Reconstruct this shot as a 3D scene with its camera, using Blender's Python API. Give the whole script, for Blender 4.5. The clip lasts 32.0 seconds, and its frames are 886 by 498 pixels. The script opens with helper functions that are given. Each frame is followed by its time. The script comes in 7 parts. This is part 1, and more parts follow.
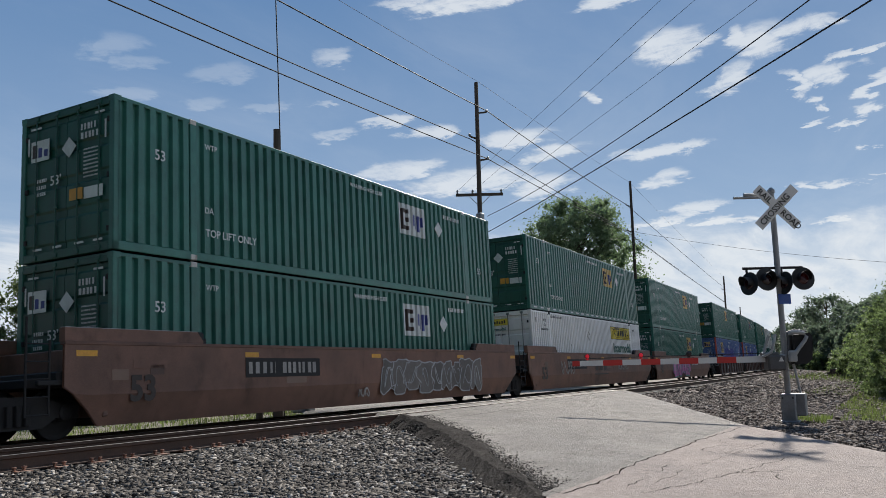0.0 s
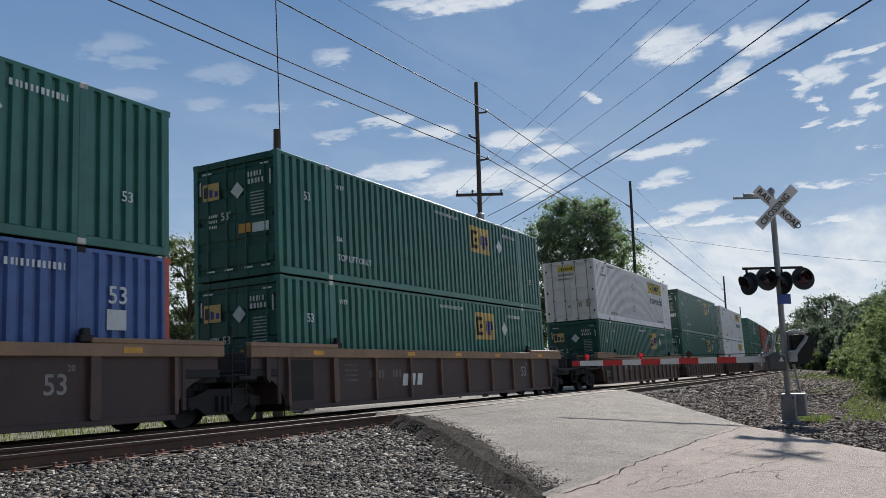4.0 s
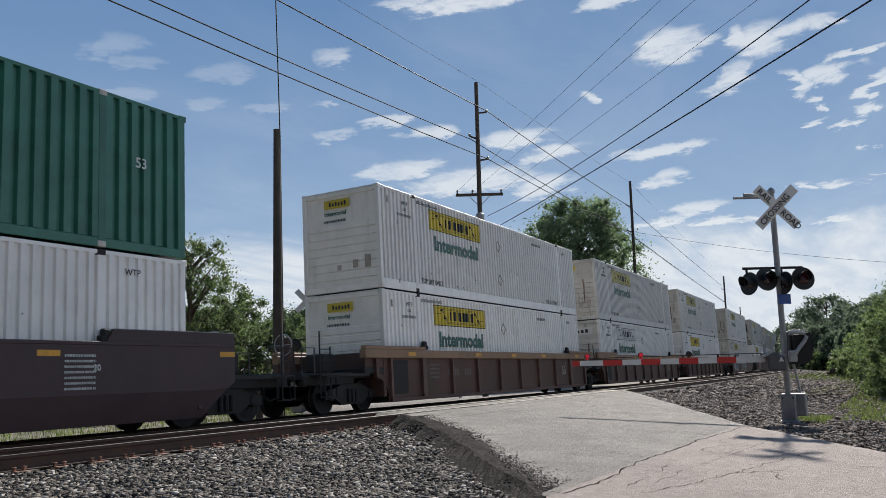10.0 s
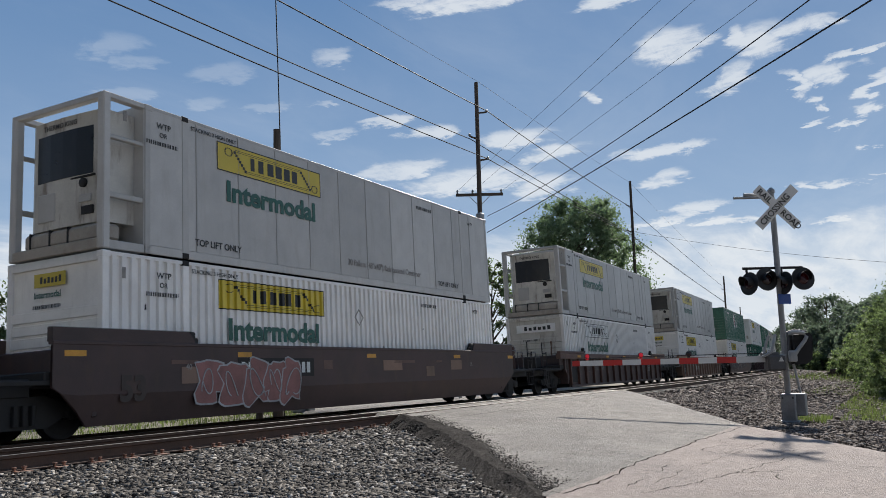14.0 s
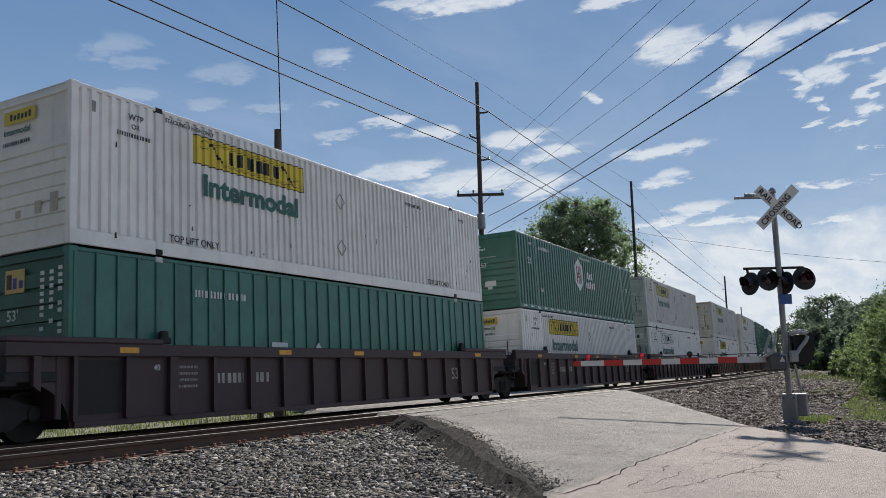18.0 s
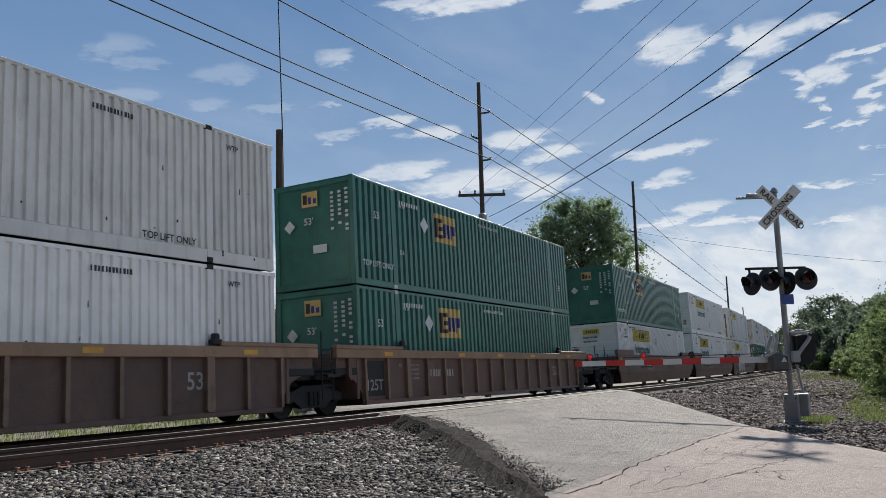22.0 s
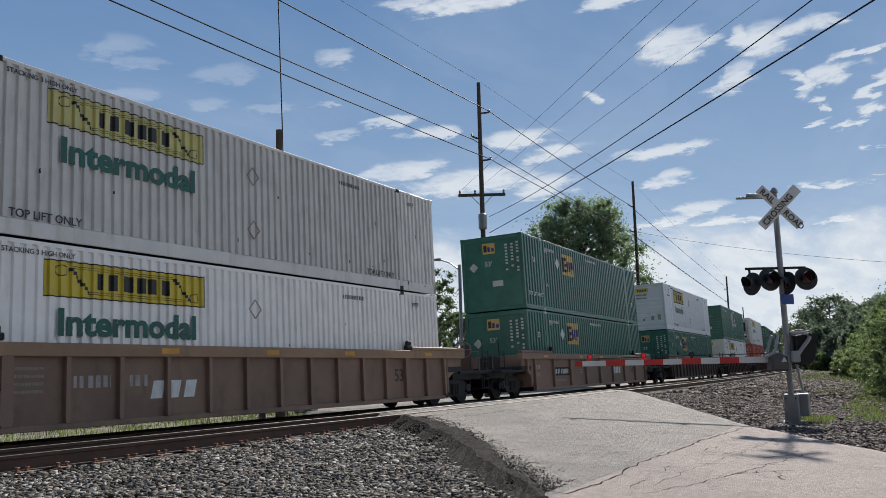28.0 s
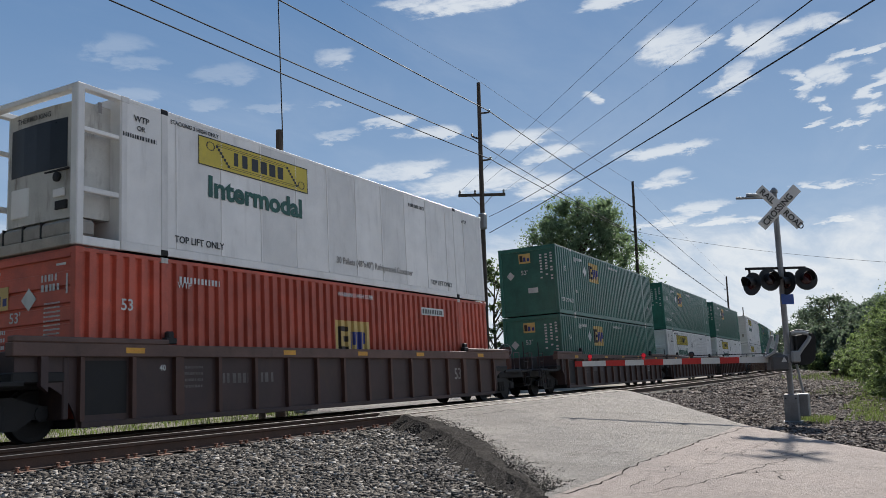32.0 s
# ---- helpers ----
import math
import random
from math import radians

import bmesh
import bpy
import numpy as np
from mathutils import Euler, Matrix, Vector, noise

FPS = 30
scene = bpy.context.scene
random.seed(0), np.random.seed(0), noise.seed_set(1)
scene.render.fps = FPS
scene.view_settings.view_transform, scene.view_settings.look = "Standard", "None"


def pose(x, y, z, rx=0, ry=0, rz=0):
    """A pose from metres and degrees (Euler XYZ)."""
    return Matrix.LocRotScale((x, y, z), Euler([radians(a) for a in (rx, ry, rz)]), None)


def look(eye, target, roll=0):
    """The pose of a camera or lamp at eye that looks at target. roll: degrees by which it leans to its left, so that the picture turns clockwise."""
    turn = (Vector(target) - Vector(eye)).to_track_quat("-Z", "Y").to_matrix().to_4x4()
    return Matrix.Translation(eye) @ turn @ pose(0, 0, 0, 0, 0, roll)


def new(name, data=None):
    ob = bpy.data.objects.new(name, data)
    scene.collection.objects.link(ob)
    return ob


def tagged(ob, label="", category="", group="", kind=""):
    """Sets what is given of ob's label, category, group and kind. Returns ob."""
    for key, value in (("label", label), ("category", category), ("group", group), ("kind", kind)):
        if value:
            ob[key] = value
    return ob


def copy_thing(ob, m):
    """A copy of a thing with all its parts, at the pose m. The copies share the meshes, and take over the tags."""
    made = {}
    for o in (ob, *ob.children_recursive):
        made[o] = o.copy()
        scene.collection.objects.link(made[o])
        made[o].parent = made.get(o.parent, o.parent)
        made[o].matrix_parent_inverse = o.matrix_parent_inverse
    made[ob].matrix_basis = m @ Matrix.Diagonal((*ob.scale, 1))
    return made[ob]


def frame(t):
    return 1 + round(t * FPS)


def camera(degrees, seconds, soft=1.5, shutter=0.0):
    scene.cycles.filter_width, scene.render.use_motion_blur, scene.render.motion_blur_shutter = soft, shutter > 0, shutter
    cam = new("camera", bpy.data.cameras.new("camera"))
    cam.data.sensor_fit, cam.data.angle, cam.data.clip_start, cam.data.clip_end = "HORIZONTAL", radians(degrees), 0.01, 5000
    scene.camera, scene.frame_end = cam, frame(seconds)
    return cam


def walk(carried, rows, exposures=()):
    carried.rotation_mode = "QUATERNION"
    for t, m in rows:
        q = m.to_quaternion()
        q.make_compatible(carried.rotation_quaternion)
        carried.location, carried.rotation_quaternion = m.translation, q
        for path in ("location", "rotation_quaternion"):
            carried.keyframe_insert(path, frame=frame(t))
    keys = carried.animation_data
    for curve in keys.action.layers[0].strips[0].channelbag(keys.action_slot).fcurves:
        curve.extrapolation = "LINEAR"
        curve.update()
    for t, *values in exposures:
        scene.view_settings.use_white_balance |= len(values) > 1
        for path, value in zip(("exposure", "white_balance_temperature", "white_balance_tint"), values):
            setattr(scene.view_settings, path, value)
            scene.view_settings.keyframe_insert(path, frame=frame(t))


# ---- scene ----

# ------------------------------------------------------------------ camera
cam = camera(55.42, 32.0, soft=0.68, shutter=0.02)
EYE = Vector((0.0, -13.43, 1.02))


def aim(yaw, tilt):
    a, b = radians(yaw), radians(tilt)
    return EYE + 10 * Vector((math.cos(b) * math.cos(a), math.cos(b) * math.sin(a), math.sin(b)))


FIRST, LAST = look(EYE, aim(28.615, 8.259), -1.38), look(EYE, aim(28.785, 8.285), -1.38)
walk(cam, [(0, FIRST), (8, FIRST), (16.8, FIRST), (19.8, LAST), (25, LAST), (32, LAST)])
scene.view_settings.exposure = 0.45

# ------------------------------------------------------------------ world and sun
SUN_AZ, SUN_EL = radians(6.0), radians(35.0)
TO_SUN = Vector((math.cos(SUN_EL) * math.cos(SUN_AZ), math.cos(SUN_EL) * math.sin(SUN_AZ), math.sin(SUN_EL)))


# cloud patches: bearing, height, half width and half height in degrees
CLOUDS = [(51.0, 20.8, 2.1, 0.9), (49.0, 19.9, 1.4, 0.5), (43.4, 19.8, 2.8, 0.7), (35.6, 21.1, 1.8, 0.6), (44.4, 17.7, 1.8, 0.4), (49.5, 18.0, 2.1, 0.4), (25.5, 24.7, 6.6, 0.7), (32.0, 24.5, 2.4, 0.4),
          (16.0, 24.0, 2.7, 0.5), (36.1, 16.0, 2.3, 0.4), (32.1, 17.0, 2.2, 0.4), (29.0, 16.2, 2.4, 0.4), (23.9, 15.5, 2.9, 0.6), (20.6, 14.5, 2.9, 0.6), (31.4, 13.7, 3.3, 0.6), (26.7, 12.8, 5.1, 0.9),
          (21.6, 12.3, 2.7, 0.8), (14.0, 14.1, 3.3, 0.4), (13.0, 12.3, 2.2, 0.6), (12.6, 20.7, 2.6, 1.2), (8.9, 18.3, 1.6, 1.0), (6.7, 20.3, 2.4, 1.1), (11.8, 10.1, 2.3, 0.5), (10.0, 9.2, 1.6, 0.3)]
WISPS = [(17.9, 18.0, 0.8, 0.4), (3.5, 20.7, 1.9, 0.6), (3.5, 17.6, 1.6, 0.7), (1.8, 18.6, 1.7, 0.2), (4.2, 16.1, 0.8, 0.3), (3.8, 15.6, 0.5, 0.2), (4.1, 14.7, 0.7, 0.2), (2.3, 14.5, 0.8, 0.2),
         (0.0, 16.6, 0.7, 0.9), (0.6, 15.2, 1.2, 0.3), (1.5, 12.9, 0.8, 0.2), (0.5, 11.0, 0.6, 0.3), (3.1, 10.8, 1.7, 0.2), (4.9, 10.9, 0.7, 0.3), (3.8, 8.7, 1.4, 0.2), (8.4, 20.7, 0.9, 0.7),
         (14.2, 9.4, 2.2, 0.3), (5.2, 17.3, 0.7, 1.0), (37.2, 18.0, 1.2, 0.2), (40.3, 17.7, 1.5, 0.3)]


def make_world():
    w = bpy.data.worlds.new("world")
    scene.world = w
    w.use_nodes = True
    nt = w.node_tree
    nt.nodes.clear()
    N, L = nt.nodes.new, nt.links.new
    sky = N("ShaderNodeTexSky")
    sky.sky_type, sky.sun_disc = "NISHITA", False
    sky.sun_elevation, sky.sun_rotation = SUN_EL, math.pi / 2 - SUN_AZ
    sky.air_density, sky.dust_density, sky.ozone_density = 1.0, 0.3, 2.0
    tc = N("ShaderNodeTexCoord")
    sep = N("ShaderNodeSeparateXYZ")
    L(tc.outputs["Generated"], sep.inputs[0])

    def m(op, a, b=0.0, c=0.0):
        n = N("ShaderNodeMath")
        n.operation = op
        for k, v in enumerate((a, b, c)):
            if isinstance(v, (int, float)):
                n.inputs[k].default_value = v
            else:
                L(v, n.inputs[k])
        return n.outputs[0]

    z = m("MAXIMUM", sep.outputs[2], 0.0)
    d = m("ADD", z, 0.09)
    comb = N("ShaderNodeCombineXYZ")
    L(m("DIVIDE", sep.outputs[0], d), comb.inputs[0])
    L(m("DIVIDE", sep.outputs[1], d), comb.inputs[1])

    def noise_at(scale, detail, rough, distort, shift, stretch):
        mp = N("ShaderNodeMapping")
        mp.inputs["Location"].default_value = shift
        mp.inputs["Scale"].default_value = stretch
        mp.inputs["Rotation"].default_value = (0, 0, radians(-35))
        L(comb.outputs[0], mp.inputs[0])
        n = N("ShaderNodeTexNoise")
        n.inputs["Scale"].default_value, n.inputs["Detail"].default_value = scale, detail
        n.inputs["Roughness"].default_value, n.inputs["Distortion"].default_value = rough, distort
        L(mp.outputs[0], n.inputs["Vector"])
        return n.outputs["Fac"]

    az = m("DEGREES", m("ARCTAN2", sep.outputs[1], sep.outputs[0]))
    el = m("DEGREES", m("ARCSINE", sep.outputs[2]))
    big = noise_at(0.55, 3, 0.5, 0.2, (3.1, 1.7, 0), (1, 1, 1))
    fine = noise_at(1.5, 9, 0.62, 0.5, (0.4, 5.2, 0), (0.75, 1.3, 1))
    wisp = noise_at(9.0, 10, 0.72, 1.2, (2.4, 0.2, 0), (0.8, 1.5, 1))
    drawn = N("ShaderNodeCombineXYZ")
    L(m("MULTIPLY", az, 0.22), drawn.inputs[0])
    L(m("ADD", el, m("MULTIPLY", az, 0.12)), drawn.inputs[1])
    streak = N("ShaderNodeTexNoise")
    streak.inputs["Scale"].default_value, streak.inputs["Detail"].default_value = 1.5, 9
    streak.inputs["Roughness"].default_value, streak.inputs["Distortion"].default_value = 0.62, 0.35
    L(drawn.outputs[0], streak.inputs["Vector"])
    wisp = m("ADD", m("MULTIPLY", wisp, 0.35), m("MULTIPLY", streak.outputs["Fac"], 0.65))
    fray = noise_at(4.0, 6, 0.6, 0.3, (7.4, 3.2, 0), (1, 1, 1))
    az = m("ADD", az, m("MULTIPLY", m("SUBTRACT", fray, 0.5), 9.0))
    el = m("ADD", el, m("MULTIPLY", m("SUBTRACT", wisp, 0.5), 2.0))
    patch = None
    for a0, e0, wa, we in CLOUDS + WISPS:
        u = m("DIVIDE", m("SUBTRACT", az, a0), wa * 1.15)
        v = m("DIVIDE", m("ADD", m("SUBTRACT", el, e0), m("MULTIPLY", m("SUBTRACT", az, a0), 0.10)), we * 1.25)
        blob = m("MAXIMUM", m("SUBTRACT", 1.0, m("ADD", m("MULTIPLY", u, u), m("MULTIPLY", v, v))), 0.0)
        patch = blob if patch is None else m("MAXIMUM", patch, blob)
    ramp = N("ShaderNodeMapRange")
    ramp.interpolation_type = "SMOOTHSTEP"
    ramp.inputs["From Min"].default_value, ramp.inputs["From Max"].default_value = -0.05, 0.95
    L(m("ADD", m("MULTIPLY", patch, 0.9), m("MULTIPLY", m("SUBTRACT", wisp, 0.5), 3.0)), ramp.inputs["Value"])
    # thinner away from the sun
    thin = N("ShaderNodeMapRange")
    thin.inputs["From Min"].default_value, thin.inputs["From Max"].default_value = 30.0, 40.0
    thin.inputs["To Min"].default_value, thin.inputs["To Max"].default_value = 1.0, 0.25
    L(az, thin.inputs["Value"])
    puffs = m("MULTIPLY", m("MULTIPLY", ramp.outputs[0], thin.outputs[0]), m("MINIMUM", 1.0, m("MULTIPLY", patch, 1.7)))
    # a veil of high cloud, faint in view
    veil = N("ShaderNodeMapRange")
    veil.interpolation_type = "SMOOTHSTEP"
    veil.inputs["From Min"].default_value, veil.inputs["From Max"].default_value = 0.42, 0.8
    veil.inputs["To Max"].default_value = 0.2
    L(m("ADD", m("MULTIPLY", big, 0.45), m("MULTIPLY", fine, 0.55)), veil.inputs["Value"])
    # unseen cloud added over the -y half to brighten the train's shaded sides
    unseen_fill = N("ShaderNodeMapRange")
    unseen_fill.interpolation_type = "SMOOTHSTEP"
    unseen_fill.inputs["From Min"].default_value, unseen_fill.inputs["From Max"].default_value = 0.0, -0.5
    unseen_fill.inputs["To Min"].default_value, unseen_fill.inputs["To Max"].default_value = 1.0, 9.0
    L(sep.outputs[1], unseen_fill.inputs["Value"])
    high = m("MULTIPLY", veil.outputs[0], unseen_fill.outputs[0])
    # a pale bank of streaked cloud low over the land
    bank = N("ShaderNodeMapRange")
    bank.interpolation_type = "SMOOTHSTEP"
    bank.inputs["From Min"].default_value, bank.inputs["From Max"].default_value = 0.172, 0.128
    L(m("ADD", z, m("MULTIPLY", m("SUBTRACT", fine, 0.5), 0.11)), bank.inputs["Value"])
    streaks = N("ShaderNodeMapRange")
    streaks.inputs["From Min"].default_value, streaks.inputs["From Max"].default_value = 0.36, 0.56
    streaks.inputs["To Min"].default_value, streaks.inputs["To Max"].default_value = 0.42, 0.86
    L(noise_at(2.2, 8, 0.6, 0.4, (1.4, 8.2, 0), (0.5, 1.9, 1)), streaks.inputs["Value"])
    cover = m("MINIMUM", m("ADD", m("ADD", m("MULTIPLY", puffs, 0.76), high), m("MULTIPLY", bank.outputs[0], streaks.outputs[0])), 0.93)
    # the clear blue between the clouds, paler towards the land
    fade = N("ShaderNodeMapRange")
    fade.inputs["From Max"].default_value = 0.5
    L(z, fade.inputs["Value"])
    clear = N("ShaderNodeMix")
    clear.data_type = "RGBA"
    L(m("POWER", fade.outputs[0], 0.6), clear.inputs["Factor"])
    clear.inputs["A"].default_value = (4.2, 5.4, 6.8, 1)
    clear.inputs["B"].default_value = (0.74, 1.74, 3.6, 1)
    calm = N("ShaderNodeMix")
    calm.data_type = "RGBA"
    calm.inputs["Factor"].default_value = 0.94
    L(sky.outputs[0], calm.inputs["A"])
    L(clear.outputs["Result"], calm.inputs["B"])
    mix = N("ShaderNodeMix")
    mix.data_type = "RGBA"
    L(cover, mix.inputs["Factor"])
    L(calm.outputs["Result"], mix.inputs["A"])
    mix.inputs["B"].default_value = (6.7, 7.05, 7.4, 1)
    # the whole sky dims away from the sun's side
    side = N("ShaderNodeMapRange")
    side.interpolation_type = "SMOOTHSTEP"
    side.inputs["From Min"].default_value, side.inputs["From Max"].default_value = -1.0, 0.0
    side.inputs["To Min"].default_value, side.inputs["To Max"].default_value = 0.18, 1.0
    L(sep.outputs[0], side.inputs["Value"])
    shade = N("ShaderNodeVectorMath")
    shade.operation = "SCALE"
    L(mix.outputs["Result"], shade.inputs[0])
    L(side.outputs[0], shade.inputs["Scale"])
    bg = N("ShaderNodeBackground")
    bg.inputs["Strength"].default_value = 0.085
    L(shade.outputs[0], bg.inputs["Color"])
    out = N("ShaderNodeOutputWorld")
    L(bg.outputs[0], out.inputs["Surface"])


make_world()
sun = new("sun", bpy.data.lights.new("sun", "SUN"))
sun.data.energy, sun.data.angle, sun.data.color = 4.0, radians(1.8), (1.0, 0.95, 0.87)
sun.matrix_world = look(TO_SUN * 200, (0, 0, 0))

# ------------------------------------------------------------------ materials


def nodes_of(name):
    mat = bpy.data.materials.new(name)
    mat.use_nodes = True
    nt = mat.node_tree
    return mat, nt, nt.nodes["Principled BSDF"]


def surface(name, base, rough=0.5, metal=0.0, var=0.25, grime=(0.06, 0.05, 0.04), amount=0.35, scale=1.5, streak=0.5, bump=0.2, fine=60.0, jitter=0.12, gloss=0.5, mid=0.0, mid_scale=9.0, speck=0.6, web=0.0, relief=0.01):
    """A worn surface: large and fine variation, grime in vertical streaks, a little relief."""
    mat, nt, bsdf = nodes_of(name)
    N, L = nt.nodes.new, nt.links.new
    tc = N("ShaderNodeTexCoord")
    info = N("ShaderNodeObjectInfo")
    shift = N("ShaderNodeVectorMath")
    shift.operation = "SCALE"
    shift.inputs[0].default_value = (37.0, 11.0, 5.0)
    L(info.outputs["Random"], shift.inputs["Scale"])
    add = N("ShaderNodeVectorMath")
    L(tc.outputs["Object"], add.inputs[0])
    L(shift.outputs[0], add.inputs[1])

    def noise_tex(s, detail, squeeze=(1, 1, 1)):
        mp = N("ShaderNodeMapping")
        mp.inputs["Scale"].default_value = squeeze
        L(add.outputs[0], mp.inputs[0])
        n = N("ShaderNodeTexNoise")
        n.inputs["Scale"].default_value, n.inputs["Detail"].default_value, n.inputs["Roughness"].default_value = s, detail, 0.62
        L(mp.outputs[0], n.inputs["Vector"])
        return n.outputs["Fac"]

    wide, thin = noise_tex(scale, 6), noise_tex(fine, 3)
    run = noise_tex(scale * 3.2, 5, (1, 1, 1 - 0.88 * streak))
    val = N("ShaderNodeMapRange")
    val.inputs["From Min"].default_value, val.inputs["From Max"].default_value = 0.3, 0.7
    val.inputs["To Min"].default_value, val.inputs["To Max"].default_value = 1 - var, 1 + var
    L(wide, val.inputs["Value"])
    rnd = N("ShaderNodeMapRange")
    rnd.inputs["To Min"].default_value, rnd.inputs["To Max"].default_value = 1 - jitter, 1 + jitter
    L(info.outputs["Random"], rnd.inputs["Value"])
    mul = N("ShaderNodeMath")
    mul.operation = "MULTIPLY"
    L(val.outputs[0], mul.inputs[0])
    L(rnd.outputs[0], mul.inputs[1])
    grain = N("ShaderNodeMapRange")
    grain.inputs["From Min"].default_value, grain.inputs["From Max"].default_value = 0.3, 0.7
    grain.inputs["To Min"].default_value, grain.inputs["To Max"].default_value = 1 - var * speck, 1 + var * speck
    L(thin, grain.inputs["Value"])
    mul2 = N("ShaderNodeMath")
    mul2.operation = "MULTIPLY"
    L(mul.outputs[0], mul2.inputs[0])
    L(grain.outputs[0], mul2.inputs[1])
    if mid:
        spot = N("ShaderNodeMapRange")
        spot.inputs["From Min"].default_value, spot.inputs["From Max"].default_value = 0.3, 0.7
        spot.inputs["To Min"].default_value, spot.inputs["To Max"].default_value = 1 - mid, 1 + mid
        L(noise_tex(mid_scale, 5), spot.inputs["Value"])
        mul3 = N("ShaderNodeMath")
        mul3.operation = "MULTIPLY"
        L(mul2.outputs[0], mul3.inputs[0])
        L(spot.outputs[0], mul3.inputs[1])
        mul2 = mul3
    col = N("ShaderNodeVectorMath")
    col.operation = "SCALE"
    col.inputs[0].default_value = base
    L(mul2.outputs[0], col.inputs["Scale"])
    mask = N("ShaderNodeMapRange")
    mask.interpolation_type = "SMOOTHSTEP"
    mask.inputs["From Min"].default_value, mask.inputs["From Max"].default_value = 0.5, 0.78
    mask.inputs["To Max"].default_value = amount
    L(run, mask.inputs["Value"])
    mix = N("ShaderNodeMix")
    mix.data_type = "RGBA"
    L(mask.outputs[0], mix.inputs["Factor"])
    L(col.outputs[0], mix.inputs["A"])
    mix.inputs["B"].default_value = (*grime, 1)
    last = mix.outputs["Result"]
    if web:
        # a web of hairline cracks, broken off where the slab is sound
        warp = N("ShaderNodeTexNoise")
        warp.inputs["Scale"].default_value, warp.inputs["Detail"].default_value = 3.0, 5
        L(add.outputs[0], warp.inputs["Vector"])
        bent = N("ShaderNodeVectorMath")
        bent.operation = "MULTIPLY_ADD"
        bent.inputs[1].default_value = (0.5, 0.5, 0.5)
        L(warp.outputs["Color"], bent.inputs[0])
        L(add.outputs[0], bent.inputs[2])
        vor = N("ShaderNodeTexVoronoi")
        vor.feature = "DISTANCE_TO_EDGE"
        vor.inputs["Scale"].default_value = web
        L(bent.outputs[0], vor.inputs["Vector"])
        line = N("ShaderNodeMapRange")
        line.inputs["From Min"].default_value, line.inputs["From Max"].default_value = 0.0, 0.02
        line.inputs["To Min"].default_value, line.inputs["To Max"].default_value = 1.0, 0.0
        L(vor.outputs["Distance"], line.inputs["Value"])
        sound = N("ShaderNodeMapRange")
        sound.inputs["From Min"].default_value, sound.inputs["From Max"].default_value = 0.48, 0.6
        sound.inputs["To Max"].default_value = 0.5
        L(noise_tex(1.1, 3), sound.inputs["Value"])
        both = N("ShaderNodeMath")
        both.operation = "MULTIPLY"
        L(line.outputs[0], both.inputs[0])
        L(sound.outputs[0], both.inputs[1])
        cracked = N("ShaderNodeMix")
        cracked.data_type = "RGBA"
        L(both.outputs[0], cracked.inputs["Factor"])
        L(last, cracked.inputs["A"])
        cracked.inputs["B"].default_value = (0.07, 0.055, 0.05, 1)
        last = cracked.outputs["Result"]
    L(last, bsdf.inputs["Base Color"])
    rr = N("ShaderNodeMapRange")
    rr.inputs["To Min"].default_value, rr.inputs["To Max"].default_value = max(0.02, rough - 0.12), min(1, rough + 0.14)
    L(wide, rr.inputs["Value"])
    L(rr.outputs[0], bsdf.inputs["Roughness"])
    bsdf.inputs["Metallic"].default_value = metal
    bsdf.inputs["Specular IOR Level"].default_value = gloss
    if bump:
        bp = N("ShaderNodeBump")
        bp.inputs["Strength"].default_value, bp.inputs["Distance"].default_value = bump, relief
        L(thin, bp.inputs["Height"])
        L(bp.outputs[0], bsdf.inputs["Normal"])
    return mat


def leaf_material(name, base, var=0.5):
    mat, nt, bsdf = nodes_of(name)
    N, L = nt.nodes.new, nt.links.new
    geo = N("ShaderNodeNewGeometry")
    rnd = N("ShaderNodeMapRange")
    rnd.inputs["To Min"].default_value, rnd.inputs["To Max"].default_value = 1 - var, 1 + var
    L(geo.outputs["Random Per Island"], rnd.inputs["Value"])
    col = N("ShaderNodeVectorMath")
    col.operation = "SCALE"
    col.inputs[0].default_value = base
    L(rnd.outputs[0], col.inputs["Scale"])
    L(col.outputs[0], bsdf.inputs["Base Color"])
    bsdf.inputs["Roughness"].default_value = 0.55
    tr = N("ShaderNodeBsdfTranslucent")
    through_leaf = N("ShaderNodeVectorMath")
    through_leaf.operation = "MULTIPLY"
    through_leaf.inputs[1].default_value = (1.6, 1.75, 1.35)
    L(col.outputs[0], through_leaf.inputs[0])
    L(through_leaf.outputs[0], tr.inputs["Color"])
    ms = N("ShaderNodeMixShader")
    ms.inputs[0].default_value = 0.5
    L(bsdf.outputs[0], ms.inputs[1])
    L(tr.outputs[0], ms.inputs[2])
    L(ms.outputs[0], nt.nodes["Material Output"].inputs["Surface"])
    return mat


def glow(name, color, strength, base=(0.2, 0.01, 0.01)):
    mat, nt, bsdf = nodes_of(name)
    bsdf.inputs["Base Color"].default_value = (*base, 1)
    bsdf.inputs["Emission Color"].default_value = (*color, 1)
    bsdf.inputs["Emission Strength"].default_value = strength
    bsdf.inputs["Roughness"].default_value = 0.2
    return mat


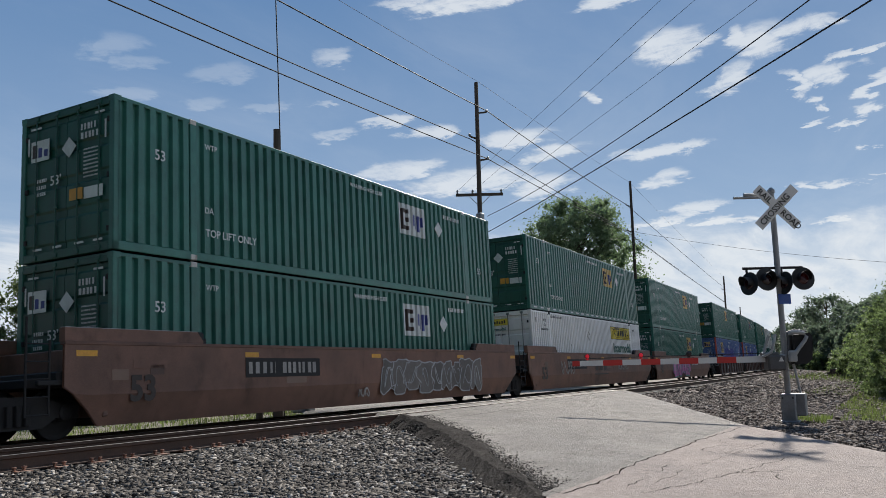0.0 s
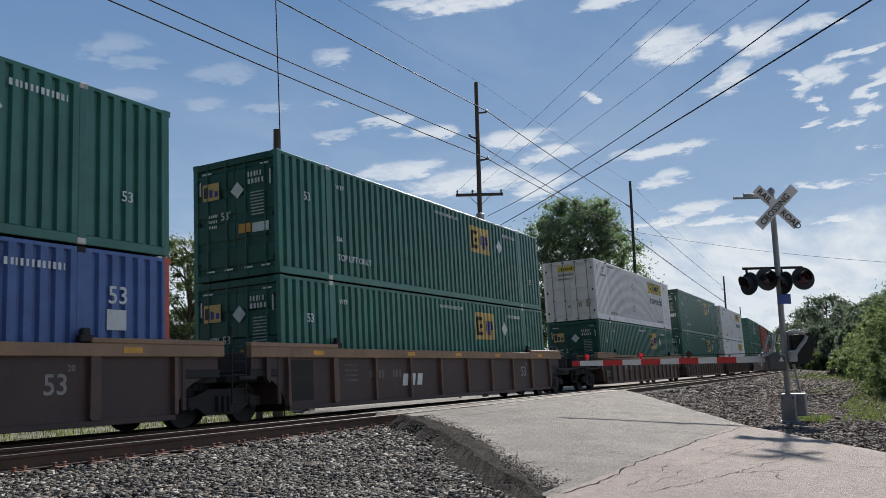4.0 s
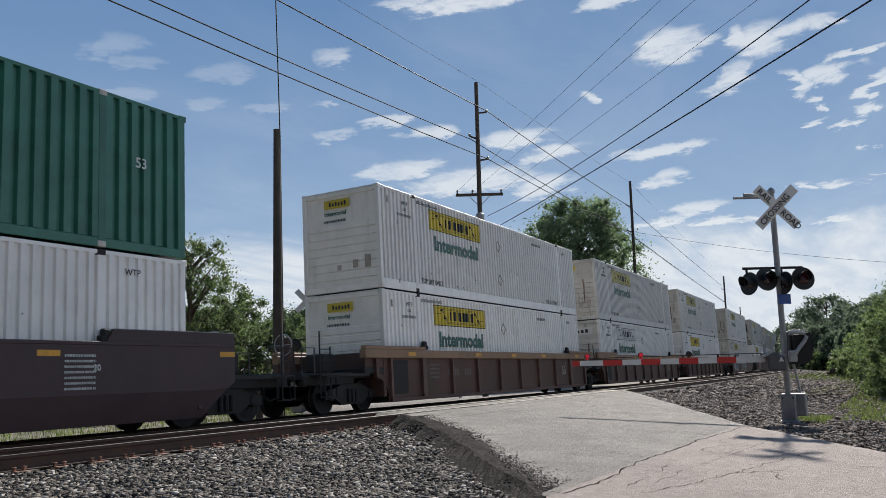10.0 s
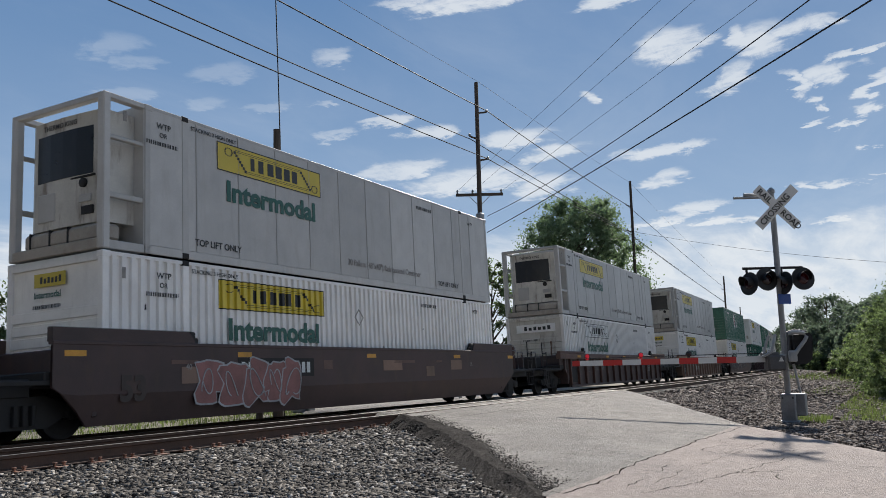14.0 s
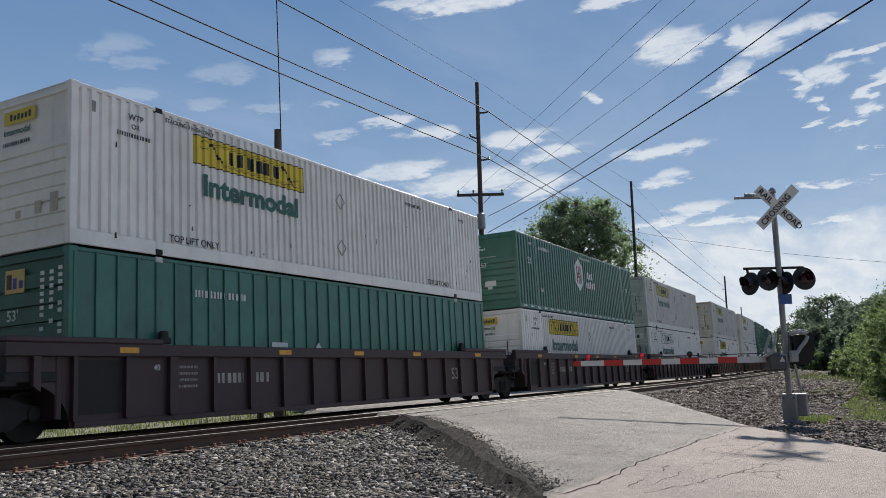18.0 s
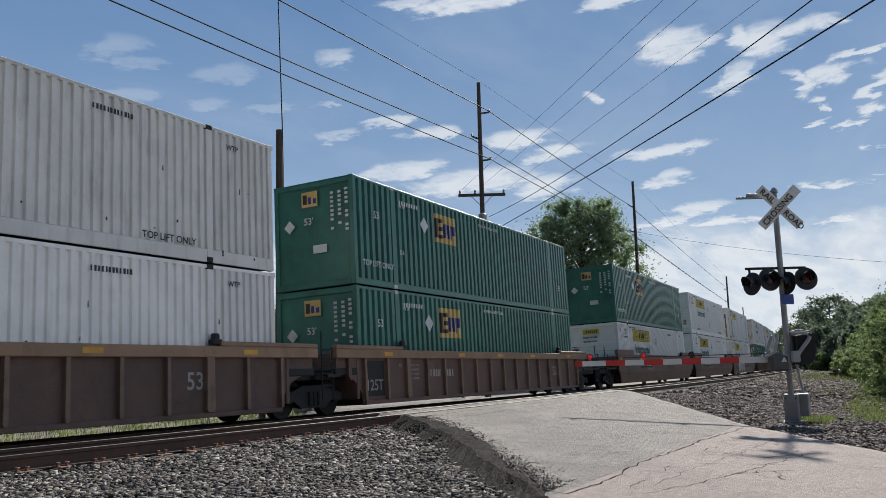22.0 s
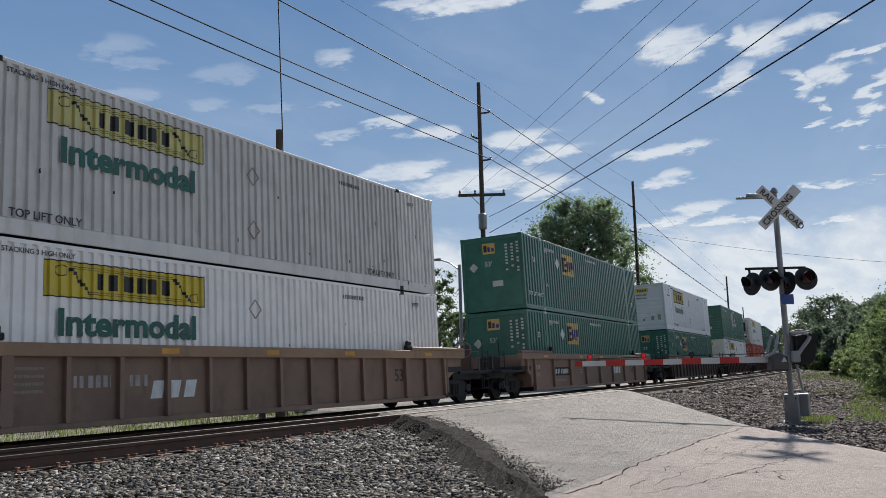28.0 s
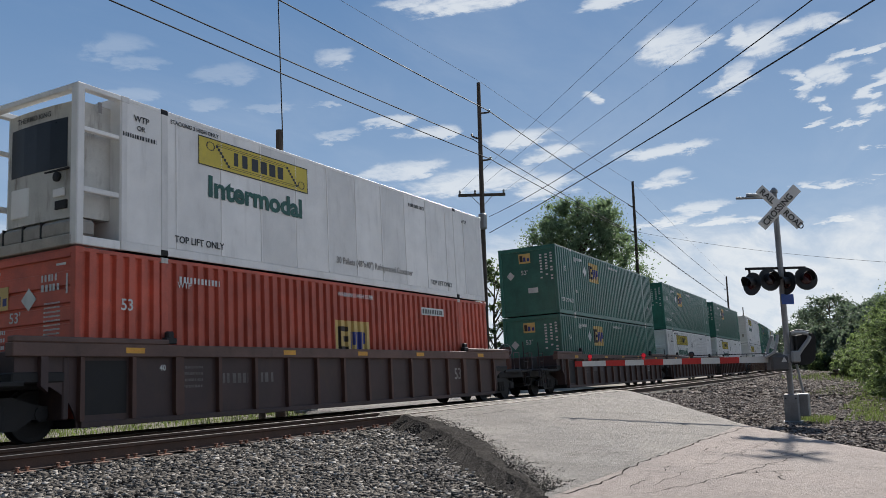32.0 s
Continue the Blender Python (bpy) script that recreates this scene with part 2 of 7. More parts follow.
M = {
    "green": surface("green_paint", (0.034, 0.152, 0.117), 0.36, amount=0.25, grime=(0.03, 0.05, 0.04), streak=0.9),
    "green_hub": surface("faded_green_paint", (0.036, 0.158, 0.112), 0.4, amount=0.25, grime=(0.03, 0.06, 0.045), streak=0.9),
    # the green again, with the end walls' shade put into the colour
    "green_end_shade": surface("shaded_end_green_paint", (0.010, 0.080, 0.058), 0.42, amount=0.3, grime=(0.02, 0.03, 0.025), streak=0.9),
    "white": surface("white_paint", (0.85, 0.825, 0.79), 0.42, var=0.08, amount=0.22, grime=(0.30, 0.27, 0.23), streak=0.95),
    "white_worn": surface("worn_white_paint", (0.70, 0.68, 0.64), 0.48, var=0.1, amount=0.4, grime=(0.22, 0.18, 0.14), streak=0.95),
    "white_aged": surface("aged_white_panel", (0.47, 0.46, 0.44), 0.45, var=0.1, amount=0.3, grime=(0.28, 0.25, 0.21), streak=0.95),
    "white_clean": surface("fresh_white_paint", (0.76, 0.78, 0.80), 0.35, var=0.05, amount=0.08, grime=(0.4, 0.38, 0.34), streak=0.95),
    "white_dirty": surface("stained_white_paint", (0.58, 0.56, 0.51), 0.5, var=0.16, amount=0.85, grime=(0.13, 0.08, 0.05), streak=0.9),
    "white_rusty": surface("rusty_white_paint", (0.64, 0.64, 0.62), 0.5, var=0.1, amount=0.45, grime=(0.16, 0.08, 0.045), streak=0.9),
    "red": surface("red_paint", (0.42, 0.075, 0.055), 0.48, amount=0.3, grime=(0.16, 0.05, 0.04), streak=0.9),
    "orange_red": surface("orange_red_paint", (0.50, 0.095, 0.055), 0.48, amount=0.3, grime=(0.2, 0.07, 0.05), streak=0.9),
    "blue": surface("blue_paint", (0.075, 0.14, 0.335), 0.5, amount=0.3, grime=(0.12, 0.15, 0.28), streak=0.9),
    "blue_patch": surface("deep_blue_paint", (0.015, 0.03, 0.26), 0.4, amount=0.1),
    "car_brown": surface("brown_car_paint", (0.165, 0.085, 0.059), 0.62, var=0.3, amount=0.6, grime=(0.055, 0.028, 0.018), scale=0.9),
    "car_tan": surface("faded_tan_car_paint", (0.19, 0.124, 0.088), 0.62, var=0.25, amount=0.5, grime=(0.07, 0.04, 0.025), scale=0.9),
    "car_fade": surface("faded_brown_car_paint", (0.158, 0.092, 0.066), 0.62, var=0.25, amount=0.45, grime=(0.08, 0.05, 0.038), scale=0.9),
    "car_pale": surface("pale_tan_car_paint", (0.235, 0.150, 0.110), 0.62, var=0.16, amount=0.35, grime=(0.12, 0.07, 0.045), scale=0.9),
    # tan sill paint, lightened to take in the sun on its top
    "sill_tan": surface("sunlit_tan_sill_paint", (0.29, 0.180, 0.108), 0.62, var=0.22, amount=0.45, grime=(0.12, 0.065, 0.035), scale=0.9),
    "car_rust": surface("rust_brown_car_paint", (0.130, 0.076, 0.060), 0.65, var=0.3, amount=0.55, grime=(0.04, 0.025, 0.02), scale=0.9),
    "car_red": surface("red_brown_car_paint", (0.095, 0.047, 0.035), 0.62, var=0.3, amount=0.5, grime=(0.05, 0.03, 0.024), scale=0.9),
    "car_dark": surface("dark_brown_car_paint", (0.056, 0.034, 0.032), 0.6, var=0.3, amount=0.5, grime=(0.09, 0.055, 0.035), scale=0.9),
    "car_maroon": surface("maroon_car_paint", (0.050, 0.027, 0.031), 0.55, var=0.25, amount=0.35, grime=(0.03, 0.02, 0.02), scale=0.9),
    "black_steel": surface("sooty_steel", (0.013, 0.012, 0.012), 0.7, amount=0.4, grime=(0.032, 0.023, 0.017)),
    "grey_steel": surface("galvanised_steel", (0.30, 0.31, 0.32), 0.45, 0.6, amount=0.3, grime=(0.2, 0.19, 0.17)),
    "grey_paint": surface("grey_machine_paint", (0.36, 0.37, 0.37), 0.5, var=0.12, amount=0.3, grime=(0.22, 0.2, 0.18)),
    "dark_steel": surface("weathered_dark_steel", (0.11, 0.11, 0.115), 0.55, 0.4, amount=0.3),
    "steel_bar": surface("dull_steel_bar", (0.22, 0.23, 0.22), 0.4, 0.5),
    "rail": surface("rail_steel", (0.085, 0.05, 0.035), 0.75, 0.1, amount=0.5, grime=(0.05, 0.028, 0.02)),
    "rail_top": surface("polished_rail_head", (0.15, 0.138, 0.125), 0.58, 0.8, var=0.1, amount=0.2, grime=(0.3, 0.27, 0.24)),
    "plate": surface("rusty_plate", (0.30, 0.165, 0.115), 0.8, amount=0.5, grime=(0.08, 0.045, 0.03), scale=5),
    "rust_run": surface("thin_rust_run", (0.15, 0.10, 0.07), 0.8, var=0.4, amount=0.7, grime=(0.42, 0.38, 0.33), scale=4, streak=0.9),
    "rust_dark": surface("dark_rust", (0.085, 0.048, 0.034), 0.85, var=0.35, amount=0.5, grime=(0.03, 0.02, 0.015), scale=5),
    "tie": surface("creosoted_wood", (0.06, 0.045, 0.035), 0.9, amount=0.4, grime=(0.12, 0.09, 0.07), scale=4),
    "ballast": surface("crushed_stone", (0.105, 0.096, 0.09), 0.9, var=0.5, amount=0.3, grime=(0.06, 0.05, 0.045), scale=6, streak=0, bump=1.0, fine=40),
    "soil": surface("gravelly_soil", (0.215, 0.185, 0.150), 0.95, var=0.4, amount=0.4, grime=(0.08, 0.09, 0.04), scale=0.7, streak=0, bump=0.8, fine=22),
    "asphalt": surface("weathered_asphalt", (0.265, 0.235, 0.208), 0.85, var=0.26, amount=0.6, grime=(0.140, 0.122, 0.106), scale=0.75, streak=0, bump=1.0, fine=62, mid=0.22, mid_scale=26, speck=1.8, relief=0.03),
    "concrete": surface("old_concrete", (0.355, 0.285, 0.25), 0.85, var=0.17, amount=0.55, grime=(0.20, 0.155, 0.135), scale=0.8, streak=0, bump=0.9, fine=55, mid=0.16, mid_scale=11, speck=1.5, web=1.3, relief=0.02),
    "old_tar": surface("crumbled_asphalt", (0.036, 0.031, 0.028), 0.95, var=0.4, scale=3, streak=0, bump=1.0, fine=38, mid=0.35, speck=1.6, relief=0.03, gloss=0.05),
    "crack": surface("open_joint", (0.022, 0.019, 0.017), 1.0, gloss=0.0, bump=0),
    "pole": surface("weathered_pole_wood", (0.075, 0.060, 0.050), 0.9, amount=0.5, grime=(0.035, 0.03, 0.025), scale=2, streak=1),
    "wire": surface("black_cable", (0.008, 0.008, 0.009), 0.7),
    "wire_thin": surface("weathered_conductor", (0.012, 0.012, 0.014), 0.8),
    "aluminium": surface("brushed_aluminium", (0.30, 0.31, 0.32), 0.5, 0.5, amount=0.3, grime=(0.22, 0.21, 0.2)),
    "sign_white": surface("sign_sheeting", (0.76, 0.76, 0.74), 0.5, var=0.06, amount=0.15),
    "sign_black": surface("sign_black", (0.012, 0.012, 0.013), 0.5),
    "red_sheet": surface("red_sheeting", (0.55, 0.03, 0.025), 0.4, var=0.08, amount=0.1),
    "blue_sign": surface("blue_sheeting", (0.03, 0.10, 0.42), 0.45),
    "mark_white": surface("white_stencil", (0.62, 0.65, 0.63), 0.5, var=0.15, amount=0.25, jitter=0.05),
    "mark_grey": surface("worn_stencil", (0.30, 0.28, 0.26), 0.6, var=0.3, amount=0.5),
    "mark_black": surface("black_stencil", (0.02, 0.022, 0.024), 0.5),
    "yellow_faded": surface("faded_yellow_panel", (0.58, 0.53, 0.20), 0.5, var=0.14, amount=0.35, grime=(0.3, 0.27, 0.14)),
    "yellow": surface("yellow_panel", (0.66, 0.51, 0.055), 0.45, var=0.1, amount=0.2, grime=(0.35, 0.27, 0.08)),
    "cream": surface("cream_panel", (0.62, 0.44, 0.15), 0.5, var=0.15, amount=0.25, grime=(0.4, 0.27, 0.1)),
    "faded": surface("sun_faded_panel", (0.42, 0.30, 0.20), 0.6, var=0.3, amount=0.5, grime=(0.2, 0.16, 0.11)),
    "ink_brown": surface("dark_brown_ink", (0.035, 0.022, 0.018), 0.5),
    "ink_blue": surface("blue_ink", (0.03, 0.045, 0.22), 0.5),
    "ink_green": surface("dark_green_ink", (0.008, 0.095, 0.07), 0.45, jitter=0.02),
    "ink_maroon": surface("maroon_ink", (0.20, 0.015, 0.04), 0.5),
    "amber": surface("amber_reflector", (0.62, 0.30, 0.03), 0.4, amount=0.2),
    "dark_glass": surface("dark_louvre", (0.016, 0.019, 0.024), 0.3),
    "dust": surface("dusty_panel", (0.40, 0.36, 0.31), 0.7, var=0.2, amount=0.5, grime=(0.2, 0.16, 0.12)),
    "paint_pink": surface("pink_spray", (0.55, 0.10, 0.33), 0.5),
    "paint_silver": surface("silver_spray", (0.34, 0.35, 0.36), 0.45, var=0.3),
    "spray_dull": surface("dull_grey_spray", (0.13, 0.115, 0.105), 0.6, var=0.3),
    "spray_red": surface("dull_red_spray", (0.26, 0.115, 0.105), 0.6, var=0.3),
    "paint_teal": surface("teal_spray", (0.04, 0.22, 0.22), 0.5),
    "bark": surface("bark", (0.10, 0.08, 0.06), 0.95, amount=0.4, scale=4, streak=1),
    "leaf": leaf_material("tree_leaf", (0.085, 0.112, 0.058)),
    "leaf_bush": leaf_material("bush_leaf", (0.125, 0.158, 0.072)),
    "leaf_grey": leaf_material("grey_green_leaf", (0.136, 0.180, 0.112), 0.3),
    "leaf_pale": leaf_material("pale_leaf", (0.098, 0.126, 0.060)),
    # distance haze put into the leaf colour: greyer, bluer and less varied
    "leaf_far_haze": leaf_material("hazed_far_leaf", (0.098, 0.122, 0.096), 0.3),
    "grass": leaf_material("grass_blade", (0.098, 0.118, 0.042), 0.6),
    "lens_faint": glow("faintly_lit_red_lens", (1.0, 0.02, 0.04), 0.003, (0.02, 0.005, 0.007)),
    "lamp_red": glow("lit_red_lens", (1.0, 0.02, 0.05), 0.22, (0.15, 0.01, 0.01)),
    "lens_dim": glow("dim_red_lens", (1.0, 0.02, 0.02), 0.0, (0.02, 0.004, 0.006)),
}

# ------------------------------------------------------------------ mesh helpers


class Solid:
    """Collects vertices and faces of one mesh."""

    def __init__(self):
        self.v, self.f = [], []

    def add(self, verts, faces):
        n = len(self.v)
        self.v += [tuple(p) for p in verts]
        self.f += [tuple(n + i for i in q) for q in faces]
        return self

    def box(self, x0, x1, y0, y1, z0, z1):
        return self.add([(x0, y0, z0), (x1, y0, z0), (x1, y1, z0), (x0, y1, z0), (x0, y0, z1), (x1, y0, z1), (x1, y1, z1), (x0, y1, z1)],
                        [(3, 2, 1, 0), (4, 5, 6, 7), (0, 1, 5, 4), (1, 2, 6, 5), (2, 3, 7, 6), (3, 0, 4, 7)])

    def block(self, x0, x1, y0, y1, z0, z1, c=0.01):
        """A box with chamfered edges."""
        lo, hi = (x0, y0, z0), (x1, y1, z1)
        c = min(c, *((hi[k] - lo[k]) * 0.45 for k in range(3)))
        idx, verts = {}, []
        for sx in (0, 1):
            for sy in (0, 1):
                for sz in (0, 1):
                    s = (sx, sy, sz)
                    base = [hi[k] if s[k] else lo[k] for k in range(3)]
                    for ax in range(3):
                        p = list(base)
                        for k in range(3):
                            if k != ax:
                                p[k] += -c if s[k] else c
                        idx[s, ax] = len(verts)
                        verts.append(p)
        faces = []
        for ax in range(3):
            a, b = (ax + 1) % 3, (ax + 2) % 3
            for side in (0, 1):
                q = []
                for u, w in ((0, 0), (1, 0), (1, 1), (0, 1)):
                    s = [0, 0, 0]
                    s[ax], s[a], s[b] = side, u, w
                    q.append(idx[tuple(s), ax])
                faces.append(q if side else q[::-1])
            for u in (0, 1):
                for w in (0, 1):
                    s, t = [0, 0, 0], [0, 0, 0]
                    s[ax], t[ax] = 0, 1
                    s[a] = t[a] = u
                    s[b] = t[b] = w
                    s, t = tuple(s), tuple(t)
                    q = [idx[s, a], idx[t, a], idx[t, b], idx[s, b]]
                    faces.append(q if u == w else q[::-1])
        for sx in (0, 1):
            for sy in (0, 1):
                for sz in (0, 1):
                    q = [idx[(sx, sy, sz), k] for k in range(3)]
                    faces.append(q if (sx + sy + sz) % 2 else q[::-1])
        return self.add(verts, faces)

    def prism(self, poly, axis, a0, a1):
        """A polygon (in the other two axes, in order) pushed along an axis."""
        n = len(poly)
        vs = []
        for a in (a0, a1):
            for u, w in poly:
                vs.append((a, u, w) if axis == 0 else (u, a, w) if axis == 1 else (u, w, a))
        return self.add(vs, [tuple(range(n))[::-1], tuple(range(n, 2 * n))] + [(i, (i + 1) % n, n + (i + 1) % n, n + i) for i in range(n)])

    def tube(self, path, r, n=8, r_end=None):
        """A round bar along a path of points."""
        pts = [Vector(p) for p in path]
        vs, fs = [], []
        for i, p in enumerate(pts):
            d = (pts[min(i + 1, len(pts) - 1)] - pts[max(i - 1, 0)]).normalized()
            e = d.cross(Vector((0, 0, 1)) if abs(d.z) < 0.95 else Vector((1, 0, 0))).normalized()
            g = d.cross(e)
            rad = r if r_end is None else r + (r_end - r) * i / (len(pts) - 1)
            vs += [p + rad * (math.cos(k * 2 * math.pi / n) * e + math.sin(k * 2 * math.pi / n) * g) for k in range(n)]
        for i in range(len(pts) - 1):
            fs += [(i * n + k, i * n + (k + 1) % n, (i + 1) * n + (k + 1) % n, (i + 1) * n + k) for k in range(n)]
        m = (len(pts) - 1) * n
        fs += [tuple(range(n))[::-1], tuple(range(m, m + n))]
        return self.add(vs, fs)

    def lathe(self, profile, p, axis, n=20):
        """Turns (radius, along) round an axis through p."""
        ax = Vector(axis).normalized()
        e = ax.cross(Vector((0, 0, 1)) if abs(ax.z) < 0.9 else Vector((1, 0, 0))).normalized()
        g = ax.cross(e)
        vs, fs = [], []
        for r, a in profile:
            vs += [Vector(p) + ax * a + max(r, 1e-4) * (math.cos(k * 2 * math.pi / n) * e + math.sin(k * 2 * math.pi / n) * g) for k in range(n)]
        for i in range(len(profile) - 1):
            fs += [(i * n + k, i * n + (k + 1) % n, (i + 1) * n + (k + 1) % n, (i + 1) * n + k) for k in range(n)]
        m = (len(profile) - 1) * n
        fs += [tuple(range(n))[::-1], tuple(range(m, m + n))]
        return self.add(vs, fs)

    def mesh(self, name, material, smooth=False):
        me = bpy.data.meshes.new(name)
        me.from_pydata(self.v, [], self.f)
        me.materials.append(material)
        if smooth:
            me.polygons.foreach_set("use_smooth", [True] * len(me.polygons))
        me.validate()
        return me


def part(name, solid, material, parent, label="", smooth=False, at=None):
    """One mesh object under a thing or a part. solid: a Solid or a mesh."""
    me = solid.mesh(name, material, smooth) if isinstance(solid, Solid) else solid
    ob = new(name, me)
    ob.parent = parent
    if at is not None:
        ob.matrix_local = at
    return tagged(ob, label)


def thing(name, label, category, group="", at=None):
    ob = new(name)
    ob.empty_display_size = 0.2
    if at is not None:
        ob.matrix_basis = at
    return tagged(ob, label, category, group)


def single(name, solid, material, label, category, group="", kind="", smooth=False):
    return tagged(new(name, solid.mesh(name, material, smooth)), label, category, group, kind)


LETTERS = {}


def lettering(text, height, material, bold=0.014):
    """A mesh of a word, its foot at the origin, lying in the x-y plane."""
    key = (text, height, material.name, bold)
    if key not in LETTERS:
        cu = bpy.data.curves.new("lettering", "FONT")
        cu.body, cu.size, cu.extrude = text, height / 0.72, 0.0015
        cu.resolution_u, cu.offset = 3, bold * height
        ob = bpy.data.objects.new("lettering", cu)
        scene.collection.objects.link(ob)
        me = bpy.data.meshes.new_from_object(ob.evaluated_get(bpy.context.evaluated_depsgraph_get()))
        bpy.data.objects.remove(ob)
        me.materials.clear()
        me.materials.append(material)
        LETTERS[key] = me
    return LETTERS[key]


def on_side(x, z, y, stretch=1.0):
    """A pose for lettering on a wall that faces -y."""
    return Matrix.Translation((x, y, z)) @ Euler((radians(90), 0, 0)).to_matrix().to_4x4() @ Matrix.Diagonal((stretch, 1, 1, 1))


def on_end(y, z, x):
    """A pose for lettering on a wall that faces -x; y is where the word begins."""
    return Matrix.Translation((x, y, z)) @ Euler((radians(90), 0, radians(-90))).to_matrix().to_4x4()

# ------------------------------------------------------------------ the line of the track
RADIUS, CANT = 1458.0, -2.0
NEAR_Y, NEAR_Z = -3.98, 0.205


def rail_pose(s, y=0.0, z=0.0, cant=CANT):
    a = s / RADIUS
    return (Matrix.Translation((RADIUS * math.sin(a) - y * math.sin(a), RADIUS * (1 - math.cos(a)) + y * math.cos(a), z))
            @ Euler((0, 0, a)).to_matrix().to_4x4() @ Euler((radians(cant), 0, 0)).to_matrix().to_4x4())


def bend(x):
    """How far the track's line has swung sideways at x."""
    return RADIUS - math.sqrt(max(1.0, RADIUS * RADIUS - x * x)) if abs(x) < RADIUS else RADIUS


def lerp_table(t, table):
    if t <= table[0][0]:
        return table[0][1]
    for (a, p), (b, q) in zip(table, table[1:]):
        if t <= b:
            return p + (q - p) * (t - a) / (b - a)
    return table[-1][1]


BED = [(-60, -0.6), (-25, -0.5), (-13.4, -0.40), (-9.5, -0.22), (-6.6, -0.04), (-5.4, 0.01), (-2.6, 0.0), (-1.6, -0.13), (1.5, -0.24), (2.2, -0.28), (3.6, -0.52), (30, -0.55), (80, -0.6)]
ROAD = [(-40, -0.45), (-16, -0.42), (-13.4, -0.37), (-10.3, -0.17), (-5.3, 0.19), (-4.73, 0.222), (-3.23, 0.17), (-0.75, 0.017), (0.75, -0.035), (2.2, -0.10), (9, -0.47), (60, -0.5)]
ROAD_LEFT = [(-40, -25), (-16, 1.2), (-13.4, 4.0), (-10.0, 7.9), (-9.15, 8.9), (-7.2, 11.4), (-5.3, 13.4), (0, 19.0), (9, 28.5), (60, 82)]
ROAD_RIGHT = [(-40, -8), (-16, 10.8), (-13, 14.5), (-10.45, 17.8), (-5.5, 27.5), (0, 38), (9, 52), (60, 130)]


def ground_z(x, y):
    return lerp_table(y - bend(x), BED)

# ------------------------------------------------------------------ ground, road and track


def grid_sheet(xs, ys, height):
    s = Solid()
    s.v = [(x, y, height(x, y)) for y in ys for x in xs]
    n = len(xs)
    s.f = [(j * n + i, j * n + i + 1, (j + 1) * n + i + 1, (j + 1) * n + i) for j in range(len(ys) - 1) for i in range(n - 1)]
    return s


def spread(a, b, step):
    return [a + (b - a) * k / max(1, round((b - a) / step)) for k in range(max(1, round((b - a) / step)) + 1)]


def build_ground():
    xs = [-2500, -900, -300, -120, -60] + spread(-40, 0, 4) + spread(0.5, 45, 0.5)[0:] + spread(48, 220, 4) + [300, 500, 900, 2500]
    ys = [-2500, -900, -300, -120, -60] + spread(-40, -14, 2) + spread(-13.5, 6, 0.35) + spread(8, 60, 3) + [90, 150, 300, 900, 2500]

    def height(x, y):
        xx = min(max(x, -300), 300)
        z = ground_z(xx, y) if abs(x) < 400 and abs(y) < 400 else -0.6
        if 0 < x < 46 and -13.5 < y < 6:
            z += 0.03 * noise.noise((x * 1.3, y * 1.3, 0)) + 0.015 * noise.noise((x * 4, y * 4, 3))
            left, right = lerp_table(y, ROAD_LEFT), lerp_table(y, ROAD_RIGHT)
            if left - 0.4 < x < right + 0.6:
                z = min(z, lerp_table(y, ROAD) - 0.1)
        elif abs(x) < 400:
            left, right = lerp_table(y, ROAD_LEFT), lerp_table(y, ROAD_RIGHT)
            if left - 4 < x < right + 4 and abs(y) < 70:
                z = min(z, lerp_table(y, ROAD) - 0.12)
        return z

    g = single("ground", grid_sheet(xs, ys, height), M["soil"], "gravelly soil beside the railway", "ground", kind="structure", smooth=True)
    return g


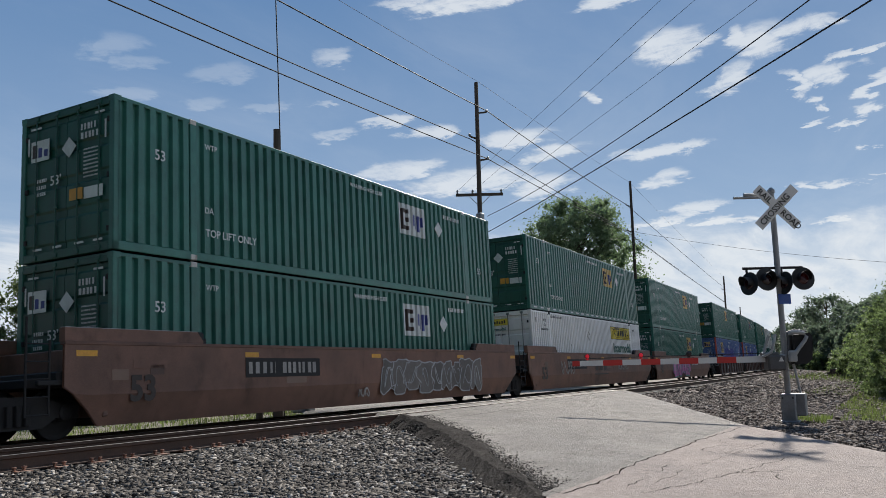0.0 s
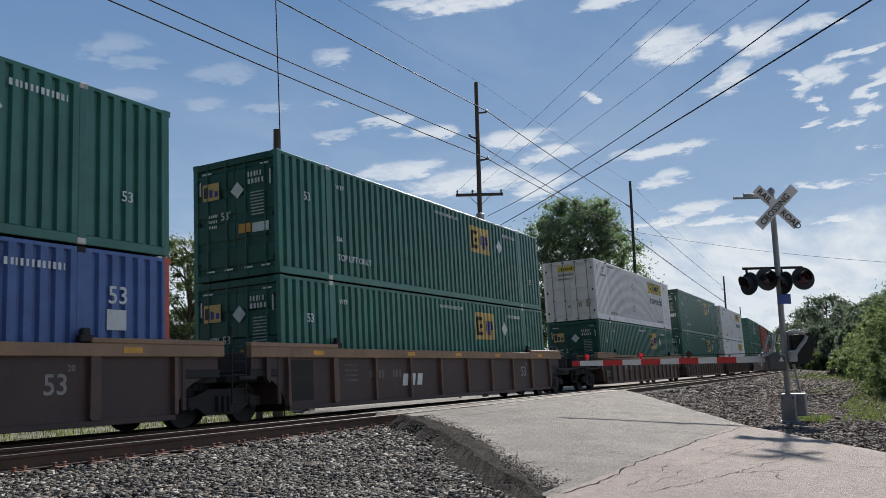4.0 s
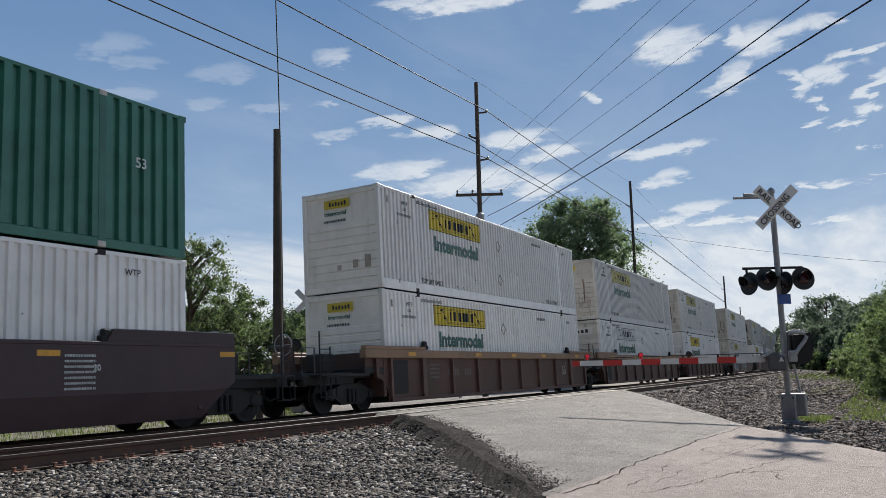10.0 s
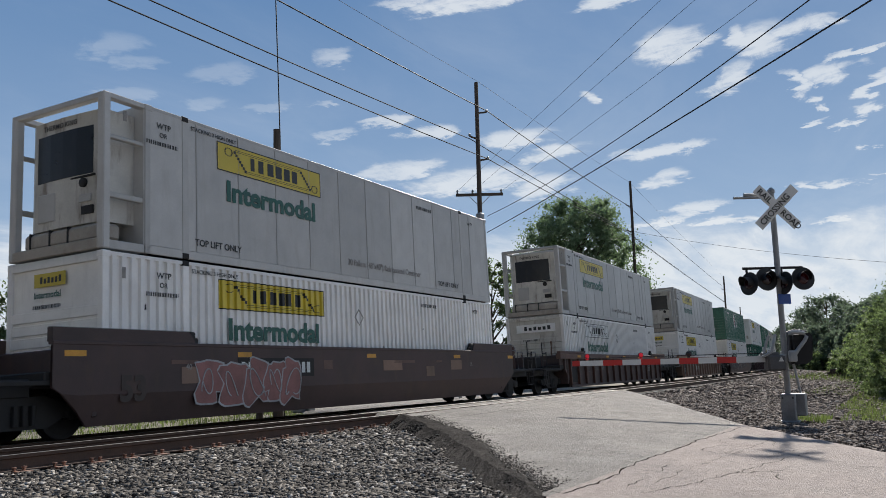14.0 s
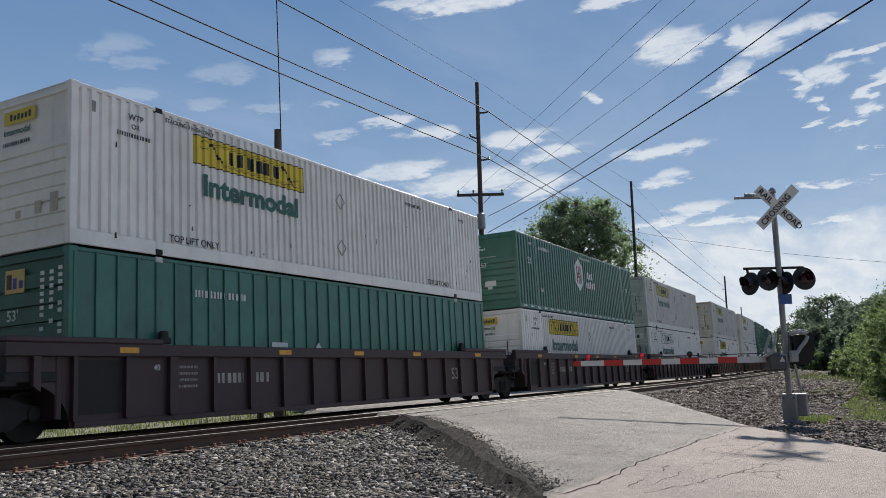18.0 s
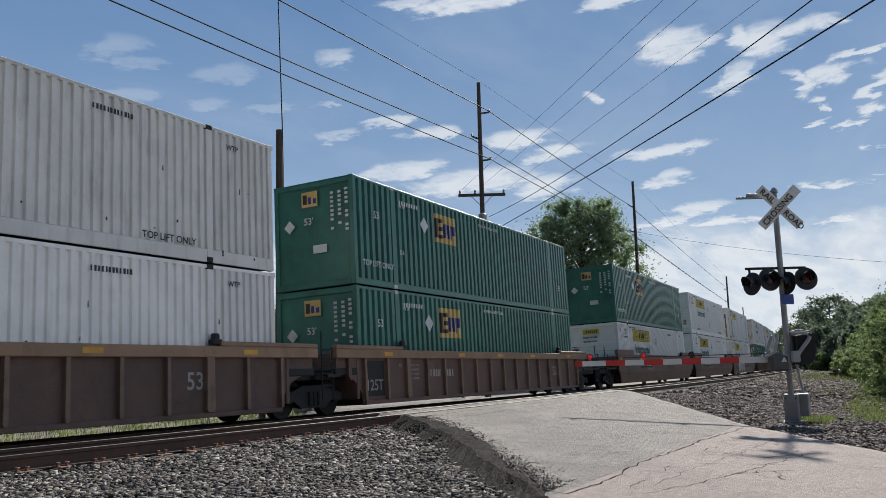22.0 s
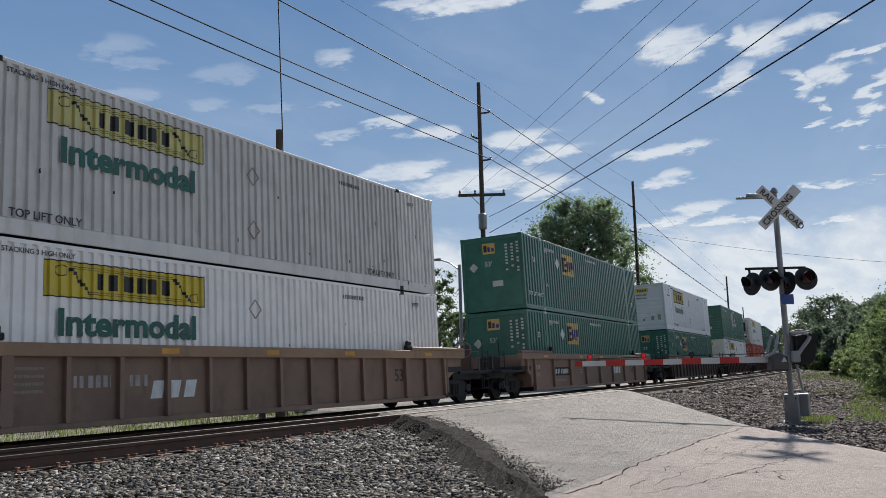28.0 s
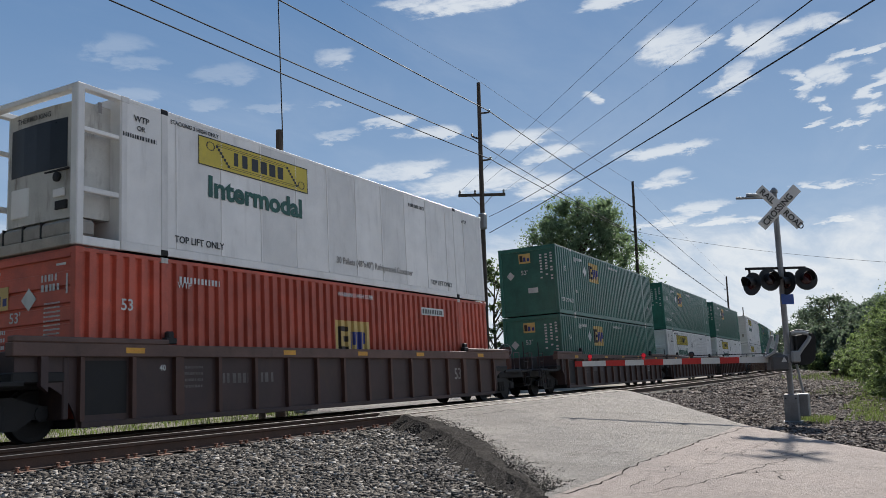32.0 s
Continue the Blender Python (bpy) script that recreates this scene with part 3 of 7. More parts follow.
def build_ballast():
    """The stone bed under both tracks, as one bank of broken rock."""
    xs = spread(-60, 0, 3) + spread(0.4, 42, 0.4) + spread(44, 330, 4)
    offs = [-10.2, -9.4, -8.6, -7.8, -7.0, -6.4, -5.8, -5.3, -4.9, -3.0, -2.4, -1.7, -1.3, -0.4, 0.4, 1.3, 1.8, 2.4, 3.0, 3.6]
    s = Solid()
    n = len(offs)
    for x in xs:
        b = bend(x)
        for k, o in enumerate(offs):
            y = o + b
            z = lerp_table(o, BED) + (0.025 if 0 < k < n - 1 else -0.12)
            if 0 < x < 42:
                z += 0.035 * noise.noise((x * 1.7, y * 1.7, 5)) + 0.02 * noise.noise((x * 5, y * 5, 9))
            left, right = lerp_table(y, ROAD_LEFT), lerp_table(y, ROAD_RIGHT)
            if left - 0.2 < x < right + 0.2:
                z = min(z, lerp_table(y, ROAD) - 0.13)
            s.v.append((x, y, z))
    s.f = [(i * n + k, (i + 1) * n + k, (i + 1) * n + k + 1, i * n + k + 1) for i in range(len(xs) - 1) for k in range(n - 1)]
    single("ballast_bed", s, M["ballast"], "grey crushed stone bed under both tracks", "ballast", kind="structure", smooth=True)

    # loose stones on top, where the camera stands nearest
    rng = np.random.default_rng(4)
    P, dark = [], []
    for x0, x1, y0, y1, per, size in ((3.0, 9.5, -9.6, -5.2, 1150, 0.0165), (9.5, 14.0, -8.6, -5.2, 760, 0.0185), (5.0, 16, -4.55, -3.4, 60, 0.035),
                                      (15, 32, -11.6, -5.4, 330, 0.023), (32, 60, -10.5, -5.3, 60, 0.045), (13, 26, -14.5, -10.8, 260, 0.022), (26, 46, -14.5, -10.5, 60, 0.035), (46, 75, -11.5, -3.5, 26, 0.05), (75, 115, -9.5, -1.5, 12, 0.08),
                                      (2.0, 8.0, -12.8, -9.6, 420, 0.018)):
        m = int((x1 - x0) * (y1 - y0) * per)
        for x, y, q in zip(rng.uniform(x0, x1, m) + rng.normal(0, 0.35, m), rng.uniform(y0, y1, m) + rng.normal(0, 0.35, m), rng.random(m)):
            left, right = lerp_table(y, ROAD_LEFT), lerp_table(y, ROAD_RIGHT)
            if left - 0.05 < x < right + 0.05:
                continue
            o = y - bend(x)
            if -5.0 < o < -4.45 or (x > 16 and o > -5.2):
                continue
            P.append((x, y, lerp_table(o, BED) + 0.035 + 0.035 * noise.noise((x * 1.7, y * 1.7, 5)), size * (0.5 + 1.1 * q * q + 0.2)))
    for y in rng.uniform(-10.2, -5.2, 16000):     # crumbs of the broken road edge, some strewn over the lane
        x = lerp_table(y, ROAD_LEFT) + rng.normal(0.12, 0.36)
        over = lerp_table(y, ROAD_LEFT) - x
        dark.append((x, y, lerp_table(y, ROAD) + (0.006 - 0.01 - 0.21 * over if over > 0 else 0.006), 0.0035 + 0.016 * rng.random() ** 4 * (1.0 if over > 0 else 0.3)))
    left_bank = [p for p in P if p[0] < lerp_table(p[1], ROAD_LEFT)]
    right_bank = [p for p in P if p[0] >= lerp_table(p[1], ROAD_LEFT)]
    grey = [(0.0, (0.03, 0.026, 0.024)), (0.35, (0.084, 0.073, 0.064)), (0.6, (0.155, 0.134, 0.115)), (0.85, (0.26, 0.228, 0.194)), (1.0, (0.48, 0.445, 0.41))]
    brown = [(0.0, (0.050, 0.038, 0.032)), (0.4, (0.120, 0.094, 0.080)), (0.75, (0.190, 0.156, 0.136)), (0.95, (0.25, 0.215, 0.19)), (1.0, (0.34, 0.31, 0.285))]
    soot = [(0.0, (0.016, 0.014, 0.013)), (0.8, (0.05, 0.044, 0.04)), (1.0, (0.15, 0.135, 0.12))]
    stones(left_bank, "ballast_stones", "loose grey and tan broken stones", stone_material("loose_stone", grey), rng)
    stones(right_bank, "gravel", "dirty brown gravel beside the road and track", stone_material("dirty_gravel", brown), rng)
    stones(dark, "asphalt_crumbs", "dark crumbs along the broken road edge", stone_material("asphalt_crumb", soot), rng)


def stones(P, name, label, material, rng):
    P = np.array(P)
    m = len(P)
    cube = np.array([(a, b, c) for a in (-1, 1) for b in (-1, 1) for c in (-1, 1)], float)
    V = cube[None] * (1 + rng.uniform(-0.45, 0.35, (m, 8, 3))) * (P[:, 3][:, None, None] * rng.uniform((0.8, 0.6, 0.4), (1.4, 1.0, 0.8), (m, 1, 3)))
    a = rng.uniform(0, 6.28, m)
    t = rng.uniform(-0.7, 0.7, m)
    ca, sa, ct, st = np.cos(a)[:, None], np.sin(a)[:, None], np.cos(t)[:, None], np.sin(t)[:, None]
    x, y, z = V[..., 0], V[..., 1], V[..., 2]
    y, z = y * ct - z * st, y * st + z * ct
    x, y = x * ca - y * sa, x * sa + y * ca
    V = np.stack([x, y, z], -1) + P[:, None, :3]
    quads = np.array([(0, 1, 3, 2), (4, 6, 7, 5), (0, 4, 5, 1), (2, 3, 7, 6), (0, 2, 6, 4), (1, 5, 7, 3)])
    F = (quads[None] + 8 * np.arange(m)[:, None, None]).reshape(-1, 4)
    me = bpy.data.meshes.new(name)
    me.vertices.add(m * 8)
    me.vertices.foreach_set("co", V.reshape(-1))
    me.loops.add(F.size)
    me.loops.foreach_set("vertex_index", F.reshape(-1).astype(np.int32))
    me.polygons.add(len(F))
    me.polygons.foreach_set("loop_start", np.arange(0, F.size, 4, dtype=np.int32))
    me.update(calc_edges=True)
    me.materials.append(material)
    tagged(new(name, me), label, "gravel", kind="stuff")


def stone_material(name, shades):
    mat, nt, bsdf = nodes_of(name)
    N, L = nt.nodes.new, nt.links.new
    geo, ramp = N("ShaderNodeNewGeometry"), N("ShaderNodeValToRGB")
    ramp.color_ramp.elements[0].color = (*shades[0][1], 1)
    ramp.color_ramp.elements[1].color = (*shades[-1][1], 1)
    for pos, c in shades[1:-1]:
        ramp.color_ramp.elements.new(pos).color = (*c, 1)
    L(geo.outputs["Random Per Island"], ramp.inputs[0])
    tc, n = N("ShaderNodeTexCoord"), N("ShaderNodeTexNoise")
    n.inputs["Scale"].default_value, n.inputs["Detail"].default_value = 55, 4
    L(tc.outputs["Object"], n.inputs["Vector"])
    mr = N("ShaderNodeMapRange")
    mr.inputs["To Min"].default_value, mr.inputs["To Max"].default_value = 0.55, 1.4
    L(n.outputs["Fac"], mr.inputs["Value"])
    sc = N("ShaderNodeVectorMath")
    sc.operation = "SCALE"
    L(ramp.outputs[0], sc.inputs[0])
    L(mr.outputs[0], sc.inputs["Scale"])
    L(sc.outputs[0], bsdf.inputs["Base Color"])
    bsdf.inputs["Roughness"].default_value = 0.9
    bsdf.inputs["Specular IOR Level"].default_value = 0.2
    bp = N("ShaderNodeBump")
    bp.inputs["Strength"].default_value, bp.inputs["Distance"].default_value = 0.6, 0.01
    L(n.outputs["Fac"], bp.inputs["Height"])
    L(bp.outputs[0], bsdf.inputs["Normal"])
    return mat


def ribbon(path, width, z_of, lift, seed, jag=0.05):
    """A ragged flat strip along a path on a surface."""
    rng = random.Random(seed)
    pts = []
    for (x0, y0), (x1, y1) in zip(path, path[1:]):
        n = max(2, int(math.hypot(x1 - x0, y1 - y0) / 0.16))
        pts += [(x0 + (x1 - x0) * k / n + rng.uniform(-jag, jag), y0 + (y1 - y0) * k / n + rng.uniform(-jag, jag)) for k in range(n)]
    pts.append(path[-1])
    s = Solid()
    for i, (x, y) in enumerate(pts):
        a, b = pts[max(0, i - 1)], pts[min(len(pts) - 1, i + 1)]
        d = Vector((b[0] - a[0], b[1] - a[1])).normalized()
        w = width * rng.uniform(0.35, 1.0)
        for side in (-1, 1):
            px, py = x - d.y * w * side / 2, y + d.x * w * side / 2
            s.v.append((px, py, z_of(px, py) + lift))
    s.f = [(2 * i, 2 * i + 1, 2 * i + 3, 2 * i + 2) for i in range(len(pts) - 1)]
    return s


def build_road():
    def lane(y0, y1, step, cols, rag):
        ys, s = spread(y0, y1, step), Solid()
        for y in ys:
            left, right = lerp_table(y, ROAD_LEFT), lerp_table(y, ROAD_RIGHT)
            left += rag * (noise.noise((y * 1.9, 0, 0)) + 0.6 * noise.noise((y * 6, 4, 0)))
            right += rag * (noise.noise((y * 1.9, 9, 0)) + 0.6 * noise.noise((y * 6, 14, 0)))
            row = [(left - 0.45, lerp_table(y, BED) - 0.12)] + [(left + (right - left) * k / cols, None) for k in range(cols + 1)] + [(right + 0.45, lerp_table(y, BED) - 0.12)]
            for x, z in row:
                s.v.append((x, y, z if z is not None else lerp_table(y, ROAD) + 0.012 * noise.noise((x * 0.9, y * 0.9, 2))))
        n = cols + 3
        s.f = [(j * n + i, j * n + i + 1, (j + 1) * n + i + 1, (j + 1) * n + i) for j in range(len(ys) - 1) for i in range(n - 1)]
        return s

    road = thing("road", "cracked grey asphalt and concrete road over the tracks", "road")
    tagged(road, kind="structure")
    part("asphalt_lane", lane(-10.3, 40, 0.3, 26, 0.12), M["asphalt"], road, "weathered grey asphalt", smooth=True)
    part("concrete_lane", lane(-30, -10.3, 0.3, 26, 0.10), M["concrete"], road, "old pinkish concrete slab", smooth=True)
    z_of = lambda x, y: lerp_table(y, ROAD) + 0.012 * noise.noise((x * 0.9, y * 0.9, 2))
    for k, (path, w) in enumerate((
            ([(7.98, -9.94), (7.94, -10.36), (9.08, -10.44), (10.74, -10.28), (11.59, -10.34), (13.75, -10.33), (17.23, -10.45)], 0.075),
            ([(8.5, -11.0), (9.4, -11.25), (10.6, -11.5), (11.4, -12.0)], 0.035), ([(10.6, -11.5), (11.9, -11.7), (13.6, -12.0)], 0.03),
            ([(12.2, -10.7), (12.6, -11.1), (12.3, -11.5), (13.0, -11.8)], 0.03), ([(9.0, -10.9), (11, -11.0), (14, -11.2), (15.6, -11.3)], 0.025),
            ([(14.2, -5.8), (18.2, -5.6), (22.5, -5.45), (27.4, -5.45)], 0.05), ([(13.2, -5.2), (20, -5.15), (27.6, -5.2)], 0.06),
            ([(22.0, -5.6), (20.0, -6.6), (17.6, -8.5), (16.6, -9.8)], 0.03))):
        part("crack", ribbon(path, w * 0.36, z_of, 0.004, k, 0.035), M["crack"], road)
    # the crumbled dark margin: a ragged skin over the lane's edge and down its bank
    ys, s, n = spread(-10.35, -4.9, 0.07), Solid(), 7
    for y in ys:
        left = lerp_table(y, ROAD_LEFT) + 0.12 * (noise.noise((y * 1.9, 0, 0)) + 0.6 * noise.noise((y * 6, 4, 0)))
        inner = left + 0.95 * lerp_table(y, [(-10.3, 0.05), (-9.6, 0.32), (-8.9, 0.4), (-8.0, 0.7), (-7.1, 0.8), (-5.6, 0.5), (-4.9, 0.22)])
        inner += 0.13 * noise.noise((y * 3.1, 7, 1)) + 0.14 * noise.noise((y * 9, 3, 1)) + 0.14 * noise.noise((y * 23, 3, 6))
        outer = left - 0.5 - 0.3 * noise.noise((y * 1.4, 11, 1))
        foot = lerp_table(y, BED) + 0.03
        for u in (0.0, 0.35, 0.7, 1.0):
            x = inner + (left - inner) * u
            s.v.append((x, y, z_of(x, y) + 0.003 + (0.028 * min(1.0, 2.2 * u) + 0.012 * noise.noise((x * 11, y * 11, 2)) if u else 0.0)))
        for u in (0.3, 0.65, 1.0):
            x = left + (outer - left) * u
            s.v.append((x, y, z_of(left, y) * (1 - u) + foot * u + 0.01 + 0.03 * noise.noise((x * 6, y * 6, 2))))
    s.f = [(n * i + k, n * i + k + 1, n * i + k + n + 1, n * i + k + n)[::-1] for i in range(len(ys) - 1) for k in range(n - 1)]
    part("broken_edge", s, M["old_tar"], road, "dark crumbled asphalt edge")
    rng = random.Random(8)
    for k in range(13):       # short wandering cracks in the old slab
        x, y, a = rng.uniform(8.6, 15.5), rng.uniform(-12.6, -10.7), rng.uniform(-0.5, 0.5) + rng.choice((0.0, 0.0, 1.3))
        path = [(x, y)]
        for _ in range(rng.randint(2, 5)):
            a += rng.uniform(-0.7, 0.7)
            x, y = x + 0.28 * math.cos(a), y + 0.28 * math.sin(a)
            path.append((x, y))
        part("crack", ribbon(path, rng.uniform(0.008, 0.015), z_of, 0.005, 40 + k, 0.03), M["crack"], road)


def build_track(name, y, z, label):
    """Two rails on wooden ties with plates and spikes."""
    track = thing(name, label, "railway track")
    tagged(track, kind="structure")
    ss = spread(-60, 24, 3) + spread(26, 330, 6)
    prof_foot = [(-0.07, -0.18), (0.07, -0.18), (0.07, -0.168), (0.012, -0.15), (0.010, -0.05), (0.036, -0.038), (0.037, -0.004), (-0.037, -0.004), (-0.036, -0.038), (-0.010, -0.05), (-0.012, -0.15), (-0.07, -0.168)]
    for side in (-0.755, 0.755):
        for which, prof, mat in (("rail", prof_foot, "rail"), ("rail_head", [(-0.034, -0.006), (0.034, -0.006), (0.034, -0.002), (0.026, 0.002), (-0.026, 0.002), (-0.034, -0.002)], "rail_top")):
            s = Solid()
            for q in ss:
                m = rail_pose(q, y, z)
                s.v += [m @ Vector((0, side + u, w)) for u, w in prof]
            n = len(prof)
            s.f = [(i * n + k, (i + 1) * n + k, (i + 1) * n + (k + 1) % n, i * n + (k + 1) % n) for i in range(len(ss) - 1) for k in range(n)]
            part(which, s, M[mat], track, "bright worn running surface" if which == "rail_head" else "rusty brown steel rail")
    tie = Solid().block(-0.115, 0.115, -1.3, 1.3, -0.375, -0.195, 0.012).mesh("tie", M["tie"])
    plate = Solid().block(-0.10, 0.10, -0.19, 0.17, -0.195, -0.178, 0.004).mesh("tie_plate", M["plate"])
    spikes = Solid()
    for sx in (-0.06, 0.06):
        spikes.block(sx - 0.012, sx + 0.012, -0.10, -0.065, -0.18, -0.135, 0.004)
        spikes.block(sx - 0.016, sx + 0.016, -0.115, -0.06, -0.15, -0.13, 0.004)
    spike = spikes.mesh("spike_pair", M["plate"])
    k = 0
    q = 3.0
    while q < (95 if y < -2 else 45):
        q += 0.5
        k += 1
        m = rail_pose(q, y, z)
        on_road = lerp_table(y, ROAD_LEFT) < m.translation.x < lerp_table(y, ROAD_RIGHT)
        if on_road or (q > 60 and k % 2):
            continue
        wob = Matrix.Translation((random.uniform(-0.03, 0.03), random.uniform(-0.05, 0.05), random.uniform(-0.012, 0.0))) @ Euler((0, 0, random.uniform(-0.02, 0.02))).to_matrix().to_4x4()
        part("tie", tie, None, track, at=m @ wob)
        if q < 22 and y < -2:
            for side in (-0.755, 0.755):
                a = m @ Matrix.Translation((random.uniform(-0.03, 0.03), side, 0))
                part("tie_plate", plate, None, track, at=a)
                part("spike_pair", spike, None, track, at=a)


build_ground()
build_road()
build_ballast()
build_track("main_track", 0.0, 0.0, "track under the train with dark wooden ties")
build_track("near_track", NEAR_Y, NEAR_Z, "empty track with rusty rails and shiny heads")

# ------------------------------------------------------------------ shipping containers
LEN, WID, HGT = 16.15, 2.59, 2.896
HALF = WID / 2
LIFT_A, LIFT_B = 1.98, 14.17
STEEL_WAVE = (0.285, 0.072, (0.5, 0.58, 0.90))      # pitch, depth, where the crest ends, the trough begins and ends
PLATE_WAVE = (0.214, 0.052, (0.46, 0.53, 0.91))
WAVE = [STEEL_WAVE]


def ridge(x):
    """Depth of the corrugation at x: flat crest, slope, flat trough, slope."""
    pitch, depth, (a, b, c) = WAVE[0]
    return lerp_table((x / pitch) % 1.0, [(0.0, 0.0), (a, 0.0), (b, depth), (c, depth), (0.999, 0.0)])


def breaks(x0, x1):
    pitch, _, folds = WAVE[0]
    xs = {x0, x1}
    k = math.floor(x0 / pitch)
    while k * pitch < x1:
        for u in (0.0,) + folds:
            x = (k + u) * pitch
            if x0 < x < x1:
                xs.add(x)
        k += 1
    return sorted(xs)


def wavy(s, x0, x1, z0, z1, y, sign, lift=0.0, flat=False, thick=0.0):
    """A corrugated sheet; sign -1 faces -y."""
    xs = [x0, x1] if flat else breaks(x0, x1)
    base = len(s.v)
    for x in xs:
        yy = y + sign * lift - sign * (0.0 if flat else ridge(x))
        s.v += [(x, yy, z0), (x, yy, z1)]
    for i in range(len(xs) - 1):
        q = (base + 2 * i, base + 2 * i + 2, base + 2 * i + 3, base + 2 * i + 1)
        s.f.append(q if sign < 0 else q[::-1])
    return s


EMP = ("emp", "emp_mid", "emp_worn", "emp_white")
KINDS = {  # paint, end paint, smooth walls, label
    "emp": ("green", "green", False, "dark green corrugated steel shipping container"),
    "emp_white": ("green", "green", False, "dark green corrugated shipping container with white square mark"),
    "emp_mid": ("green", "green", False, "dark green corrugated steel shipping container"),
    "emp_worn": ("green", "green", False, "dark green corrugated shipping container with faded square mark"),
    "emp_wide": ("green", "green_end_shade", False, "dark green sheet-and-post shipping container with white diamond"),
    "emp_blue": ("blue", "blue", False, "faded blue corrugated shipping container with orange end post"),
    "emp_red": ("orange_red", "orange_red", False, "orange-red corrugated shipping container"),
    "hub_green": ("green_hub", "green_hub", False, "green corrugated shipping container with white hexagon"),
    "hub_red": ("red", "red", False, "brick-red corrugated shipping container with white hexagon"),
    "jb": ("white", "white", False, "white corrugated shipping container with yellow panel"),
    "jb_dirty": ("white_worn", "white_dirty", False, "white corrugated shipping container with stained end wall"),
    "jb_mono": ("white", "white_dirty", False, "white corrugated shipping container with black outlined panel"),
    "jb_new": ("white_clean", "white_clean", False, "clean white corrugated container with framed yellow panel"),
    "jb_smooth": ("white_rusty", "white_rusty", True, "smooth white riveted container with rust stains"),
    "jb_plate": ("white", "white", True, "smooth white plate container with yellow panel"),
    "reefer_old": ("white_aged", "white_dirty", True, "greyed white refrigerated container with sooty cooling unit"),
    "reefer": ("white", "white_dirty", True, "white refrigerated container with dark cooling unit"),
}


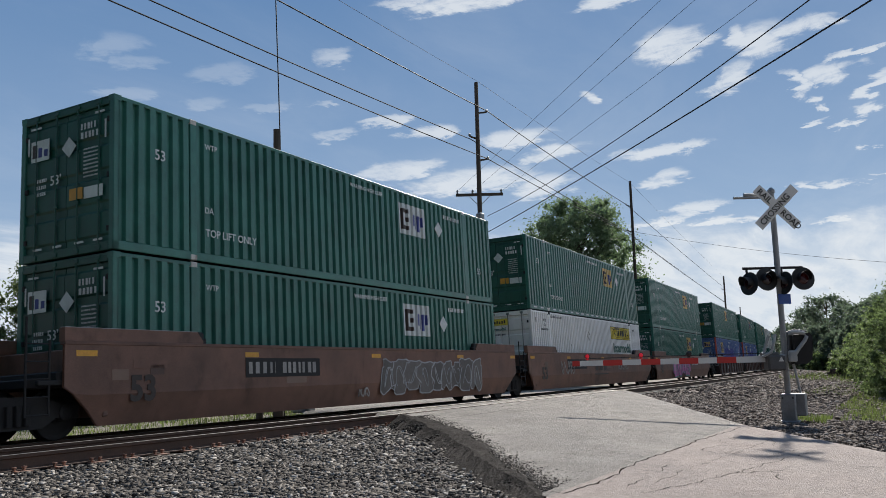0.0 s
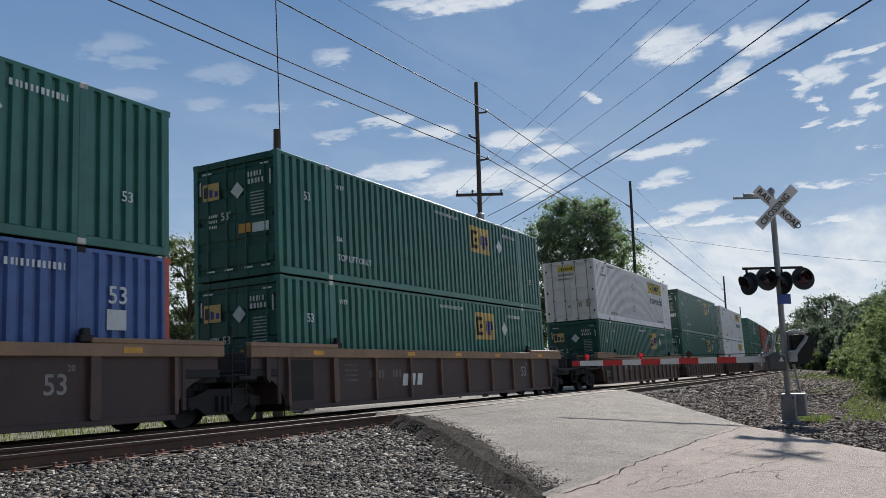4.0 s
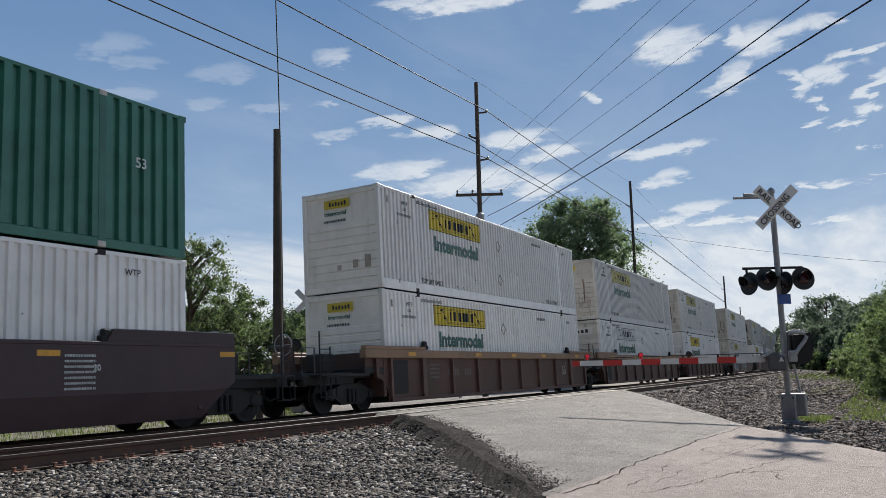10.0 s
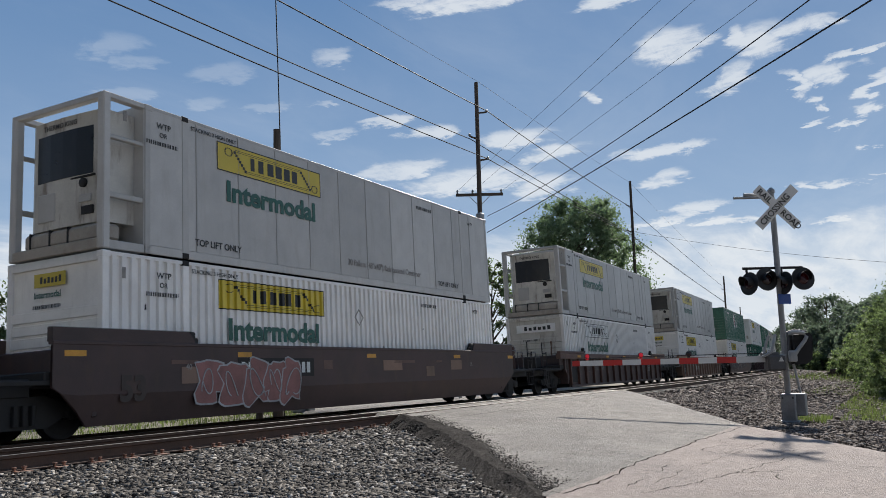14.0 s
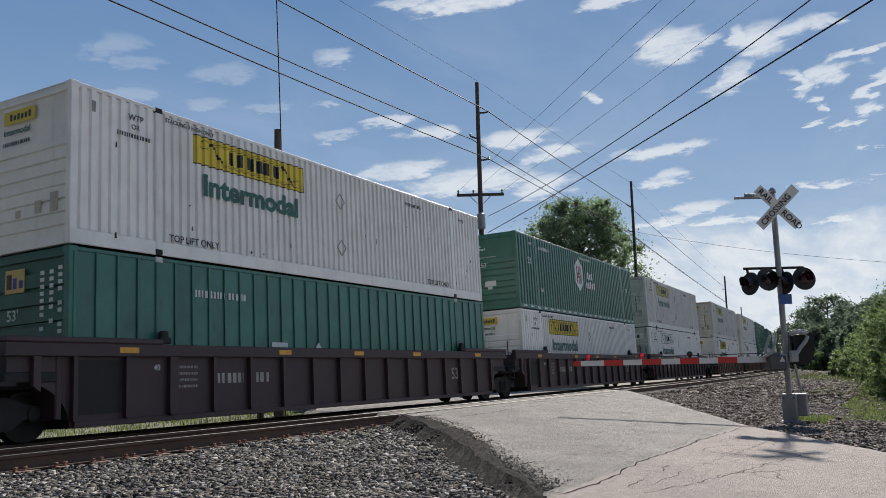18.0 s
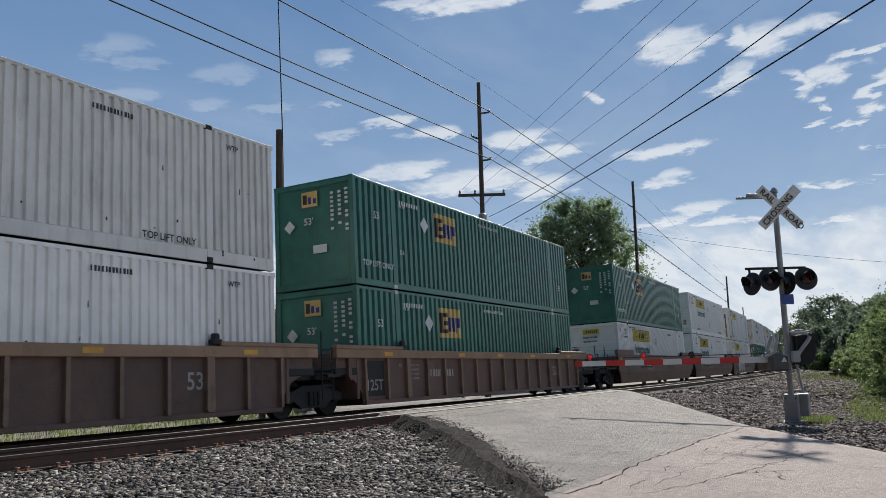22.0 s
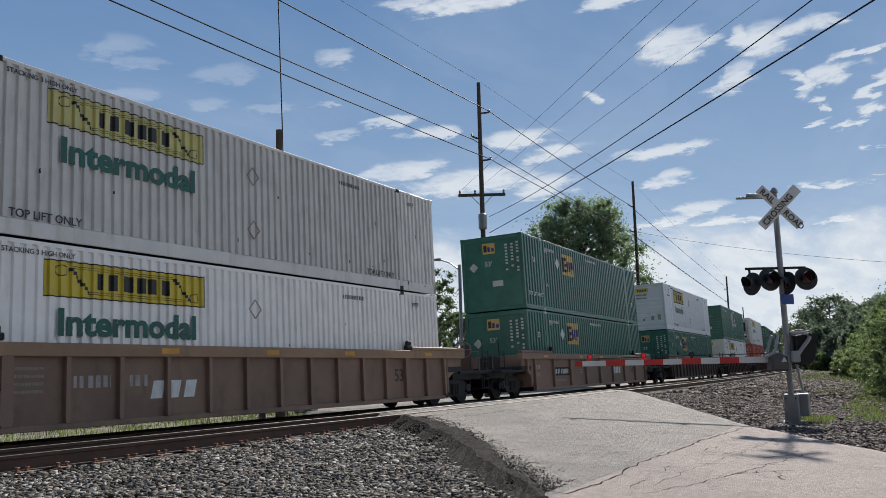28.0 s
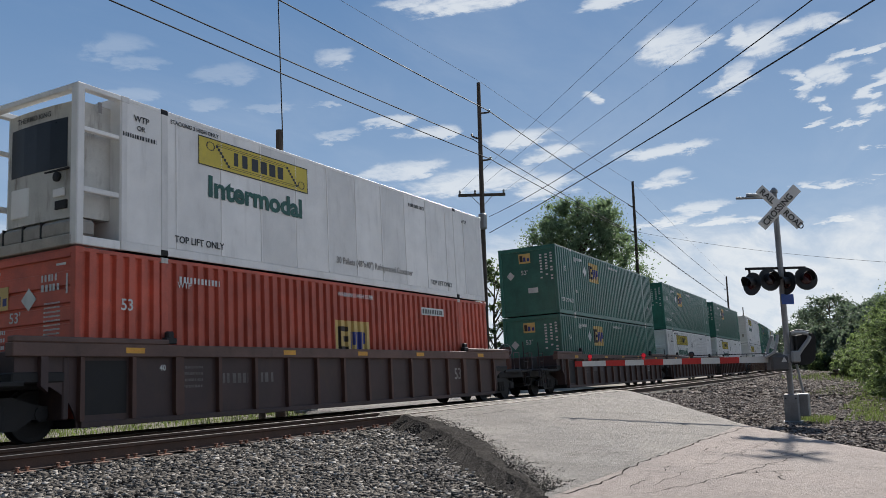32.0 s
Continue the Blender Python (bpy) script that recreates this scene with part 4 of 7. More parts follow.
def container(kind, orient, dash=False):
    """The container with its near end at x = 0, its foot at z = 0."""
    paint, end_paint, smooth, label = KINDS[kind]
    if dash:
        label += ", reflective dashes along its foot"
    # door ends of the green boxes take the darker copy, as shade
    body, endm = M[paint], M["green_end_shade"] if kind in EMP and orient == "D" else M[end_paint]
    root = thing("shipping_container", label, "container", "containers on the train")
    white_box = kind.startswith("jb") or kind.startswith("reefer")
    WAVE[0] = PLATE_WAVE if white_box else STEEL_WAVE
    ink = M["mark_black"] if white_box else M["mark_white"]
    f0 = 0.95 if kind.startswith("reefer") else 0.0      # the reefer's box begins behind its cooling unit
    low, top = (0.27 if white_box and not smooth else 0.17), HGT - 0.075
    for sign in (-1, 1):
        s = Solid()
        y = sign * HALF
        if kind == "emp_wide":
            for x in spread(f0 + 0.12, LEN - 0.12, 0.46)[:-1]:
                if sign < 0:
                    part("side_panel", Solid().box(x + 0.02, x + 0.44, y + 0.02, y + 0.03, low, top), body, root)
                    part("post", Solid().box(x - 0.025, x + 0.025, y - 0.012, y + 0.012, low, top), body, root)
                else:
                    wavy(s, x - 0.025, x + 0.44, low, top, y, sign, -0.02, True)
        elif smooth:
            for x in spread(f0 + 0.1, LEN - 0.1, 1.22)[:-1]:
                if sign < 0:
                    part("side_panel", Solid().box(x + 0.003, x + 1.20, y + 0.004, y + 0.007, low, top), body, root)
            wavy(s, f0 + 0.1, LEN - 0.1, low, top, y, sign, -0.008, True)
        elif sign > 0:
            wavy(s, f0 + 0.1, LEN - 0.1, low, top, y, sign)
        else:
            for a, b in ((f0 + 0.1, LIFT_A - 0.08), (LIFT_A + 0.08, LIFT_B - 0.08), (LIFT_B + 0.08, LEN - 0.1)):
                part("side_panel", wavy(Solid(), a, b, low, top, y, sign), body, root)
        if s.v:
            part("side_wall", s, body, root)
        if sign > 0:
            fr = Solid().block(f0, LEN, y - 0.06, y, 0.0, 0.17, 0.012).block(f0, LEN, y - 0.07, y, HGT - 0.085, HGT - 0.012, 0.01)
            for x in (f0, LEN - 0.14):
                fr.block(x, x + 0.14, y - 0.13, y, 0, HGT - 0.012, 0.012).block(x - 0.004, x + 0.175, y - 0.16, y + 0.005, HGT - 0.118, HGT, 0.01)
            for x in (LIFT_A, LIFT_B):
                fr.block(x - 0.085, x + 0.085, y - 0.06, y + 0.008, 0.02, HGT - 0.02, 0.01)
            part("far_frame", fr, body, root)
            continue
        if smooth:
            seam = Solid()
            for x in spread(f0 + 0.1, LEN - 0.1, 1.22)[1:-1]:
                seam.box(x - 0.02, x + 0.02, y - 0.004, y + 0.004, low, top)
            part("seam_strip", seam, body, root)
        part("bottom_rail", Solid().block(f0, LEN, y - 0.02 - (0 if sign > 0 else -0.02), y + (0.0 if sign > 0 else 0.04), 0.0, low, 0.012), body, root)
        part("top_rail", Solid().block(f0, LEN, min(y, y - sign * 0.07), max(y, y - sign * 0.07), HGT - 0.085, HGT - 0.012, 0.01), body, root)
        for x in (f0, LEN - 0.14):
            part("corner_post", Solid().block(x, x + 0.14, min(y, y - sign * 0.13), max(y, y - sign * 0.13), 0, HGT - 0.012, 0.012).block(x - 0.004, x + 0.175, min(y + sign * 0.005, y - sign * 0.16), max(y + sign * 0.005, y - sign * 0.16), HGT - 0.118, HGT, 0.01), M["orange_red"] if kind == "emp_blue" else body, root)
        for x in (LIFT_A, LIFT_B):
            part("lift_post", Solid().block(x - 0.085, x + 0.085, min(y + sign * 0.008, y - sign * 0.06), max(y + sign * 0.008, y - sign * 0.06), 0.02, HGT - 0.02, 0.01), body, root)
            if sign < 0:
                for z in (0.0, HGT - 0.118):
                    part("lift_casting", Solid().block(x - 0.09, x + 0.09, y - 0.012, y + 0.1, z, z + 0.118, 0.014).lathe([(0.03, -0.006), (0.03, 0.0)], (x, y - 0.014, z + 0.06), (0, -1, 0), 10),
                         M["white_dirty"] if not white_box and kind != "emp_blue" else M["black_steel"], root, "worn steel casting")
    part("roof", Solid().box(f0, LEN, -HALF + 0.03, HALF - 0.03, HGT - 0.05, HGT - 0.03), body, root)
    part("underframe", Solid().box(f0 + 0.05, LEN - 0.05, -HALF + 0.05, HALF - 0.05, 0.03, 0.15), M["black_steel"], root)
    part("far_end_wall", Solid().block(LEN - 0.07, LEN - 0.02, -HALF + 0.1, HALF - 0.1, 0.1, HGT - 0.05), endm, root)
    near_end(kind, orient, root, endm, ink, f0)
    side_marks(kind, orient, dash, root, ink, smooth)
    return root


def near_end(kind, orient, root, endm, ink, f0):
    a, b = -HALF + 0.13, HALF - 0.13
    if kind.startswith("reefer"):
        reefer_end(root, f0, M[KINDS[kind][0]])
        return
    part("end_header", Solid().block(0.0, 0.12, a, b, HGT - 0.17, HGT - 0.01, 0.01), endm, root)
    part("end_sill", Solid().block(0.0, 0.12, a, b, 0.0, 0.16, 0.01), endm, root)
    if orient == "D":
        for y0, y1 in ((a + 0.005, -0.008), (0.008, b - 0.005)):
            prof = [(0.09, 0.17), (0.055, 0.17)]      # one pressed sheet with four raised fields
            for k in range(4):
                z = 0.28 + k * 0.62
                prof += [(0.055, z), (0.026, z + 0.04), (0.026, z + 0.44), (0.055, z + 0.48)]
            prof += [(0.055, HGT - 0.18), (0.09, HGT - 0.18)]
            n, s = len(prof), Solid()
            for yy in (y0, y1):
                s.v += [(x, yy, z) for x, z in prof]
            s.f = [(i, i + 1, n + i + 1, n + i) for i in range(n - 1)] + [(n - 1, 0, n, 2 * n - 1), tuple(range(n)), tuple(range(2 * n - 1, n - 1, -1))]
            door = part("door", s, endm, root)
            for u in (0.22, 0.72):
                y = y0 + (y1 - y0) * u
                part("lock_rod", Solid().tube([(0.0, y, 0.06), (0.0, y, HGT - 0.08)], 0.017, 8).block(-0.02, 0.02, y - 0.05, y + 0.05, 0.95, 1.0, 0.006).block(-0.02, 0.02, y - 0.06, y + 0.06, 0.02, 0.11, 0.006).block(-0.02, 0.02, y - 0.06, y + 0.06, HGT - 0.13, HGT - 0.05, 0.006), M["steel_bar"] if kind.startswith("jb") else endm, door)
            for z in (0.35, 1.35, 2.4):
                yy = y0 if y0 < -0.5 else y1
                part("hinge", Solid().block(0.005, 0.055, yy - 0.06, yy + 0.06, z, z + 0.1, 0.008), M["black_steel"], door)
    else:
        lo, hi, n = (0.30, 1.95, 7) if kind.startswith("jb") or kind == "hub_green" else (0.4, 2.5, 7)
        prof, h = [(0.08, 0.16), (0.055, 0.16)], (hi - lo) / n
        if kind not in EMP:
            for k in range(n):
                z = lo + h * k
                prof += [(0.056, z + 0.035), (0.012, z + 0.05), (0.012, z + h - 0.015), (0.056, z + h)]
        prof += [(0.055, HGT - 0.17), (0.08, HGT - 0.17)]
        s = Solid()
        n = len(prof)
        for yy in (a, b):
            s.v += [(x, yy, z) for x, z in prof]
        s.f = [(i, i + 1, n + i + 1, n + i) for i in range(n - 1)] + [(n - 1, 0, n, 2 * n - 1)]
        if kind.startswith("jb_smooth"):
            s = Solid().box(0.02, 0.08, a, b, 0.16, HGT - 0.17)
        part("front_wall", s, endm, root)
    x = -0.006 if orient == "D" else 0.004
    jb = kind.startswith("jb")
    if jb:
        wide = kind in ("jb_dirty", "jb_smooth", "jb_plate") and orient == "D" or kind in ("jb_smooth", "jb_mono")
        w, h, z = (1.75, 0.34, 2.22) if wide else (0.85, 0.25, 2.38)
        yc = -0.05 if wide else 0.1
        panel = M["sign_white"] if kind == "jb_mono" else M["yellow"]
        p = part("end_panel", Solid().box(x - 0.002, x + 0.006, yc - w / 2, yc + w / 2, z, z + h), panel, root, "yellow panel with a dark outline")
        blocks(p, [(yc + w * 0.30 - k * w * 0.12, z + h * 0.25) for k in range(6)], w * 0.075, h * 0.5, M["mark_black"], end_x=x - 0.006)
        if not wide:
            part("word_mark", lettering("Intermodal", 0.12, M["ink_green"], 0.03), None, root, at=on_end(yc + 0.42, z - 0.2, x - 0.004))
        rows_of_bars(root, M["mark_black"], [(0.55, 1.98 if not wide else 1.85, 0.75, 0.07)], end_x=x)
        if kind in ("jb_dirty", "jb_mono") and orient == "F":
            for k, (u, zz, ww, hh) in enumerate(((-0.72, 0.85, 0.085, 0.95), (0.62, 0.5, 0.1, 0.8))):
                part("rust_stain", Solid().prism(ragged(u, zz, ww, hh, 40 + k + len(kind)), 0, 0.006, 0.0115), M["rust_run"], root, "brown rust run")
        part("end_patch", Solid().box(x, x + 0.004, -0.55, -0.38, 0.62, 0.85).box(x, x + 0.004, 0.0, 0.14, 0.6, 0.74).block(x - 0.01, x + 0.01, -0.98, -0.78, 0.6, 0.95, 0.01), M["dust"], root)
    elif kind.startswith("hub"):
        hexagon(root, 0.72, HGT - 0.52, 0.2, x, end=True)
        blocks(root, [(0.45 - k * 0.1, HGT - 0.5) for k in range(3)] + [(0.45 - k * 0.1, HGT - 0.62) for k in range(5)], 0.07, 0.08, M["mark_white"], end_x=x - 0.003)
        part("length_mark", lettering("53'", 0.17, M["mark_white"]), None, root, at=on_end(0.2, 1.62, x - 0.004))
        rows_of_bars(root, M["mark_white"], [(0.55, 1.98, 1.0, 0.035), (0.6, 1.0, 0.14, 0.09), (0.32, 1.0, 0.07, 0.09)], end_x=x)
        part("weight_panel", Solid().box(x, x + 0.004, -0.38, 0.08, 0.88, 1.08).box(x, x + 0.004, -0.22, -0.02, 0.76, 0.87), M["mark_white"], root)
    else:
        if orient == "F" and kind != "emp_red":
            square_mark(root, 0.1, 2.2, 0.52, M["cream"], end_x=x - 0.004)
            part("length_mark", lettering("53'", 0.19, M["mark_white"]), None, root, at=on_end(0.3, 1.72, x - 0.004))
            diamond(root, 0.78, 1.72, 0.22, x - 0.004, end=True)
            part("weight_panel", Solid().box(x, x + 0.004, -0.42, 0.02, 0.92, 1.14), M["mark_white"], root)
            column = Solid()
            rng = random.Random(12)
            for yy, z0, n in ((-0.62, 2.45, 9), (-0.86, 2.45, 9), (-1.08, 2.5, 12)):
                for q in range(n):
                    if rng.random() < 0.8:
                        column.box(x, x + 0.003, yy - 0.05, yy + 0.05, z0 - q * 0.12, z0 - q * 0.12 + 0.07)
            part("small_print", column, M["mark_white"], root)
            return
        lm = M["mark_white"] if kind == "emp_white" else M["faded"] if kind == "emp_worn" else M["cream"]
        for yc, z in (((0.72, 1.95),) if kind != "emp_blue" else ((0.72, 2.15), (-0.55, 2.15))):
            square_mark(root, yc, z, 0.52, lm, end_x=x - 0.004)
        part("length_mark", lettering("53'", 0.19, M["mark_white"]), None, root, at=on_end(0.42, 1.42 if orient == "D" else 1.7, x - 0.004))
        rows_of_bars(root, M["mark_white"], [(-0.42, 2.35, 0.42, 0.12), (-0.42, 2.18, 0.5, 0.12)] + [(-0.5, 1.95 - k * 0.075, 0.42, 0.03) for k in range(8)] + [(0.85, 1.52 - k * 0.13, 0.32, 0.07) for k in range(3)], end_x=x, seed=3)
        part("weight_panel", Solid().box(x, x + 0.004, -1.02, -0.52, 1.02, 1.24), M["mark_white"], root)
        part("hazard_panel", Solid().box(x, x + 0.004, -0.48, -0.12, 1.04, 1.26), M["amber"], root)
        diamond(root, -0.1, 2.08, 0.24, x - 0.004, end=True)
        tape = Solid()
        for y in (-0.9, -0.4, 0.2, 0.75):
            tape.box(x, x + 0.004, y - 0.12, y + 0.12, 0.2, 0.24)
        part("reflector_row", tape, M["mark_white"], root)
        for yy, w, z, h in ((-1.08, 0.04, 2.1, 0.35), (1.06, 0.04, 2.1, 0.35), (-0.925, 0.25, 2.6, 0.04), (0.85, 0.3, 2.6, 0.04)):
            part("edge_tape", Solid().box(x, x + 0.004, yy - w / 2, yy + w / 2, z, z + h), M["mark_white"], root)


def reefer_end(root, f0, skin):
    """A steel guard frame and the cooling unit in front of the box."""
    for y in (-HALF + 0.09, HALF - 0.09):
        part("guard_post", Solid().block(0.0, 0.16, y - 0.09, y + 0.09, 0.0, HGT, 0.02), skin, root)
        for z0, z1, deep, x1 in ((HGT - 0.1, HGT, 0.08, f0 + 0.1), (2.05, 2.13, 0.05, f0), (0.95, 1.05, 0.05, f0), (0.0, 0.16, 0.08, f0)):
            part("guard_rail", Solid().block(0.1, x1, y - deep, y + deep, z0, z1, 0.012), skin, root)
    part("guard_header", Solid().block(0.0, 0.16, -HALF + 0.1, HALF - 0.1, HGT - 0.12, HGT, 0.02), skin, root)
    part("guard_sill", Solid().block(0.0, 0.2, -HALF + 0.1, HALF - 0.1, 0.0, 0.2, 0.02), M["dust"], root)
    part("front_wall", Solid().block(f0 - 0.02, f0 + 0.1, -HALF + 0.02, HALF - 0.02, 0.02, HGT - 0.02), skin, root)
    poly = [(0.30, -1.0), (0.22, -0.85), (0.18, -0.4), (0.17, 0.0), (0.18, 0.4), (0.22, 0.85), (0.30, 1.0), (f0, 1.02), (f0, -1.02)]
    unit = part("cooling_unit", Solid().prism(poly, 2, 0.55, HGT - 0.22), M["white_dirty"], root, "rounded white cooling unit")
    grill = [(x - 0.012, y * 0.9) for x, y in poly[:7]] + [(0.34, 0.88), (0.34, -0.88)]
    part("dark_grille", Solid().prism(grill, 2, 1.48, HGT - 0.5), M["dark_glass"], unit, "black air grille")
    part("maker_mark", lettering("THERMO KING", 0.1, M["mark_black"]), None, unit, at=on_end(0.55, HGT - 0.42, 0.155))
    part("hatch", Solid().block(0.16, 0.2, 0.2, 0.7, 0.7, 1.25, 0.02).block(0.165, 0.2, -0.75, -0.45, 0.95, 1.1, 0.01), skin, unit)
    part("control_panel", Solid().lathe([(0.09, 0), (0.09, 0.05), (0.05, 0.06)], (0.2, -0.55, 1.32), (-1, 0, 0), 14).block(0.17, 0.22, -0.8, -0.5, 0.72, 0.88, 0.01).block(0.17, 0.21, -0.85, -0.2, 1.42, 1.46, 0.01), M["black_steel"], unit)
    part("fuel_tank", Solid().block(0.14, 0.62, -1.05, 1.05, 0.2, 0.52, 0.06), M["dust"], root, "dirty aluminium tank")
    for y in (0.85, -0.2, 0.3):
        part("tank_strap", Solid().block(0.125, 0.64, y - 0.02, y + 0.02, 0.19, 0.53, 0.004), M["black_steel"], root)


def blocks(parent, spots, w, h, material, side_y=None, end_x=None, name="brand_mark"):
    """Plain shapes where a maker's lettering stands; the small ones on an end wall are one part."""
    row = Solid()
    for k, (u, z) in enumerate(spots):
        top = z + h * (1.0, 0.74, 0.9, 0.74, 0.82)[k % 5]
        if end_x is None:
            part(name, Solid().box(u, u + w, side_y, side_y + 0.003, z, top), material, parent)
        else:
            row.box(end_x, end_x + 0.003, u - w, u, z, top)
    if row.v:
        part(name, row, material, parent)


def rows_of_bars(parent, material, rows, side_y=None, end_x=None, seed=1):
    """Unreadable small writing, as bars; u is where a line begins."""
    rng, s = random.Random(seed), Solid()
    for u, z, w, h in rows:
        done = 0.0
        while done < w:
            k = min(h * rng.uniform(0.3, 0.55), w - done)
            if end_x is None:
                s.box(u + done, u + done + k, side_y, side_y + 0.003, z, z + h)
            else:
                s.box(end_x, end_x + 0.003, u - done - k, u - done, z, z + h)
            done += k + h * rng.uniform(0.22, 0.5)
    return tagged(part("small_print", s, material, parent), kind="stuff")


def square_mark(parent, u, z, w, panel, side_y=None, end_x=None, corr=None):
    """A square panel with three plain dark shapes on it."""
    s = Solid()
    if end_x is not None:
        s.box(end_x, end_x + 0.003, u - w / 2, u + w / 2, z, z + w * 0.8)
        p = part("logo_panel", s, panel, parent)
        blocks(p, [(u + w * 0.42, z + w * 0.15)], w * 0.26, w * 0.5, M["ink_brown"], end_x=end_x - 0.003)
        blocks(p, [(u + w * 0.1, z + w * 0.15), (u - w * 0.22, z + w * 0.15)], w * 0.2, w * 0.36, M["ink_blue"], end_x=end_x - 0.003)
        return
    wavy(s, u, u + w, z, z + w * 0.6, side_y, -1, 0.004)
    p = part("logo_panel", s, panel, parent)
    q = Solid()
    for x0, x1, z0, z1 in ((0.07, 0.16, 0.09, 0.5), (0.16, 0.36, 0.09, 0.17), (0.16, 0.36, 0.42, 0.5), (0.22, 0.36, 0.25, 0.34)):
        wavy(q, u + x0 * w, u + x1 * w, z + z0 * w, z + z1 * w, side_y, -1, 0.008)
    part("logo_shape", q, M["ink_brown"], p)
    q = Solid()
    for x0, x1, z0, z1 in ((0.43, 0.5, 0.13, 0.42), (0.53, 0.58, 0.2, 0.42), (0.6, 0.66, 0.13, 0.42), (0.70, 0.77, 0.10, 0.42), (0.79, 0.91, 0.22, 0.42)):
        wavy(q, u + x0 * w, u + x1 * w, z + z0 * w, z + z1 * w, side_y, -1, 0.008)
    part("logo_shape", q, M["ink_blue"], p)


def diamond(parent, u, z, r, at, end=False, mat="mark_white"):
    pts = [(u - r * 0.84, z), (u, z - r * 0.84), (u + r * 0.84, z), (u, z + r * 0.84)]
    s = Solid().prism(pts, 0 if end else 1, at, at + 0.003)
    return part("hazard_diamond", s, M[mat], parent)


def hexagon(parent, u, z, r, at, end=False):
    pts = [(u + r * math.sin(k * math.pi / 3) * (0.95), z + r * math.cos(k * math.pi / 3) * 1.12) for k in range(6)]
    p = part("hexagon_mark", Solid().prism(pts, 0 if end else 1, at, at + 0.003), M["mark_white"], parent, "white hexagon with dark red bars")
    s = Solid()
    for a0, a1, b0, b1 in ((-0.5, -0.3, -0.6, 0.6), (-0.12, 0.02, -0.6, 0.6), (0.18, 0.32, -0.6, 0.6), (-0.3, 0.32, 0.02, 0.12), (-0.3, 0.32, -0.2, -0.1), (0.4, 0.5, -0.6, 0.5)):
        if end:
            s.box(at - 0.003, at, u + a0 * r, u + a1 * r, z + b0 * r, z + b1 * r)
        else:
            s.box(u + a0 * r, u + a1 * r, at - 0.003, at, z + b0 * r, z + b1 * r)
    part("hexagon_shape", s, M["ink_maroon"], p)


def word(parent, text, x, z, h, mat, y, stretch=1.0, name="stencil_word"):
    return part(name, lettering(text, h, M[mat], 0.05 if h > 0.4 else 0.016), None, parent, at=on_side(x, z, y, stretch))


